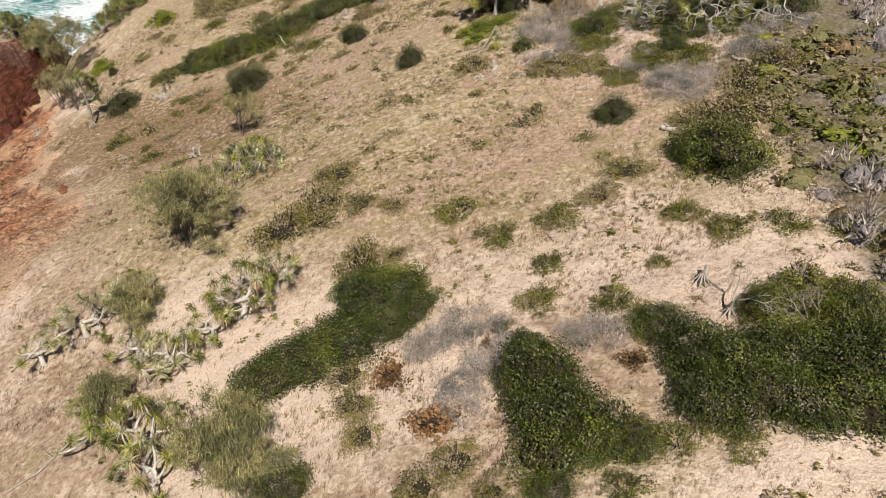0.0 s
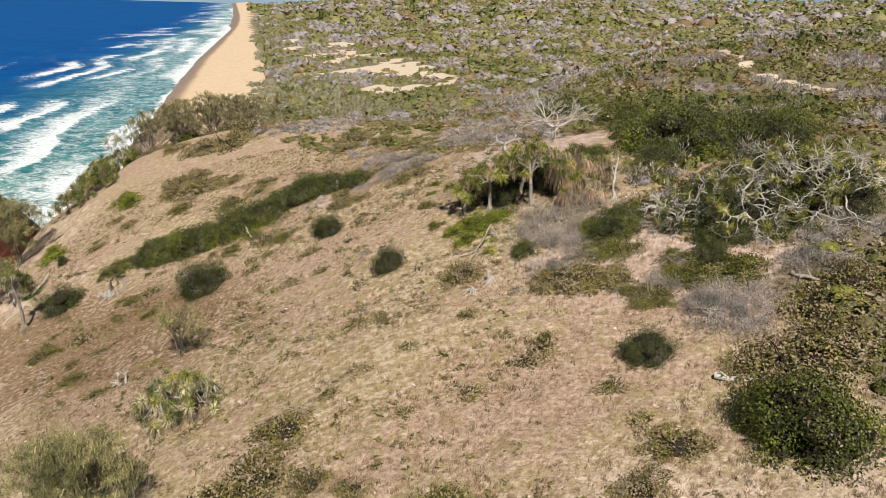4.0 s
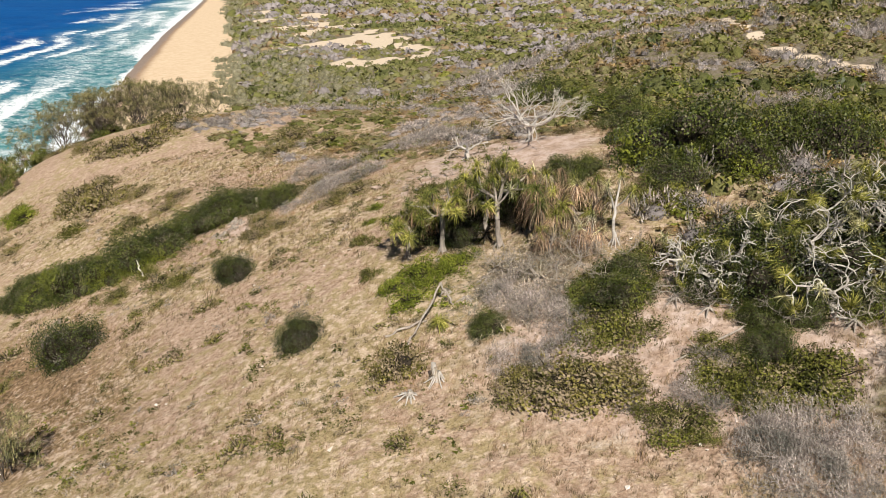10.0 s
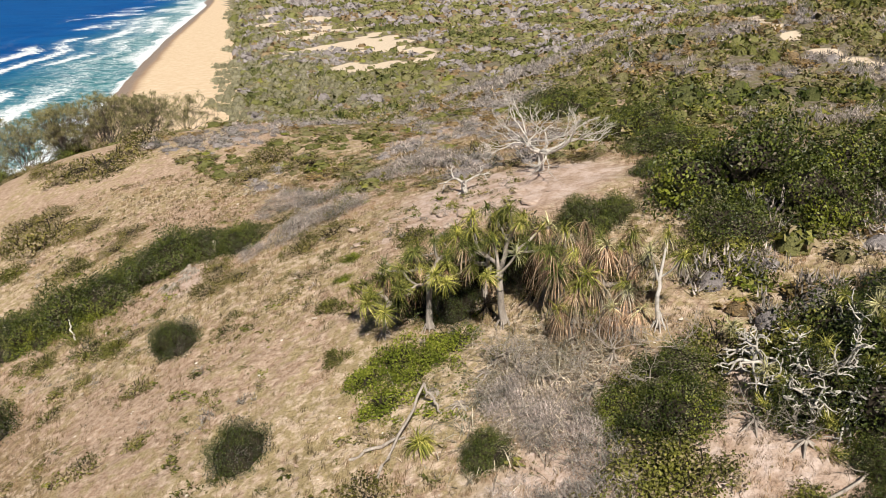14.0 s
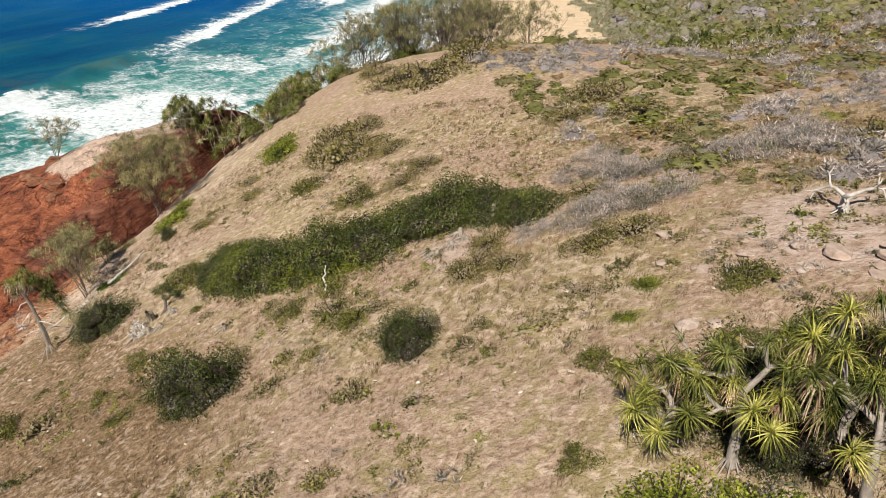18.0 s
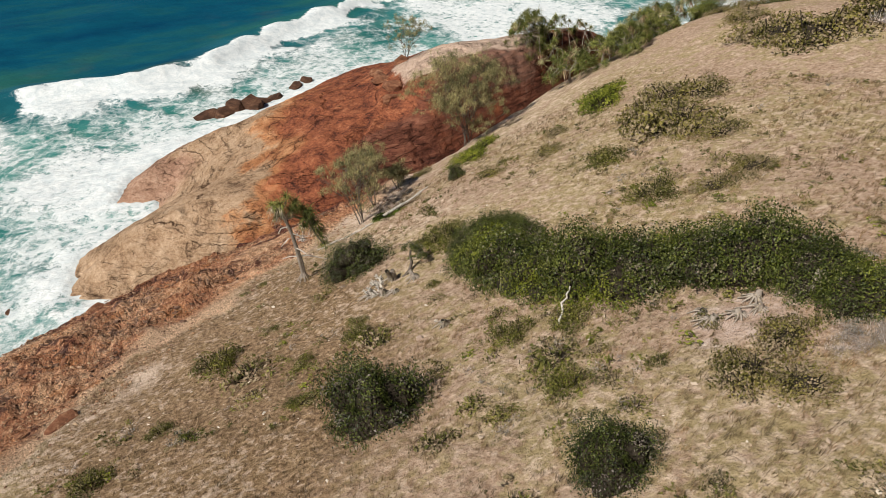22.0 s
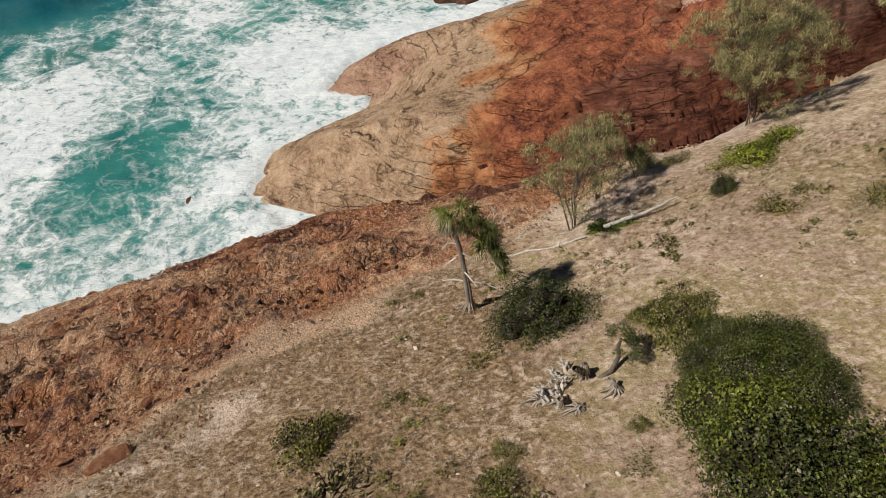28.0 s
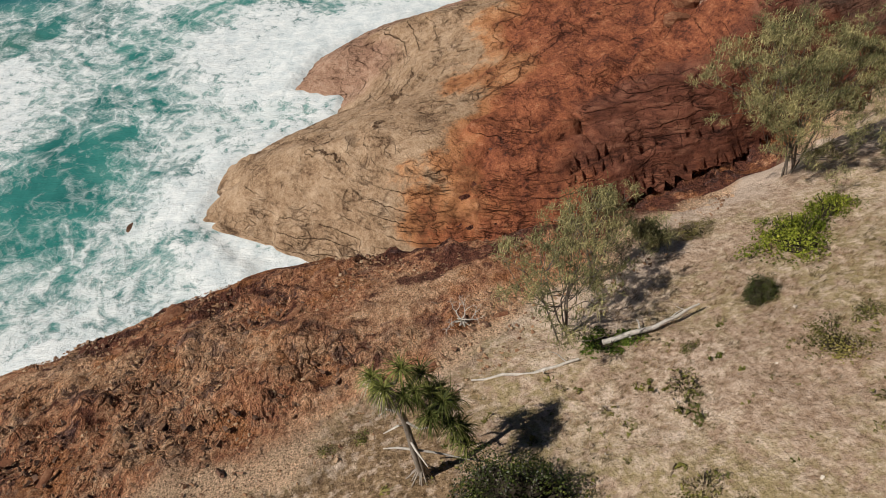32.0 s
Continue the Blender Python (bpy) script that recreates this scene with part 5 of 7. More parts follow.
ROSETTES = [rosette_mesh("rosette", M_PANDAN, 500 + k, 74, 1.05, 0.021, 2.9) for k in range(4)]
GREY_ROSETTES = [rosette_mesh("grey_rosette", M_PANDAN_GREY, 520 + k, 40, 0.9, 0.028, 1.6) for k in range(3)]
DARK_ROSETTES = [rosette_mesh("dark_rosette", M_PANDAN_DARK, 540 + k, 74, 1.05, 0.021, 2.9) for k in range(4)]
SKIRTS = [skirt_mesh("skirt", M_SKIRT, 560 + k) for k in range(2)]
GREY_SKIRTS = [skirt_mesh("grey_skirt", M_THATCH, 570 + k, 46, 1.5) for k in range(2)]
LONG_SKIRTS = [skirt_mesh("long_skirt", M_SKIRT, 580 + k, 60, 2.3, 0.028) for k in range(2)]


def reach(r, p, heads, rad, out, ends, way):
    """Branches from p that fork towards all the head places."""
    heads = np.asarray(heads)
    if len(heads) == 1:
        h = heads[0]
        span = np.linalg.norm(h - p) + 0.05
        mid = p + (h - p) * 0.55 + np.array([0, 0, -0.16 * span]) + r.normal(size=3) * 0.06 * span
        t = np.linspace(0, 1, 5)[:, None]
        path = (1 - t) ** 2 * p + 2 * t * (1 - t) * mid + t * t * h
        out.append(tube(path, np.linspace(rad, max(rad * 0.75, 0.035), 5), 6))
        w = path[-1] - path[-2]
        ends.append((h, w / (np.linalg.norm(w) + 1e-6)))
        return
    centre = heads.mean(0)
    node = p + (centre - p) * r.uniform(0.30, 0.5) + r.normal(size=3) * 0.08
    node[2] = max(min(node[2], heads[:, 2].min() - 0.15), p[2] + 0.02)
    mid = (p + node) / 2 + way * 0.12 * np.linalg.norm(node - p) + r.normal(size=3) * 0.05
    out.append(tube(np.array([p, mid, node]), [rad, rad * 0.93, rad * 0.86], 7))
    axis = np.linalg.svd(heads - centre)[2][0]
    side = (heads - centre) @ axis
    order = np.argsort(side)
    cut = max(1, min(len(heads) - 1, int(len(heads) * r.uniform(0.35, 0.65))))
    for group in (order[:cut], order[cut:]):
        reach(r, node, heads[group], rad * 0.80, out, ends, (node - p) / (np.linalg.norm(node - p) + 1e-6))


def pandanus(x, y, height, heads, spread, seed, label, grey=0.0, skirts=0.3, bark=None, lean=(0, 0), head=1.0, trunk=0.15, name="pandanus", long_skirt=0.0, flat=0.5, deep=False):
    """A screw pine: stilt roots, a forking trunk and a strap-leaved rosette on every end."""
    r = np.random.default_rng(seed)
    root = tagged(new(name), label, "pandanus", "pandanus trees of the slope")
    z = float(ground_z(x, y))
    root.matrix_world = Matrix.Translation((x, y, z - 0.1))
    pieces, tips = [], []
    lx, ly = lean[0] * height, lean[1] * height
    k = np.arange(heads) + 0.5
    rho, a = spread * np.sqrt(k / heads) * r.uniform(0.85, 1.1, heads), k * 2.4 + r.normal(size=heads) * 0.25
    top = height * (1 - flat * (rho / spread) ** 2) * r.uniform(0.86, 1.06, heads)
    places = np.stack([lx + rho * np.cos(a), ly + rho * np.sin(a) * 0.9, top], 1)
    ground = ground_z(x + places[:, 0], y + places[:, 1]) - z
    places[:, 2] = np.maximum(places[:, 2] + 0.55 * ground, ground + 0.45)
    path, rad, w = limb((0, 0, 0.2), (lean[0], lean[1], 1), height * 0.36, trunk, trunk * 0.85, r, 0.08, 0.05)
    pieces.append(tube(path, rad, 8))
    reach(r, path[-1], places, trunk * 0.85, pieces, tips, w)
    part("trunk", mesh_np("pandanus_trunk", *pieces[0], True), bark or M_BARK, root)
    for piece in pieces[1:]:
        part("branch", mesh_np("pandanus_branch", *piece, True), bark or M_BARK, root)
    for k in range(9):
        a = k * 0.7 + r.uniform(-0.2, 0.2)
        pth = np.array([[0.02 * np.cos(a), 0.02 * np.sin(a), 0.95], [0.16 * np.cos(a), 0.16 * np.sin(a), 0.5], [0.48 * np.cos(a), 0.48 * np.sin(a), -0.12]]) * np.array([1, 1, min(1, height / 4)])
        part("stilt_root", mesh_np("stilt_root", *tube(pth, [0.035, 0.032, 0.026], 5), True), bark or M_BARK, root)
    for p, w in tips:
        pick = GREY_ROSETTES if r.uniform() < grey else DARK_ROSETTES if deep or r.uniform() < 0.35 else ROSETTES
        ro = part("leaf_rosette", pick[int(r.integers(len(pick)))], None, root)
        tilt = Vector((0, 0, 1)).rotation_difference(Vector(w + np.array([0, 0, 0.5]))).to_matrix().to_4x4()
        s = head * r.uniform(0.75, 1.15)
        ro.matrix_basis = Matrix.Translation(p) @ tilt @ Matrix.Rotation(r.uniform(0, 6.28), 4, "Z") @ Matrix.Scale(s, 4)
        if r.uniform() < skirts:
            pool = LONG_SKIRTS if r.uniform() < long_skirt else GREY_SKIRTS if grey > 0.4 else SKIRTS
            sk = part("dead_leaf_skirt", pool[int(r.integers(2))], None, root, "hanging dry brown dead leaves")
            sk.matrix_basis = Matrix.Translation(p - w * 0.1) @ Matrix.Rotation(r.uniform(0, 6.28), 4, "Z") @ Matrix.Scale(s * r.uniform(0.6, 0.95), 4)
    return root


GREEN_P = "green branching pandanus with strap leaves on stilt roots"
GREY_P = "grey weathered pandanus with sparse tufted heads"
pandanus(-1.8, 67.2, 4.4, 22, 3.0, 602, GREEN_P, 0.05, 0.4, M_GREYWOOD, head=0.85, trunk=0.19, flat=0.22)
pandanus(-4.2, 67.6, 3.2, 13, 2.1, 616, GREEN_P, 0.05, 0.5, M_GREYWOOD, head=0.95, trunk=0.15, flat=0.25)
pandanus(2.0, 66.2, 5.4, 18, 2.3, 603, GREEN_P, 0.05, 0.4, M_GREYWOOD, head=0.88, trunk=0.19, flat=0.25)
pandanus(0.8, 69.0, 4.8, 20, 2.6, 617, GREEN_P, 0.0, 0.3, M_GREYWOOD, head=0.95, trunk=0.18)
pandanus(8.9, 63.6, 4.2, 4, 1.2, 604, "half-dead pale pandanus with hanging grey fronds", 0.7, 1.0, M_DEADWOOD, head=0.9, trunk=0.11)
LOW_P = "low clump of grey pandanus heads on dry grass"
pandanus(-20.2, 43.4, 3.0, 38, 2.8, 608, LOW_P, 0.55, 0.7, M_GREYWOOD, head=0.85, flat=0.85)
pandanus(-22.4, 44.6, 2.4, 24, 2.2, 609, LOW_P, 0.55, 0.7, M_GREYWOOD, head=0.8, flat=0.85)
for k, (x, y, h, n, w, pale) in enumerate([(-26.1, 23.9, 2.8, 30, 3.0, 0.7), (-24.0, 26.6, 2.2, 18, 2.4, 0.6), (-28.6, 22.0, 2.0, 12, 2.0, 0.6), (-15.6, 12.4, 3.0, 30, 3.0, 0.25), (-18.4, 13.6, 2.6, 24, 2.8, 0.35), (-20.6, 16.4, 2.2, 16, 2.2, 0.5),
                                           (-13.2, 22.4, 3.4, 26, 2.8, 0.35), (-17.0, 18.6, 2.4, 22, 2.6, 0.5), (-14.6, 20.6, 2.0, 14, 2.2, 0.35), (-11.6, 24.4, 2.6, 16, 2.2, 0.4), (-19.8, 20.0, 2.0, 14, 2.2, 0.5), (-13.8, 10.0, 2.2, 14, 2.2, 0.3)]):
    pandanus(x, y, h + 0.4, int(n * 0.65), w, 610 + k, GREY_P if pale > 0.3 else GREEN_P, pale, 0.35, M_PALELIMB, head=0.82, trunk=0.2, flat=0.6)
for k, (x, y, h, n) in enumerate([(-72, 118, 3.6, 26), (-75.1, 112.8, 3.6, 20), (-74.1, 116.5, 3.6, 20), (-75, 122, 4.2, 30), (-77, 126, 4.6, 30), (-80, 130, 4.6, 30), (-84, 134.5, 4.6, 28), (-87.5, 139, 4.6, 26), (-92, 145, 4.6, 22), (-79, 124, 3.4, 20), (-82.5, 129, 3.4, 20), (-74, 126.5, 3.6, 18),
                                  (-103.2, 125.5, 4.8, 40), (-106, 128, 4.4, 30), (-102.4, 129.5, 4.0, 24), (-104.6, 132.5, 3.6, 18), (-100.8, 137, 3.0, 14), (-98, 140.5, 3.2, 14), (-106.5, 139, 2.0, 8), (-101, 143, 3.4, 16)]):
    pandanus(x, y, h, n, 3.3, 630 + k, "dense green pandanus on the cliff edge", 0.15, 0.25, head=1.15, flat=0.75, deep=True)

def lone_pandanus(x, y):
    """A tall screw pine: a leaning double stem, a crown that arches over to the north and bare dead limbs below."""
    r = np.random.default_rng(601)
    root = tagged(new("pandanus"), "tall lone pandanus with an arching crown and bare dead limbs", "pandanus", "pandanus trees of the slope")
    root.matrix_world = Matrix.Translation((x, y, float(ground_z(x, y)) - 0.1))
    fork, top = np.array([-0.1, -0.85, 5.8]), np.array([-0.15, -1.1, 6.7])
    bow = np.array([0.3, 0.75, 5.4])
    wood = [tube([[0, 0, 0.4], [0.1, -0.25, 2.4], [0.0, -0.5, 4.4], fork, top], [0.17, 0.15, 0.135, 0.125, 0.11], 9),
            tube([[0.05, 0.1, 0.5], [0.15, -0.02, 1.8], [0.12, -0.3, 3.4], [0.0, -0.5, 4.4]], [0.10, 0.09, 0.085, 0.08], 8),
            tube([fork, [0.1, -0.2, 6.0], bow, [0.4, 1.4, 4.3]], [0.11, 0.10, 0.085, 0.07], 8)]
    heads = [(top, (-0.3, -1.6, 7.1)), (top, (0.5, -1.2, 7.4)), (top, (-0.2, -0.5, 7.5)), (fork, (0.4, -0.1, 6.9)), (fork, (-0.4, -1.3, 6.2)), (bow, (0.1, 0.5, 6.4)), (bow, (0.6, 0.9, 6.3)),
             (bow, (-0.3, 0.9, 5.8)), (fork, (0.6, -0.5, 6.9)), (fork, (-0.5, 0.2, 6.7)), (bow, (0.9, 0.4, 6.0)), (bow, (-0.2, 1.3, 5.2)), (bow, (0.9, 1.2, 5.3)), (bow, (0.5, 0.4, 5.1)), (bow, (0.6, 1.5, 4.5)), (bow, (0.2, 1.7, 3.7)), (bow, (0.5, 1.8, 3.1))]
    for start, end in heads:
        start, end = np.array(start, float), np.array(end, float)
        mid = (start + end) / 2 + np.array([0, 0, -0.12]) + r.normal(size=3) * 0.08
        wood.append(tube([start, mid, end], [0.075, 0.06, 0.055], 6))
    part("trunk", mesh_np("lone_trunk", *wood[0], True), M_BARK, root, "leaning grey-brown ringed stem")
    for piece in wood[1:]:
        part("branch", mesh_np("lone_branch", *piece, True), M_BARK, root)
    for k, (a0, b0, c0) in enumerate([((0, -0.3, 2.4), (0.2, 0.5, 2.35), (0.3, 2.0, 1.6)), ((0, -0.3, 2.4), (-0.1, -0.9, 2.5), (-0.2, -1.5, 2.4)), ((0, -0.5, 4.2), (-0.1, -0.8, 4.1), (-0.2, -1.4, 3.5)), ((0, -0.6, 4.6), (0.3, 0.0, 4.3), (0.2, 0.5, 4.2)),
                                      ((0, -0.4, 3.2), (0.6, -0.2, 3.3), (1.2, 0.2, 3.0)), ((0, -0.7, 5.2), (-0.3, -1.2, 5.0), (-0.3, -1.5, 4.6))]):
        part("dead_limb", mesh_np("dead_limb", *tube([a0, b0, c0], [0.06, 0.05, 0.025], 6), True), M_DEADWOOD, root, "bare bleached limb")
    for k in range(13):
        a = k * 0.49 + r.uniform(-0.15, 0.15)
        foot = r.uniform(0.45, 0.75)
        part("stilt_root", mesh_np("stilt_root", *tube([[0.05 * np.cos(a), 0.05 * np.sin(a), 1.35], [0.18 * np.cos(a), 0.18 * np.sin(a), 0.75], [foot * np.cos(a), foot * np.sin(a), -0.12]], [0.04, 0.038, 0.03], 5), True), M_GREYWOOD, root)
    for k, (_, end) in enumerate(heads):
        ro = part("leaf_rosette", DARK_ROSETTES[k % 4], None, root)
        ro.matrix_basis = Matrix.Translation(end) @ Matrix.Rotation(k * 1.3, 4, "Z") @ Matrix.Scale(r.uniform(0.82, 1.0), 4)
        if k in (0, 1, 4, 7, 8, 11):
            sk = part("dead_leaf_skirt", (GREY_SKIRTS if k != 8 else SKIRTS)[k % 2], None, root, "hanging pale dead leaves")
            sk.matrix_basis = Matrix.Translation(np.array(end) - np.array([0, 0, 0.15])) @ Matrix.Rotation(k, 4, "Z") @ Matrix.Scale(0.62, 4)
    return root


lone_pandanus(-55.0, 73.1)

# drooping long-leaved screw pines with thick skirts of dead leaves
SKIRTED = "drooping pandanus with a thick brown skirt of dead leaves"
for k, (x, y, h, n) in enumerate([(4.6, 65.8, 4.8, 5), (6.5, 64.8, 3.8, 3), (7.7, 66.2, 3.6, 3), (4.0, 67.4, 4.0, 4), (5.8, 67.2, 4.4, 4), (5.2, 63.6, 2.8, 3), (7.2, 63.4, 2.6, 3)]):
    tree = pandanus(x, y, h, n, 0.9, 660 + k, SKIRTED, 0.3 if k else 0.0, 1.0, M_BARK, head=0.95, trunk=0.2, long_skirt=0.9, flat=0.5)
    for j, up in enumerate((0.9, 0.7, 0.5)):
        sk = part("dead_leaf_skirt", (LONG_SKIRTS if (k + j) % 3 else GREY_SKIRTS)[(k + j) % 2], None, tree, "thick hanging skirt of dry brown leaves")
        sk.matrix_basis = Matrix.Translation((0.25 * math.cos(k + 2 * j), 0.25 * math.sin(k + 2 * j), h * up)) @ Matrix.Rotation(k + j * 2.0, 4, "Z") @ Matrix.Scale(0.62, 4)


def branching(r, start, way, length, radius, depth, spread, lift, out, ends, thin=0.6, bend=0.17):
    path, rad, w = limb(start, way, length, radius, radius * (thin + 0.02), r, bend, lift, 4)
    out.append(tube(path, rad, 6 if radius > 0.04 else 4))
    if depth == 0:
        ends.append((path[-1], w))
        return
    for k in range(int(r.integers(2, 4))):
        nw = w + r.normal(size=3) * spread * np.array([1, 1, 0.55])
        branching(r, path[-1], nw, length * r.uniform(0.62, 0.88), radius * thin, depth - 1, spread, lift, out, ends, thin, bend)


def dead_tree(x, y, height, seed, label, depth=5, spread=0.75, flat=0.0, mat=None, trunk=0.17, name="dead_tree", forks=3, lean=(0, 0)):
    r = np.random.default_rng(seed)
    out, ends = [], []
    path, rad, w = limb((0, 0, -0.15), (lean[0], lean[1], 1), height * 0.28, trunk * 1.25, trunk, r, 0.06)
    out.append(tube(path, rad, 9))
    a0 = r.uniform(0, 6.28)
    for k in range(forks):
        a = a0 + k * 2 * np.pi / forks
        branching(r, path[-1], (np.cos(a), np.sin(a), 0.9 - flat), height * 0.30, trunk * 0.62, depth - 1, spread, 0.02, out, ends)
    root = tagged(new(name), label, "dead tree")
    root.matrix_world = Matrix.Translation((x, y, float(ground_z(x, y))))
    part("branch_crown", mesh_np("dead_branches", *weld(out), True), mat or M_DEADWOOD, root)
    base = []
    for k in range(7):
        a = k * 0.9 + r.uniform(-0.2, 0.2)
        base.append(tube([[0.05 * np.cos(a), 0.05 * np.sin(a), height * 0.12], [0.25 * np.cos(a), 0.25 * np.sin(a), 0.1], [0.6 * np.cos(a), 0.6 * np.sin(a), -0.15]], [0.06, 0.055, 0.03], 5))
    for b in base:
        part("root", mesh_np("dead_root", *b, True), mat or M_DEADWOOD, root)
    return root


dead_tree(3.3, 87.6, 5.6, 701, "bleached bare tree with wide crooked branches on bare ground", 6, 0.62, 0.72, trunk=0.21, forks=7)
dead_tree(-2.0, 85.4, 3.0, 702, "pale broken stump with thin bare branches", 3, 0.8, 0.2, trunk=0.2)
dead_tree(15.4, 17.2, 3.2, 703, "small thin bare grey tree beside dark shrubs", 3, 0.5, 0.0, M_GREYWOOD, 0.09, forks=2)
for k, (x, y, h) in enumerate([(18.7, 15.6, 2.4), (20.4, 14.6, 2.4), (17.2, 15.2, 2.0), (13.4, 13.9, 1.9), (12.6, 15.8, 1.7), (15.6, 12.6, 2.0), (6.4, 12.6, 1.9), (7.4, 10.2, 2.0)]):
    dead_tree(x, y, h, 760 + k, "bare grey branches sprawling over a dark shrub", 5, 0.7, 0.5, M_GREYWOOD, 0.06, forks=5)
dead_tree(-14.4, 24.6, 3.4, 706, "bare grey branches above a pandanus clump", 4, 0.7, 0.3, M_GREYWOOD, 0.09, forks=4)
dead_tree(-66.0, 76.5, 1.9, 707, "small sprawling bleached dead branch on the red slope", 4, 0.7, 0.6, M_DEADWOOD, 0.08, forks=4)
dead_tree(14.2, 46.0, 1.8, 708, "low sprawling tangle of bare grey branches", 5, 0.8, 0.6, M_GREYWOOD, 0.06, forks=5)
for k, (x, y, h) in enumerate([(3.0, 62.0, 2.4), (4.6, 60.8, 2.2), (5.9, 60.0, 2.2), (6.9, 62.0, 2.6), (9.4, 61.6, 2.4), (1.9, 63.2, 2.0), (8.2, 59.6, 2.0), (4.0, 58.6, 1.7), (13.0, 56.0, 1.8), (16.0, 54.2, 2.0), (21.2, 51.4, 2.2), (19.0, 53.6, 2.0), (23.0, 53.8, 2.2), (11.6, 57.2, 1.8)]):
    dead_tree(x, y, h, 720 + k, "dry grey brushwood tangle below the pandanus", 5, 0.8, 0.35, M_GREYWOOD, 0.05, "brushwood", 5)


r = np.random.default_rng(717)
m = 3600
lx_, ly_ = 3.4 + r.normal(size=m) * 2.3, 61.6 + r.normal(size=m) * 1.9
start = np.stack([lx_, ly_, ground_z(lx_, ly_) + r.uniform(0.02, 0.75, m) * np.exp(-((lx_ - 5) / 3) ** 2) + 0.04], 1)
w = np.stack([r.normal(size=m), r.normal(size=m), r.normal(size=m) * 0.35], 1)
w /= np.linalg.norm(w, axis=1, keepdims=True)
litter = part("frond_litter", mesh_np("frond_litter", *strips(start, w, r.uniform(0.35, 1.1, m), np.full(m, 0.022), r.uniform(0.2, 1.2, m), 3)), M_THATCH, None)
tagged(litter, "heap of fallen grey pandanus fronds below the grove", "plant litter", kind="stuff")


def white_thicket(x, y, height, wide, seed, label, forks=6, depth=4, heads=0.10, lean=0.55):
    """A many-limbed bleached pandanus: bare crooked limbs that end in small leafy tufts."""
    r = np.random.default_rng(seed)
    out, ends = [], []
    a0 = r.uniform(0, 6.28)
    for k in range(forks):
        a = a0 + k * 2 * np.pi / forks + r.normal() * 0.2
        branching(r, (0.25 * np.cos(a), 0.25 * np.sin(a), -0.1), (np.cos(a) * lean, np.sin(a) * lean, 1.0), height * 0.36, 0.115, depth, 0.66 * wide, 0.0, out, ends, 0.68, 0.30)
    root = tagged(new("pandanus"), label, "pandanus", "pandanus trees of the slope")
    root.matrix_world = Matrix.Translation((x, y, float(ground_z(x, y))))
    part("trunk", mesh_np("white_limbs", *weld(out), True), M_PALELIMB, root, "crooked bare bleached limbs")
    for p, w in ends:
        if r.uniform() < heads:
            pool = ROSETTES if r.uniform() < 0.7 else GREY_ROSETTES
            ro = part("leaf_rosette", pool[int(r.integers(3))], None, root)
            ro.matrix_basis = Matrix.Translation(p) @ Vector((0, 0, 1)).rotation_difference(Vector(w)).to_matrix().to_4x4() @ Matrix.Scale(r.uniform(0.55, 0.85), 4)
    return root


WHITE_T = "large bleached pandanus thicket with bare white branches"
TANGLE = "low tangle of bare white pandanus branches"
white_thicket(17.0, 57.0, 4.6, 1.25, 741, WHITE_T, 7, 4, 0.22)
white_thicket(20.6, 58.2, 5.8, 1.25, 742, WHITE_T, 7, 4, 0.26)
white_thicket(23.6, 57.0, 5.6, 1.2, 745, WHITE_T, 6, 4, 0.26)
white_thicket(13.8, 57.6, 2.6, 1.3, 743, TANGLE, 8, 4, 0.05, 0.9)
white_thicket(15.6, 58.8, 3.4, 1.2, 744, TANGLE, 8, 4, 0.08, 0.8)
white_thicket(18.6, 55.4, 2.6, 1.3, 747, TANGLE, 8, 4, 0.05, 0.9)
white_thicket(22.0, 55.6, 2.8, 1.3, 748, TANGLE, 8, 4, 0.08, 0.9)
white_thicket(12.6, 59.6, 2.4, 1.3, 749, TANGLE, 7, 4, 0.06, 0.9)
for k, (x, y, s) in enumerate([(14.6, 60.4, 1.9), (17.0, 60.2, 2.3), (19.6, 61.0, 2.4), (22.4, 60.6, 2.4), (25.0, 59.6, 2.2), (-2.4, 70.4, 1.8), (0.6, 71.6, 2.0), (3.6, 70.4, 1.9), (6.6, 69.0, 1.9), (-0.6, 68.4, 1.2), (16.2, 57.8, 1.9), (19.4, 57.6, 2.2), (22.2, 58.2, 2.3), (24.4, 57.6, 2.0), (14.2, 58.2, 1.6), (18.0, 59.0, 2.0)]):
    shrub("bush" if k % 4 else "green", x, y, s * (1.35 if x > 13 else 1.1), np.random.default_rng(770 + k))
# Twig tangles coloured near-black to carry the deep shade under the crowns.
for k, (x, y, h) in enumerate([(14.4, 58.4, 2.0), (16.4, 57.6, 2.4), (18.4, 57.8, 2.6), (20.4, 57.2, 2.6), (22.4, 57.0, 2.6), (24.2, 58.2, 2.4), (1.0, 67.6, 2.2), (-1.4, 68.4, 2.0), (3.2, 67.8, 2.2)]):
    dead_tree(x, y, h, 780 + k, "near-black twig tangle that darkens the shaded inside of the pandanus thicket", 5, 0.8, 0.35, M_TWIG_SHADE, 0.05, "brushwood", 6)
white_thicket(-29.8, 51.6, 1.2, 1.0, 746, "small grey driftwood tangle on the grass", 4, 3, 0.0, 1.2)


white_thicket(-45.2, 75.4, 1.0, 1.1, 751, "gnarled heap of bleached pandanus roots on the grass", 7, 3, 0.0, 1.3)
white_thicket(-46.6, 76.2, 0.8, 1.0, 752, "gnarled heap of bleached pandanus roots on the grass", 6, 3, 0.0, 1.4)


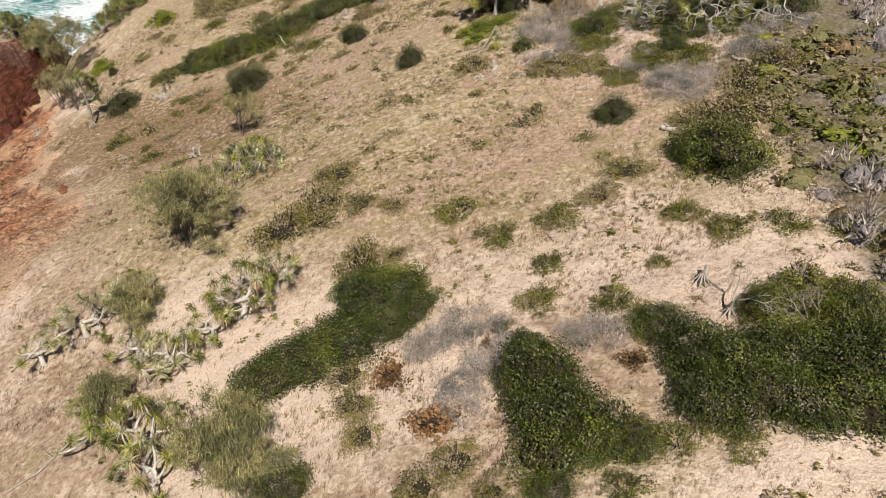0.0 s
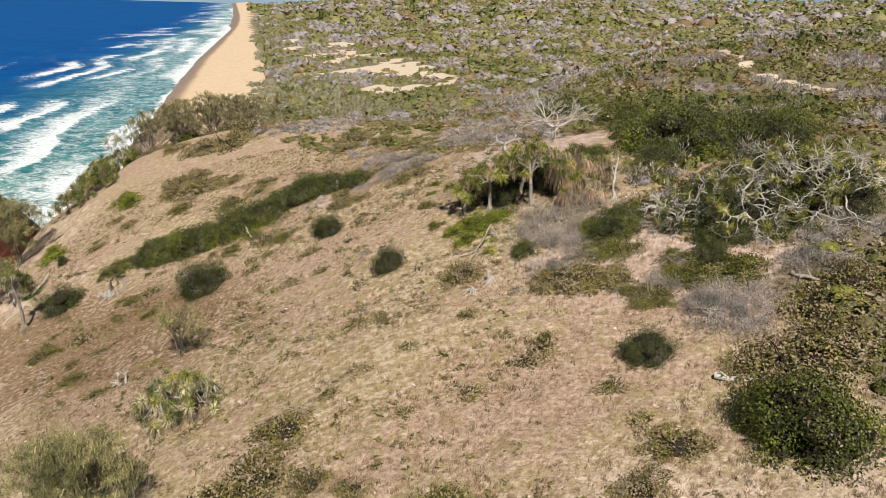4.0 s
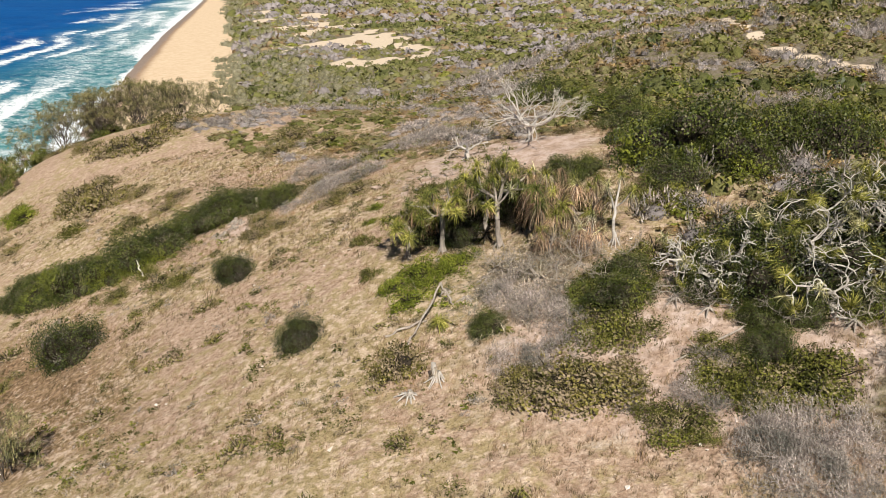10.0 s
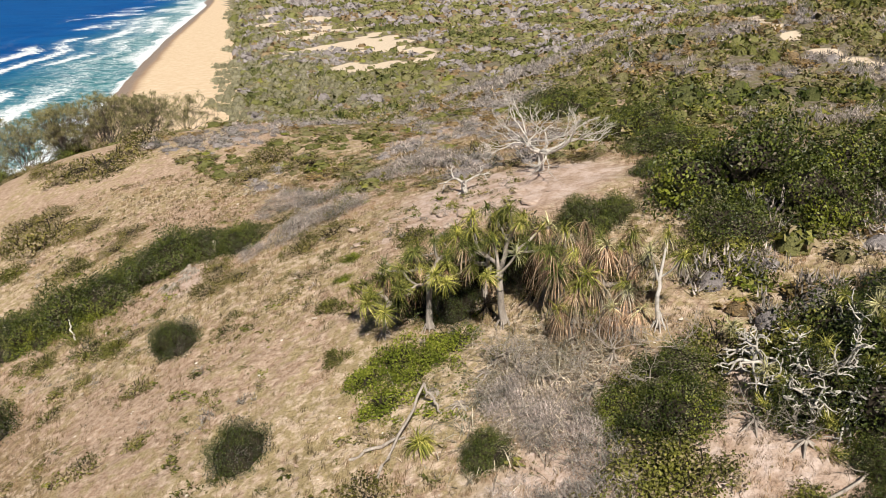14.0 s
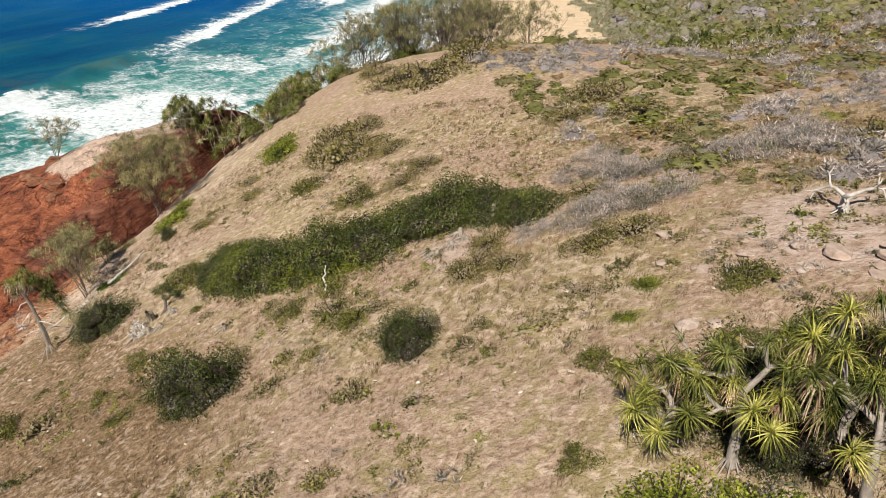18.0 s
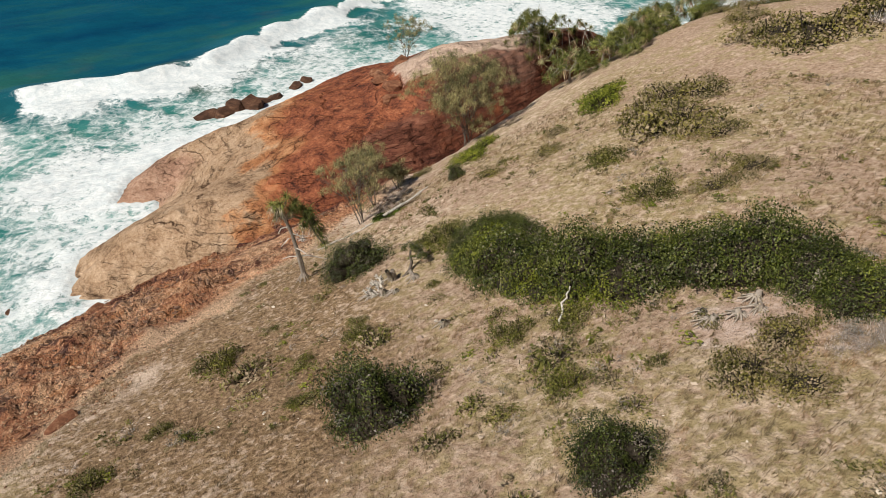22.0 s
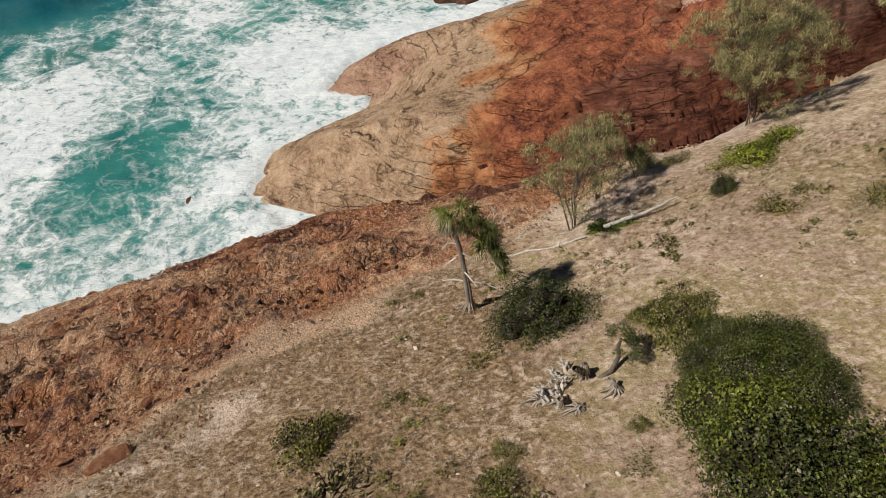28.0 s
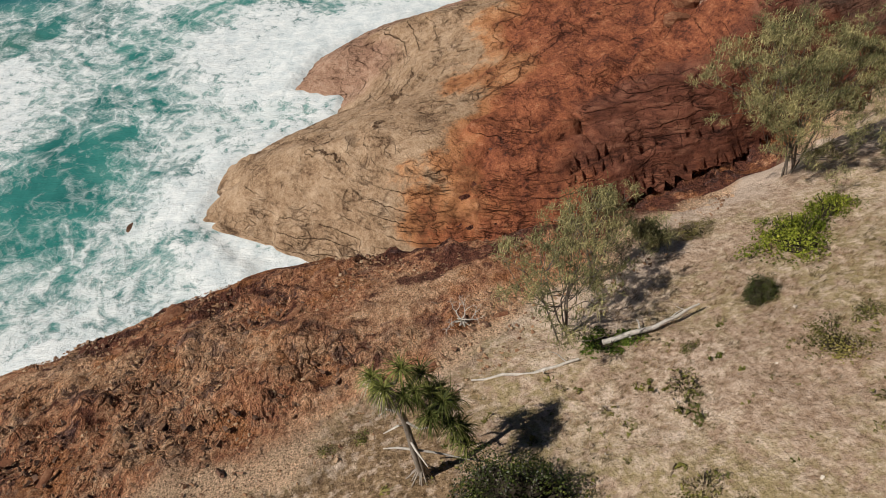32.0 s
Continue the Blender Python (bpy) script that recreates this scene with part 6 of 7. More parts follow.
NEEDLES = []
for v in range(4):
    r = np.random.default_rng(800 + v)
    m = 30
    p = r.normal(size=(m, 3)) * np.array([0.16, 0.16, 0.13])
    w = r.normal(size=(m, 3)) * np.array([0.8, 0.8, 0.6]) + np.array([0, 0, 0.45])
    w /= np.linalg.norm(w, axis=1, keepdims=True)
    NEEDLES.append(strips(p, w, r.uniform(0.22, 0.50, m), np.full(m, 0.017), r.uniform(1.0, 3.2, m), 2))


def casuarina(x, y, height, spread, seed, label, dense=1.0, lean=(0, 0), stems_n=1, low=0.25, tufts=2):
    """A she-oak: thin stems, rising limbs and hanging tassels of needles, open enough to see through."""
    r = np.random.default_rng(seed)
    wood, ends = [], []
    for s in range(stems_n):
        tip = (lean[0] + r.normal() * 0.22 * (stems_n > 1), lean[1] + r.normal() * 0.22 * (stems_n > 1), 1)
        path, rad, w = limb((r.normal() * 0.2 * (stems_n > 1), r.normal() * 0.2 * (stems_n > 1), -0.1), tip, height * 0.85, (0.05 + 0.010 * height) / stems_n ** 0.4, 0.02, r, 0.10, 0.02, 7)
        wood.append(tube(path, rad, 6))
        n = int((6 + height * 1.7) / stems_n ** 0.5)
        for k in range(n):
            t = low + (0.99 - low) * (k + r.uniform()) / n
            p = np.array([np.interp(t, np.linspace(0, 1, len(path)), path[:, c]) for c in range(3)])
            a = k * 2.4 + r.normal() * 0.5
            long = spread * (0.55 + 0.5 * np.sin(np.pi * min(t + 0.15, 1.0))) * 0.42
            branching(r, p, (np.cos(a), np.sin(a), 0.5 + 0.6 * t), long, 0.028, 1, 0.35, 0.10, wood, ends)
            ends.append((p + np.array([np.cos(a), np.sin(a), 0.8]) * long * 0.7, w))
        ends.append((path[-1], w))
    root = tagged(new("casuarina"), label, "tree", "casuarina trees")
    root.matrix_world = Matrix.Translation((x, y, float(ground_z(x, y))))
    part("trunk", mesh_np("casuarina_trunk", *weld(wood), True), M_CASBARK, root)
    leaves = []
    for p, w in ends:
        if r.uniform() < dense:
            for _ in range(tufts):
                v, f = NEEDLES[int(r.integers(4))]
                a = r.uniform(0, 6.28)
                rot = np.array([[np.cos(a), -np.sin(a), 0], [np.sin(a), np.cos(a), 0], [0, 0, 1]])
                leaves.append((v @ rot.T * r.uniform(0.6, 1.35) + p + r.normal(size=3) * 0.10 * (1 + tufts / 2), f))
    part("foliage", mesh_np("casuarina_foliage", *weld(leaves)), M_NEEDLE, root, "wispy grey-green drooping needles")
    return root


WISPY = "wispy grey-green casuarina with drooping needles"
casuarina(-21.8, 32.4, 4.4, 6.4, 811, WISPY, 1.0, (0, 0), 7, 0.1, 5)
casuarina(-25.6, 53.8, 4.4, 3.0, 812, "sparse grey casuarina sapling on dry grass", 0.55, (-0.05, 0), 4)
casuarina(-22.4, 23.6, 3.4, 2.6, 813, WISPY, 1.0, (0, 0), 3, 0.1, 5)
casuarina(-8.8, 9.2, 3.2, 5.0, 814, WISPY, 1.0, (0, 0), 6, 0.1, 4)
casuarina(-19.6, 15.6, 2.6, 2.6, 819, WISPY, 0.8, (0, 0), 3)
casuarina(-74.2, 98.6, 8.4, 9.0, 815, "tall casuarina at the head of the rock gully", 1.0, (-0.12, 0.02), 8, 0.15, 4)
casuarina(-62.2, 81.2, 5.8, 5.4, 816, "thin sparse casuarina leaning over the red slope", 0.6, (-0.22, -0.12), 5)
casuarina(-66.6, 84.0, 5.4, 4.6, 817, "thin sparse casuarina leaning over the red slope", 0.6, (-0.2, -0.05), 4)
casuarina(-68.6, 87.4, 2.8, 1.8, 818, "small casuarina sapling above the gully", 0.8, (0, 0), 2)
for k, (x, y, h) in enumerate([(-66, 136, 6.6), (-62, 140.5, 7.6), (-70, 132.5, 6.0), (-57.5, 144, 7.0), (-64, 146, 7.4), (-73, 138, 6.5), (-52, 148, 6.0), (-77, 134, 5.5), (-68, 141, 7.6), (-60, 149, 6.8), (-64.5, 133.5, 5.4), (-59.5, 137.5, 5.6), (-55, 141.5, 5.2), (-71, 145, 6.4)]):
    casuarina(x, y, h, 8.0, 830 + k, "casuarina of the clifftop clump above the beach", 1.0, (0, 0), 7, 0.04)
casuarina(-120, 113, 5.4, 7.0, 850, "sparse wind-shaped tree on the red headland", 0.8, (0.12, 0), 4)


for k, (x, y, s) in enumerate([(-67, 131.5, 2.2), (-63.5, 134, 2.4), (-60, 137, 2.2), (-56.5, 140, 2.4), (-53, 143.5, 2.2), (-50, 147, 2.0), (-70, 129.5, 2.0), (-73, 131, 2.0)]):
    shrub("dark" if k % 2 else "olive", x, y, s, np.random.default_rng(790 + k))


# ---- stumps, logs and stones ----
def log(name, pts, radii, mat, label, stubs=3, seed=0, lift=0.0):
    """A fallen stem that follows the ground, with broken side branches."""
    r = np.random.default_rng(seed)
    x0, y0 = pts[0][:2]
    z0 = float(ground_z(x0, y0))
    path = np.array([(x - x0, y - y0, float(ground_z(x, y)) - z0 + h + lift) for x, y, h in pts])
    fine = np.array([[np.interp(t, np.linspace(0, 1, len(path)), path[:, c]) for c in range(3)] for t in np.linspace(0, 1, 9)])
    fine[1:-1] += r.normal(size=(7, 3)) * 0.05
    rad = np.interp(np.linspace(0, 1, 9), np.linspace(0, 1, len(radii)), radii)
    root = tagged(new(name), label, "log" if "log" in name else "stump")
    root.matrix_world = Matrix.Translation((x0, y0, z0))
    part("stem", mesh_np("stem", *tube(fine, rad, 8), True), mat, root)
    for k in range(stubs):
        i = int(r.integers(2, 8))
        pth, ra, _ = limb(fine[i], r.normal(size=3) + np.array([0, 0, 0.9]), r.uniform(0.4, 1.3), rad[i] * 0.55, rad[i] * 0.2, r, 0.25)
        part("broken_branch", mesh_np("broken_branch", *tube(pth, ra, 5), True), mat, root)
    return root


def ragged_stump(x, y, height, seed, label, mat, fronds=26):
    r = np.random.default_rng(seed)
    root = tagged(new("stump"), label, "stump", "pandanus stumps")
    root.matrix_world = Matrix.Translation((x, y, float(ground_z(x, y)) - 0.05))
    path, rad, _ = limb((0, 0, 0), (r.normal() * 0.3, r.normal() * 0.3, 1), height, 0.2, 0.13, r, 0.12)
    part("stem", mesh_np("stump_stem", *tube(path, rad, 9), True), mat, root)
    roots = []
    for k in range(10):
        a = k * 0.63 + r.uniform(-0.2, 0.2)
        roots.append(tube([[0.1 * np.cos(a), 0.1 * np.sin(a), height * 0.55], [0.32 * np.cos(a), 0.32 * np.sin(a), 0.2], [r.uniform(0.5, 0.9) * np.cos(a), r.uniform(0.5, 0.9) * np.sin(a), -0.1]], [0.05, 0.045, 0.025], 5))
    for b in roots:
        part("root", mesh_np("stump_root", *b, True), mat, root)
    a = r.uniform(0, 6.28, fronds)
    w = np.stack([np.cos(a), np.sin(a), r.uniform(-0.3, 0.5, fronds)], 1)
    w /= np.linalg.norm(w, axis=1, keepdims=True)
    st = np.tile(path[-1] * 0.85, (fronds, 1))
    part("frond_tuft", mesh_np("stump_fronds", *strips(st * r.uniform(0.3, 1.0, (fronds, 1)), w, r.uniform(0.2, 0.6, fronds), np.full(fronds, 0.012), r.uniform(1.6, 3.6, fronds), 4)), M_THATCH, root)
    return root


PALE_S = "pale shaggy pandanus stump with splayed dead fronds"
ragged_stump(-0.3, 53.9, 1.1, 901, PALE_S, M_DEADWOOD, 140)
ragged_stump(-1.6, 53.0, 0.45, 902, "low pale heap of dead fronds on the grass", M_DEADWOOD, 120)
for k, (x, y, h) in enumerate([(-46.2, 76.9, 1.6), (-44.6, 75.5, 0.8), (-45.1, 74.6, 0.5), (-44.5, 77.8, 0.7), (-36.0, 75.6, 0.6), (-21.5, 86.0, 1.3), (-20.6, 86.3, 1.2), (-23.4, 82.2, 0.6), (-24.2, 82.6, 0.5), (-22.4, 84.0, 0.5),
                               (-23.2, 84.6, 0.6), (14.4, 20.2, 1.0), (-22.7, 83.2, 0.5), (-0.8, 62.0, 0.4), (2.4, 61.6, 0.5), (0.6, 60.8, 0.3), (-43.9, 76.0, 0.4), (1.6, 62.6, 0.3), (2.8, 59.6, 0.3)]):
    ragged_stump(x, y, h, 910 + k, "grey weathered pandanus stump with splayed roots", M_GREYWOOD, 60 + (k % 3) * 25)
LOGW = "bleached fallen log lying on the slope"
log("fallen_log", [(-60.9, 82.6, 0.12), (-60.8, 85.0, 0.3), (-61.5, 87.4, 0.5)], [0.15, 0.12, 0.05], M_DEADWOOD, LOGW, 5, 1)
log("fallen_log", [(-60.6, 76.1, 0.1), (-59.9, 79.0, 0.12), (-60.0, 81.2, 0.25)], [0.05, 0.10, 0.06], M_DEADWOOD, LOGW, 3, 2)
log("fallen_log", [(13.6, 39.6, 0.2), (14.6, 39.1, 0.12), (15.7, 39.0, 0.1)], [0.2, 0.13, 0.07], M_DEADWOOD, LOGW, 4, 3)
log("leaning_log", [(-2.5, 57.4, 0.05), (-1.9, 59.2, 0.5), (-1.1, 61.0, 1.4)], [0.06, 0.065, 0.06], M_GREYWOOD, "grey pole leaning on another below the pandanus", 0, 4)
log("leaning_log", [(-0.3, 60.6, 0.05), (-0.7, 60.8, 0.75), (-1.1, 61.0, 1.4)], [0.06, 0.065, 0.06], M_GREYWOOD, "grey pole leaning on another below the pandanus", 0, 5)
log("fallen_log", [(-4.0, 58.8, 0.1), (-2.7, 59.2, 0.15), (-1.7, 59.5, 0.1)], [0.07, 0.08, 0.05], M_GREYWOOD, "grey fallen pole on dry litter", 1, 6)
log("fallen_log", [(11.0, 52.6, 0.1), (13.2, 53.6, 0.15), (15.0, 54.8, 0.2)], [0.05, 0.06, 0.04], M_GREYWOOD, LOGW, 3, 7)
log("fallen_log", [(19.6, 49.4, 0.1), (20.6, 48.2, 0.2), (22.0, 47.0, 0.2)], [0.13, 0.12, 0.08], M_GREYWOOD, LOGW, 3, 8)
log("fallen_log", [(-29.4, 78.6, 0.3), (-30.2, 79.4, 0.8), (-30.8, 80.2, 1.3)], [0.07, 0.06, 0.04], M_DEADWOOD, "thin bleached pole leaning in the shrub edge", 0, 9)
log("fallen_log", [(-24.6, 11.4, 0.1), (-22.8, 12.4, 0.2), (-21.6, 14.2, 0.25)], [0.05, 0.07, 0.05], M_GREYWOOD, LOGW, 3, 10)
# a crooked little tree with a flat-topped crown
bon = tagged(new("small_tree"), "crooked little tree with a dense dark green crown", "tree")
bon.matrix_world = Matrix.Translation((-45.8, 77.5, float(ground_z(-45.8, 77.5)) - 0.1))
part("trunk", mesh_np("crooked_trunk", *tube([[0, 0, 0], [-0.1, 0.55, 0.35], [-0.6, 1.0, 0.65], [-0.95, 1.05, 1.0], [-1.0, 1.15, 1.4]], [0.13, 0.12, 0.11, 0.09, 0.06], 8), True), M_CASBARK, bon)
r = np.random.default_rng(333)
p_, n_ = dome(r, 3000, 0.6, 5, 0.3, (0.6, 1.0))
crown_me = mesh_np("small_crown", *leaf_quads(p_, n_, 0.04, r, 0.45, 0.5))
cr = part("crown", crown_me, LEAF["bush"], bon, "dense dark green flat crown")
cr.matrix_basis = Matrix.Translation((-1.0, 1.15, 1.15)) @ Matrix.Scale(1.1, 4)
# a ground rosette of green straps
yucca = tagged(new("young_pandanus"), "young green pandanus rosette growing from the ground", "plant")
yucca.matrix_world = upright(-0.9, 58.6, 0.5)
part("leaf_rosette", ROSETTES[0], None, yucca).matrix_basis = Matrix.Translation((0, 0, 0.25)) @ Matrix.Scale(1.1, 4)
part("leaf_rosette", ROSETTES[2], None, yucca).matrix_basis = Matrix.Translation((0.2, 0.1, 0.3)) @ Matrix.Scale(0.8, 4)


def boulder_mesh(name, seed, flat=0.7, points=26):
    """An angular block: the hull of random points."""
    r = np.random.default_rng(seed)
    u = r.normal(size=(points, 3))
    u /= np.abs(u).max(1, keepdims=True) ** 0.6 * np.linalg.norm(u, axis=1, keepdims=True) ** 0.4
    bm = bmesh.new()
    for q in u * np.array([0.9, 0.9, flat]) * r.uniform(0.8, 1.05, (points, 1)):
        bm.verts.new(q)
    hull = bmesh.ops.convex_hull(bm, input=bm.verts)
    bmesh.ops.delete(bm, geom=[g for g in hull["geom_interior"] if isinstance(g, bmesh.types.BMVert)], context="VERTS")
    bmesh.ops.bevel(bm, geom=list(bm.edges), offset=0.03, segments=1, affect="EDGES", clamp_overlap=True)
    me = bpy.data.meshes.new(name)
    bm.to_mesh(me)
    bm.free()
    return me


def stone_material(name, stops, bed=1.5):
    n = Nodes(name)
    a, b = n.noise(bed, 6, 0.7, stretch=(1, 1, 2.2)), n.noise(7.0, 4, 0.7)
    col = n.ramp(a, *stops)
    n.bump(a, 0.8, 0.15)
    n.bump(b, 0.5, 0.04)
    return n.done(col, 0.88, 0.2)


M_REDSTONE = stone_material("red_stone", ((0.3, (0.07, 0.03, 0.02)), (0.5, (0.20, 0.085, 0.045)), (0.72, (0.36, 0.20, 0.12))))
M_PALESTONE = stone_material("pale_stone", ((0.3, (0.30, 0.21, 0.16)), (0.55, (0.48, 0.37, 0.30)), (0.75, (0.62, 0.53, 0.46))))
M_WETSTONE = stone_material("wet_brown_stone", ((0.3, (0.030, 0.016, 0.011)), (0.55, (0.10, 0.05, 0.03)), (0.75, (0.21, 0.115, 0.07))), 0.6)
BOULDERS = [boulder_mesh("boulder", 950 + k, 0.55 + 0.1 * k) for k in range(4)]


def boulder(x, y, size, mat, label, k, stretch=(1, 1, 1), turn=0.0, z=None):
    me = BOULDERS[k % 4].copy()
    me.materials.append(mat)
    ob = tagged(new("boulder", me), label, "rock")
    zz = float(ground_z(x, y)) if z is None else z
    ob.matrix_world = Matrix.Translation((x, y, zz + size * 0.15 * stretch[2])) @ Matrix.Rotation(turn, 4, "Z") @ Matrix.Diagonal((size * stretch[0], size * stretch[1], size * stretch[2], 1))
    return ob


for k, (x, y, size, long, high) in enumerate([(-149.5, 84.5, 2.2, 1.5, 0.7), (-148, 87.5, 2.0, 1.4, 0.9), (-150, 90.5, 2.3, 1.3, 1.0), (-149, 93.5, 2.5, 1.1, 1.1), (-150.5, 96.0, 1.8, 1.2, 0.9), (-151.5, 98.8, 1.6, 1.3, 0.8), (-156, 104.5, 1.5, 1.8, 0.6), (-158, 107.5, 1.3, 1.6, 0.6)]):
    boulder(x, y, size, M_WETSTONE, "wet brown boulder awash in the surf", k, (1.0, long, high), 0.7 * k, 0.1)
boulder(-100, 49.0, 2.2, M_WETSTONE, "dark rock just under the foam", 1, (1.2, 1.4, 0.3), 0.4, -0.45)
boulder(-104, 51.0, 1.6, M_WETSTONE, "dark rock just under the foam", 2, (1.2, 1.4, 0.3), 0.9, -0.4)
for k, (x, y, s) in enumerate([(-114.4, 105.6, 1.5), (-116.5, 106.6, 1.2), (-107.5, 105.0, 1.6), (-105.5, 103.5, 1.1), (-119, 112, 1.6), (-121, 108, 1.2)]):
    boulder(x, y, s, M_REDSTONE, "rust-red boulder on the headland top", k, (1, 1.3, 0.8), k)
for k, (x, y, s) in enumerate([(-6.4, 79.0, 0.75), (-5.3, 79.4, 0.6), (-5.6, 74.5, 0.9), (-4.6, 74.7, 0.6), (-3.0, 81.4, 0.9), (-1.4, 80.6, 1.1), (0.6, 80.4, 0.9), (-13.0, 36.6, 0.45), (-14.6, 33.8, 0.42), (7.9, 25.9, 0.6), (8.6, 26.8, 0.7), (10.2, 27.0, 0.5),
                               (6.2, 26.4, 0.5), (-16.0, 43.2, 0.4), (-16.8, 43.6, 0.35), (11.8, 9.4, 0.5), (19.2, 8.8, 0.6), (20.6, 8.0, 0.5), (-31.5, 68.2, 0.3), (-36.0, 74.0, 0.35)]):
    boulder(x, y, s * 0.6, M_PALESTONE, "pale weathered stone in the dry grass", k, (1, 1.2, 0.7), k * 1.3)


r = np.random.default_rng(43)
for k in range(22):
    a, d = r.uniform(0, 6.28), r.uniform(0.35, 1.0)
    boulder(-2.5 + 7.5 * d * math.cos(a), 81.5 + 4.5 * d * math.sin(a), r.uniform(0.2, 0.45), M_PALESTONE, "pinkish weathered rock ledge on the bare patch", k, (1.6, 1.0, 0.35), a)
r = np.random.default_rng(44)
done = 0
while done < 60:
    x, y = r.uniform(-84, -46), r.uniform(28, 92)
    if along(np.array([x]), np.array([y]), BARE)[0][0] > -2.5 or along(np.array([x]), np.array([y]), CLIFF_FOOT)[0][0] < 3.2:
        continue
    s = 0.2 + 0.4 * r.uniform() ** 2.2
    boulder(x, y, s, M_REDSTONE, "angular rock ledge broken out of the red slope", done, (1, 1.2 + 1.5 * r.uniform(), 0.45 + 0.3 * r.uniform()), 0.5 + r.normal() * 0.35)
    done += 1


# ---- what nobody could count: grass, stones, far scrub ----
def scatter(n, x0, x1, y0, y1, r):
    return r.uniform(x0, x1, n), r.uniform(y0, y1, n)


r = np.random.default_rng(21)
tx, ty = scatter(70000, -66, 26, 4, 112, r)
db, _ = along(tx, ty, BARE)
clumpy = fbm(tx * 0.09, ty * 0.09, 4, 21)
keep = (db > -0.8) & (r.uniform(size=len(tx)) < np.clip(0.95 - 1.3 * np.maximum(clumpy, 0), 0.1, 1)) & ~((np.hypot((tx - 1) / 9, (ty - 83.5) / 6) < 1))
tx, ty = tx[keep], ty[keep]
tz = ground_z(tx, ty)
blades = 8
bx, by, bz = (np.repeat(a, blades) for a in (tx, ty, tz))
m = len(bx)
bx, by = bx + r.normal(size=m) * 0.085, by + r.normal(size=m) * 0.085
a, lean = r.uniform(0, 6.28, m), r.uniform(0.1, 0.75, m)
h = r.uniform(0.12, 0.30, m)
tip = np.stack([bx + np.cos(a) * lean * h + 0.05, by + np.sin(a) * lean * h + 0.05, bz + h + 0.02], 1)
sx_, sy_ = -np.sin(a) * 0.013, np.cos(a) * 0.013
v = np.stack([np.stack([bx - sx_, by - sy_, bz - 0.06], 1), np.stack([bx + sx_, by + sy_, bz - 0.06], 1), tip], 1).reshape(-1, 3)
grass = part("dry_grass", mesh_np("dry_grass", v, np.arange(3 * m).reshape(-1, 3)), M_STRAW, None)
tagged(grass, "short straw-coloured dry grass tufts over the hillside", "grass", kind="stuff")


def stones(name, x, y, size, mat, label, r, flat=0.6):
    """Many small angular stones as one mesh: skewed five-cornered chips."""
    n = len(x)
    c = np.array([[-1, -1, -0.6], [1, -0.8, -0.6], [0.9, 1, -0.6], [-0.9, 0.9, -0.6], [0.1, 0.0, 1.0]]) * np.array([1, 1, flat])
    v = c[None] * r.uniform(0.4, 1.1, (n, 5, 3)) * size[:, None, None]
    v[:, 4, :2] += r.normal(size=(n, 2)) * 0.5 * size[:, None]
    a = r.uniform(0, 6.28, n)
    ca, sa = np.cos(a)[:, None], np.sin(a)[:, None]
    v = np.stack([v[..., 0] * ca * 1.4 - v[..., 1] * sa, v[..., 0] * sa * 1.4 + v[..., 1] * ca, v[..., 2]], -1)
    v += np.stack([x, y, ground_z(x, y) + size * flat * 0.25 + 0.06], 1)[:, None]
    q = np.array([[0, 1, 4], [1, 2, 4], [2, 3, 4], [3, 0, 4]])
    f = (np.arange(n) * 5)[:, None, None] + q[None]
    ob = part(name, mesh_np(name, v.reshape(-1, 3), f.reshape(-1, 3)), mat, None)
    return tagged(ob, label, "stones", kind="stuff")


n = Nodes("red_rubble")
M_RUBBLE = n.done(n.mix(0.35, n.ramp(n.island(), (0.0, (0.08, 0.04, 0.03)), (0.3, (0.22, 0.11, 0.06)), (0.7, (0.42, 0.25, 0.14)), (1.0, (0.60, 0.44, 0.29))), n.ramp(n.noise(3.0, 5, 0.7), (0.3, (0.08, 0.04, 0.03)), (0.7, (0.42, 0.25, 0.15)))), 0.92, 0.15)
n = Nodes("pale_pebbles")
M_PEBBLE = n.done(n.ramp(n.island(), (0.0, (0.30, 0.21, 0.15)), (0.6, (0.52, 0.42, 0.33)), (1.0, (0.72, 0.65, 0.56))), 0.9, 0.15)
qx, qy = scatter(80000, -90, -35, 8, 96, r)
db, _ = along(qx, qy, BARE)
dh, _ = along(qx, qy, CLIFF_FOOT)
keep = (db < -0.3) & (dh > 0.6) & (r.uniform(size=len(qx)) < 0.35 + 0.8 * np.clip(fbm(qx * 0.2, qy * 0.2, 3, 9) + 0.2, 0, 1))
qx, qy = qx[keep], qy[keep]
stones("rubble", qx, qy, 0.03 + 0.10 * r.uniform(size=len(qx)) ** 5, M_RUBBLE, "loose red-brown rubble on the bare slope", r)


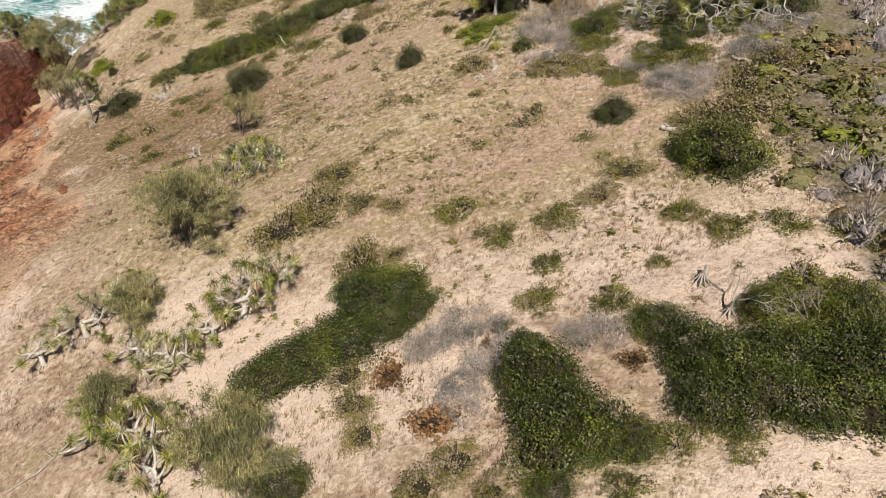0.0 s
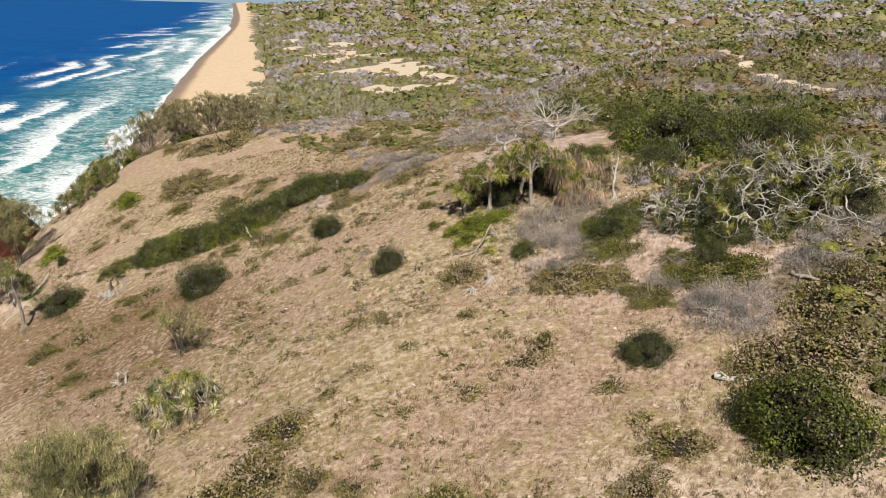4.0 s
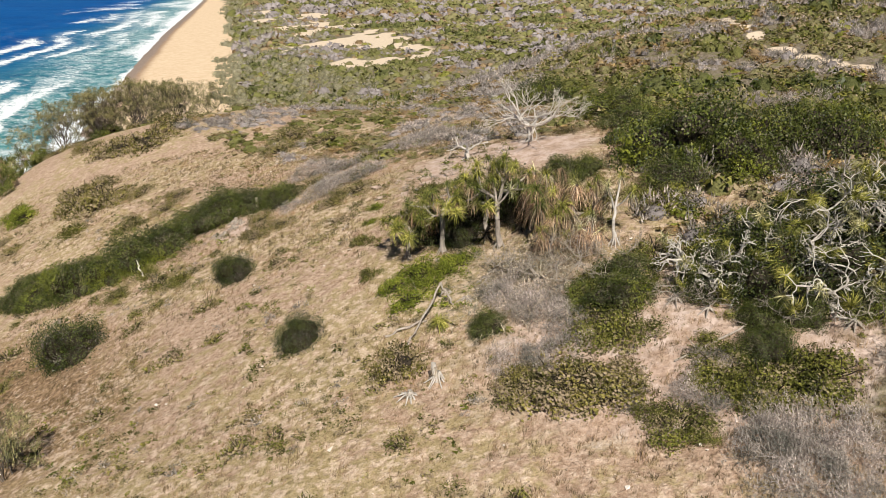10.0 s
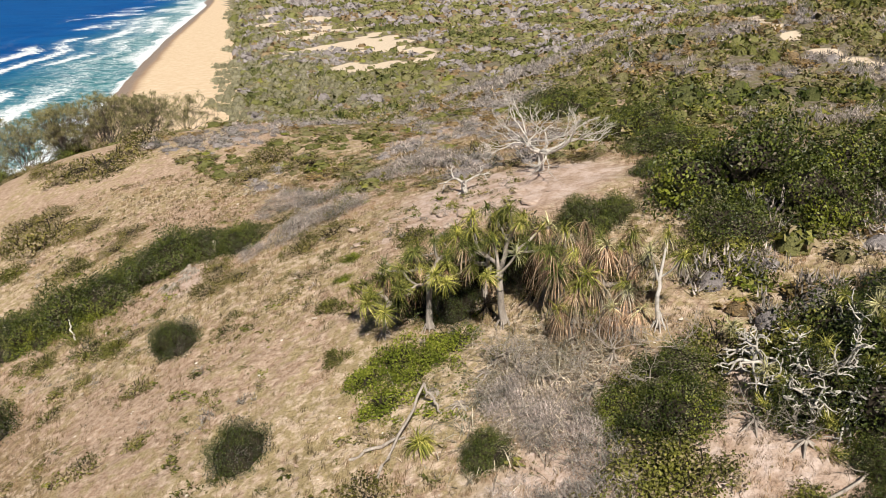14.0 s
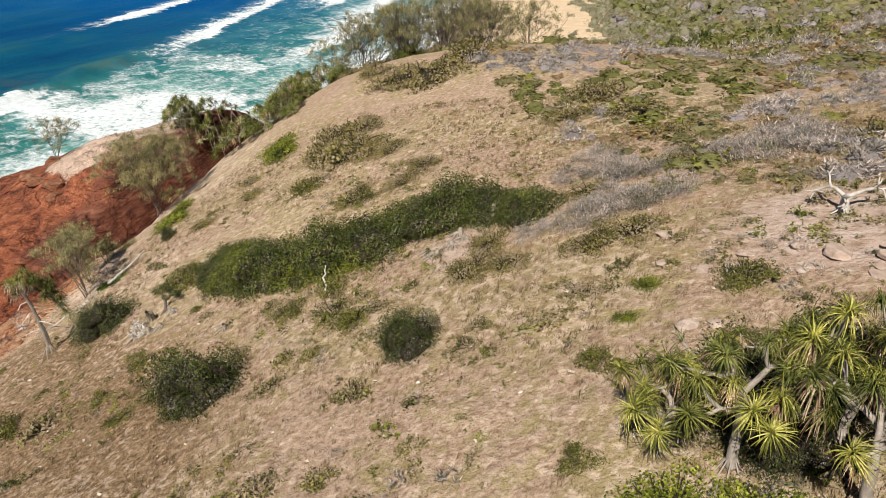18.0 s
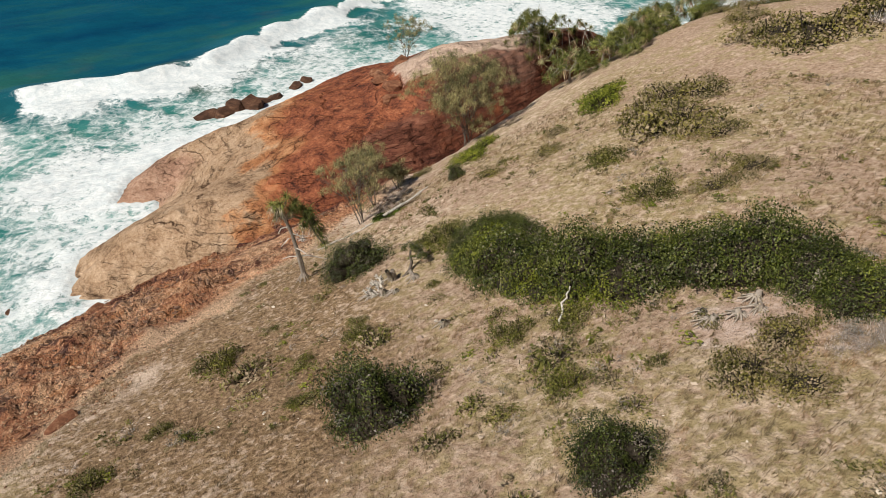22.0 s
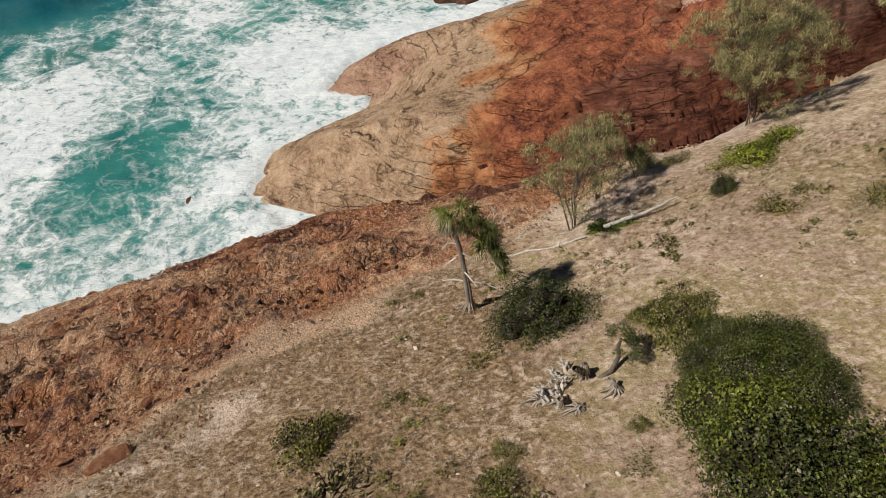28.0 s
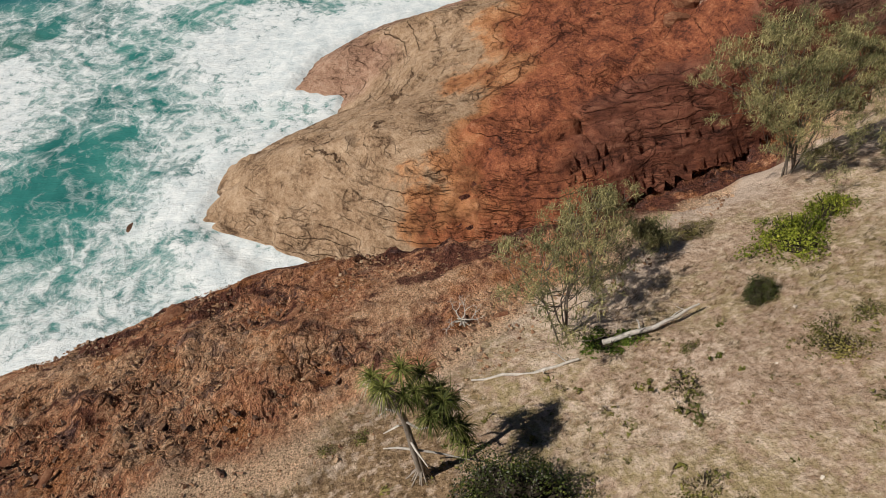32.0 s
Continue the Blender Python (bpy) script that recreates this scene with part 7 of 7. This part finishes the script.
def slabs(name, x, y, size, mat, label, r):
    """Broken bedded slabs as one mesh: skewed, tilted blocks, longer down the slope."""
    n = len(x)
    c = np.array([[-1, -1, -1], [1, -1, -1], [1, 1, -1], [-1, 1, -1], [-1, -1, 1], [1, -1, 1], [1, 1, 1], [-1, 1, 1]]) * np.array([1.5, 0.55, 0.40])
    v = c[None] * r.uniform(0.55, 1.1, (n, 8, 3)) * size[:, None, None]
    roll, a = r.uniform(-0.9, 0.5, n), 0.3 + r.normal(size=n) * 0.35
    cr, sr, ca, sa = np.cos(roll)[:, None], np.sin(roll)[:, None], np.cos(a)[:, None], np.sin(a)[:, None]
    yy, zz = v[..., 1] * cr - v[..., 2] * sr, v[..., 1] * sr + v[..., 2] * cr
    v = np.stack([v[..., 0] * ca - yy * sa, v[..., 0] * sa + yy * ca, zz + 0.45 * v[..., 0]], -1)
    v += np.stack([x, y, ground_z(x, y) - 0.15 * size + 0.08], 1)[:, None]
    q = np.array([[4, 5, 6, 7], [0, 1, 5, 4], [1, 2, 6, 5], [2, 3, 7, 6], [3, 0, 4, 7]])
    ob = part(name, mesh_np(name, v.reshape(-1, 3), ((np.arange(n) * 8)[:, None, None] + q[None]).reshape(-1, 4)), mat, None)
    return tagged(ob, label, "rocks", kind="stuff")


n = Nodes("crusted_slab")
M_SLAB = n.done(n.mix(0.5, n.ramp(n.island(), (0.0, (0.045, 0.028, 0.026)), (0.4, (0.15, 0.082, 0.055)), (0.75, (0.29, 0.16, 0.095)), (1.0, (0.38, 0.25, 0.165))), n.ramp(n.noise(3.5, 5, 0.75), (0.34, (0.03, 0.018, 0.016)), (0.52, (0.20, 0.11, 0.07)), (0.70, (0.46, 0.31, 0.21)))), 0.9, 0.15)
qx, qy = scatter(14000, -88, -36, 18, 96, r)
db, _ = along(qx, qy, BARE)
dh, _ = along(qx, qy, CLIFF_FOOT)
keep = (db < -3.0) & (dh > 2.0) & (fbm(qx * 0.11, qy * 0.11, 3, 13) + 0.5 * fbm(qx * 0.4, qy * 0.4, 2, 19) > r.uniform(-0.1, 0.5, len(qx)))
slabs("rock_slabs", qx[keep], qy[keep], 0.04 + 0.20 * r.uniform(size=int(keep.sum())) ** 4, M_SLAB, "broken dark-crusted rock slabs on the red slope", r)
qx, qy = scatter(3000, -60, 26, 5, 105, r)
db, _ = along(qx, qy, BARE)
qx, qy = qx[db > -3], qy[db > -3]
stones("pebbles", qx, qy, 0.03 + 0.10 * r.uniform(size=len(qx)) ** 4, M_PEBBLE, "pale pebbles scattered in the dry grass", r)


def scrub_mass(name, x, y, rad, high, leaves, mat, label, r, twiggy=False, leaf=1.7):
    """Many shrubs as one mesh: a few clumped crowns, turned and stretched."""
    crowns = []
    for v in range(7):
        if twiggy:
            p, w = dome(r, leaves, 1.0, 3, 0.1, (0.1, 0.9))
            w = w + 0.5 * r.normal(size=w.shape) + np.array([0, 0, 0.7])
            w /= np.linalg.norm(w, axis=1, keepdims=True)
            side = np.cross(w, r.normal(size=w.shape))
            side *= 0.38 / np.sqrt(leaves) / (np.linalg.norm(side, axis=1, keepdims=True) + 1e-6)
            crowns.append(np.stack([p - side, p + side, p + w * r.uniform(0.2, 0.45, (leaves, 1))], 1).reshape(-1, 3))
        else:
            p, w = dome(r, leaves, 1.0, 2 if leaves < 40 else 4, 0.1, (0.5, 1.15))
            crowns.append(leaf_tris(p, w, leaf / np.sqrt(leaves), r))
    z = ground_z(x, y)
    z = z + far_rise(x, y)
    out = []
    for k in range(len(x)):
        a, c = r.uniform(0, 6.28), crowns[int(r.integers(7))]
        ca, sa, q = np.cos(a) * rad[k], np.sin(a) * rad[k], r.uniform(0.75, 1.3)
        out.append(np.stack([c[:, 0] * ca * q - c[:, 1] * sa + x[k], c[:, 0] * sa * q + c[:, 1] * ca + y[k], c[:, 2] * rad[k] * high[k] + z[k] - 0.05 * rad[k]], 1))
    v = np.concatenate(out)
    ob = part(name, mesh_np(name, v, np.arange(len(v)).reshape(-1, 3)), mat, None)
    return tagged(ob, label, "scrub", kind="stuff")


def scrub_domes(name, x, y, rad, high, mat, label, r):
    """Many far shrubs as one mesh of rough low domes."""
    rings, sides = 3, 6
    th, ph = np.array([0.35, 0.95, 1.6]), np.arange(sides) * 2 * np.pi / sides
    t, q = np.meshgrid(th, ph, indexing="ij")
    u = np.stack([np.sin(t) * np.cos(q), np.sin(t) * np.sin(q), np.cos(t)], -1).reshape(-1, 3)
    i = np.arange(rings * sides).reshape(rings, sides)
    j = np.roll(i, -1, 1)
    f = np.concatenate([np.stack([i[:-1], i[1:], j[1:], j[:-1]], -1).reshape(-1, 4), [[0, 1, 2, 3], [0, 3, 4, 5]]])
    n = len(x)
    v = u[None] * r.uniform(0.80, 1.14, (n, len(u), 1)) * rad[:, None, None]
    v[..., 2] *= high[:, None]
    z = ground_z(x, y) + far_rise(x, y)
    v += np.stack([x, y, z - 0.1 * rad * high], 1)[:, None]
    ob = part(name, mesh_np(name, v.reshape(-1, 3), ((np.arange(n) * len(u))[:, None, None] + f[None]).reshape(-1, 4), True), mat, None)
    return tagged(ob, label, "scrub", kind="stuff")


def in_scrub(x, y):
    edge = np.where(x < -12, 92 + 0.92 * (-12 - x), 90.0)
    north = y > edge + 5 * fbm(x * 0.05, y * 0.05, 3, 90)
    east = (x > 21.5 + 2.5 * fbm(y * 0.1, x * 0.1, 2, 91)) | ((y > 62) & (x > 9 - 0.12 * (y - 62)) & (y < 80) & (x > 11))
    bare = np.hypot((x - 1) / 10.5, (y - 84) / 7.0) < 1
    db, _ = along(x, y, BEACH)
    dc, _ = along(x, y, CLIFF_FOOT)
    open_sand = (y > 205) & (db < 66 + 8 * fbm(x * 0.03, y * 0.03, 2, 92))
    sand = dune_share(x, y) > 0.45
    clearing = np.hypot((x + 44) / 9, (y - 158) / 6) < 1
    track = on_track(x, y) > 0.4
    return (north | east) & ~bare & ~open_sand & ~sand & ~clearing & ~track & (dc > 9)


M_GREYMASS = leaf_material("grey_scrub", (0.19, 0.160, 0.154), (0.34, 0.294, 0.286), (0.49, 0.435, 0.424), 0.9)
M_BROWNMASS = leaf_material("brown_scrub", (0.13, 0.080, 0.035), (0.24, 0.155, 0.065), (0.34, 0.25, 0.12), 0.8)
SPECIES = [("dark", LEAF["dark"], 0.17), ("green", LEAF["green"], 0.38), ("olive", LEAF["olive"], 0.56), ("lime", LEAF["lime"], 0.585), ("brown", M_BROWNMASS, 0.65), ("grey", M_GREYMASS, 9.0)]
WORDS = {"dark": "dense dark green coastal scrub", "green": "mid-green coastal scrub", "olive": "olive-green coastal scrub", "lime": "bright lime-green low scrub", "brown": "russet-brown dry scrub", "grey": "leafless lilac-grey scrub"}
TALL = {"dark": 0.95, "green": 0.75, "olive": 0.6, "lime": 0.45, "brown": 0.6, "grey": 0.7}
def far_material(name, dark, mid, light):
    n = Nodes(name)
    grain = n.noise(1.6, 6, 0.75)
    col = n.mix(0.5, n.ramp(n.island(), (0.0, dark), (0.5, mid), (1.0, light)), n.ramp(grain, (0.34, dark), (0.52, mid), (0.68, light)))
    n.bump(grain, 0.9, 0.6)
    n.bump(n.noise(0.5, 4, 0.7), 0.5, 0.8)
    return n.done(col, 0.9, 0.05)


# Mostly paler than the near leaves: distance haze is mixed into these colours.
FAR_HAZED = {
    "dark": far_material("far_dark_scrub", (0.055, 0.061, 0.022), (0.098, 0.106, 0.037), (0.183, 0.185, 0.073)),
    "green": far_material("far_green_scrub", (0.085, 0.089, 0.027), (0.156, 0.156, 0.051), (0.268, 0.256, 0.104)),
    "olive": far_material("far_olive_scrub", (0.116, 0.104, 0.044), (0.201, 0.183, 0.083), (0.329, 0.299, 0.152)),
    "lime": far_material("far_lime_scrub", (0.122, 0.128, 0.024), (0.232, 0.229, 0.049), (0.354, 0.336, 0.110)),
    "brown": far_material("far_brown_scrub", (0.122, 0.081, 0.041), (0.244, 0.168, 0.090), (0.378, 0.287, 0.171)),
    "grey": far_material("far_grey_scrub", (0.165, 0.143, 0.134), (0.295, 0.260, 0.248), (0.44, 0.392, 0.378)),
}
M_FARBELT = far_material("far_belt_scrub", (0.105, 0.096, 0.058), (0.22, 0.203, 0.13), (0.35, 0.322, 0.225))
BANDS = [(5600, -70, 85, 8, 150, (0.6, 2.1), 76), (5200, -100, 150, 140, 225, (0.8, 2.4), 46), (8500, -150, 260, 205, 340, (0.7, 2.2), 0), (9000, -230, 420, 320, 560, (1.2, 4.0), 0),
         (9000, -420, 760, 530, 960, (2.2, 6.0), 0), (8000, -800, 1400, 920, 2000, (5, 12), 0), (7000, -2000, 2600, 1900, 4650, (14, 30), 0)]
for count, x0, x1, y0, y1, (ra, rb), leaves in BANDS:
    px, py = scatter(count * 2, x0, x1, y0, y1, r)
    ok = in_scrub(px, py)
    px, py = px[ok][:count], py[ok][:count]
    rad = ra + (rb - ra) * r.uniform(size=len(px)) ** 2.0
    k1, k2 = 0.085 / ra ** 0.7, 0.020
    wide = 0.50 + 0.62 * fbm(px * k1, py * k1 * 0.6, 4, 77) + 0.40 * fbm(px * k2, py * k2 * 0.5, 3, 78) + 0.06 * r.normal(size=len(px)) + 0.05 * smooth(90, 130, py)
    wide = 0.46 + (wide - 0.46) * (1 - 0.2 * smooth(300, 1200, py))
    last = -9.0
    for kind, mat, upto in SPECIES:
        pick = (wide >= last) & (wide < upto)
        last = upto
        m = int(pick.sum())
        if m == 0:
            continue
        high = TALL[kind] * r.uniform(0.6, 1.5, m) * np.where((px[pick] < 5) & (py[pick] < 150), 0.65, 1.15)
        words = WORDS[kind] + (" spreading to the horizon" if y0 > 600 else " covering the hill behind")
        if leaves:
            scrub_domes("scrub", px[pick], py[pick], rad[pick] * (0.5 if kind == "grey" else 0.6), high, FAR_HAZED[kind], words, r)
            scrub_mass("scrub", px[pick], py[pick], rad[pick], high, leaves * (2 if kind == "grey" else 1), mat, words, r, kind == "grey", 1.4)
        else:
            scrub_domes("scrub", px[pick], py[pick], rad[pick] * 0.72, high, FAR_HAZED[kind], words, r)
            scrub_mass("scrub", px[pick], py[pick], rad[pick], high, 14, FAR_HAZED[kind], words, r, False, 1.5)
# grey-olive belt of tall trees between the sand and the scrub
u = r.uniform(size=2200) ** 1.8
by_ = 212 + 1900 * u
bx_ = np.interp(by_, [q[1] for q in BEACH], [q[0] for q in BEACH])
off = 58 + 80 * r.uniform(size=2200) ** 1.5 + 14 * fbm(by_ * 0.025, 0 * by_, 3, 130)
px, py = bx_ + off, by_ + 0.3 * off
near_y = r.uniform(222, 520, 620)
near_off = 50 + 62 * r.uniform(size=620) ** 1.3 + 16 * fbm(near_y * 0.03, 0 * near_y, 3, 131)
px = np.concatenate([px, np.interp(near_y, [q[1] for q in BEACH], [q[0] for q in BEACH]) + near_off])
py = np.concatenate([py, near_y + 0.3 * near_off])
ok = dune_share(px, py) < 0.4
px, py = px[ok], py[ok]
rad = (1.3 + 1.7 * r.uniform(size=len(px)) ** 2) * (1 + py / 800)
M_BELT = leaf_material("belt_needles", (0.13, 0.122, 0.07), (0.25, 0.235, 0.145), (0.38, 0.355, 0.24), 0.7)
tall = r.uniform(0.8, 1.4, len(px))
scrub_domes("scrub", px, py, rad * 0.55, tall, M_FARBELT, "grey-olive casuarina belt along the beach", r)
scrub_mass("scrub", px, py, rad, tall, 120, M_BELT, "grey-olive casuarina belt along the beach", r, leaf=0.75)

# low herbs in the grass
hx_, hy_ = scatter(10000, -62, 24, 4, 112, r)
db, _ = along(hx_, hy_, BARE)
thick = fbm(hx_ * 0.11, hy_ * 0.11, 4, 120) + 0.35 * smooth(26, 12, hy_) + 0.25 * smooth(84, 98, hy_) + 0.1 * smooth(-30, -5, hx_)
ok = (db > 1.5) & (thick > 0.02 + 0.35 * r.uniform(size=len(hx_))) & (np.hypot((hx_ - 1) / 9, (hy_ - 83.5) / 6) > 1)
hx_, hy_ = hx_[ok], hy_[ok]
sort = r.uniform(size=len(hx_))
for kind, lo, hi, word in (("herb", 0.0, 0.5, "small yellow-green herbs dotted through the dry grass"), ("olive", 0.5, 0.78, "small olive herbs dotted through the dry grass"), ("green", 0.78, 0.93, "small green herbs dotted through the dry grass"), ("grey", 0.93, 1.0, "small grey twiggy herbs in the dry grass")):
    m = (sort >= lo) & (sort < hi)
    rad = 0.10 + 0.50 * r.uniform(size=m.sum()) ** 2.5
    tagged(scrub_mass("herbs", hx_[m], hy_[m], rad, r.uniform(0.3, 0.7, m.sum()), 30, M_GREYMASS if kind == "grey" else LEAF[kind], word, r, kind == "grey"), word, "herbs", kind="stuff")

# broad-leaved low plants in groups on the western grass
hx_, hy_ = scatter(2600, -50, 2, 50, 98, r)
db, _ = along(hx_, hy_, BARE)
thick = fbm(hx_ * 0.16, hy_ * 0.16, 4, 121) + 0.25 * smooth(-44, -12, hx_)
ok = (db > 2.5) & (thick > 0.12 + 0.30 * r.uniform(size=len(hx_)))
hx_, hy_ = hx_[ok], hy_[ok]
sort = r.uniform(size=len(hx_))
for kind, lo, hi, word in (("olive", 0.0, 0.42, "low silvery-olive leafy plants in the grass"), ("green", 0.42, 0.72, "low mid-green leafy plants in the grass"), ("grey", 0.72, 0.88, "low lilac-grey twiggy plants in the grass"), ("lime", 0.88, 1.0, "low yellow-green leafy plants in the grass")):
    m = (sort >= lo) & (sort < hi)
    rad = 0.30 + 0.55 * r.uniform(size=m.sum()) ** 2
    tagged(scrub_mass("herbs", hx_[m], hy_[m], rad, r.uniform(0.45, 0.8, m.sum()), 90, M_GREYMASS if kind == "grey" else LEAF[kind], word, r, kind == "grey", 1.25), word, "herbs", kind="stuff")
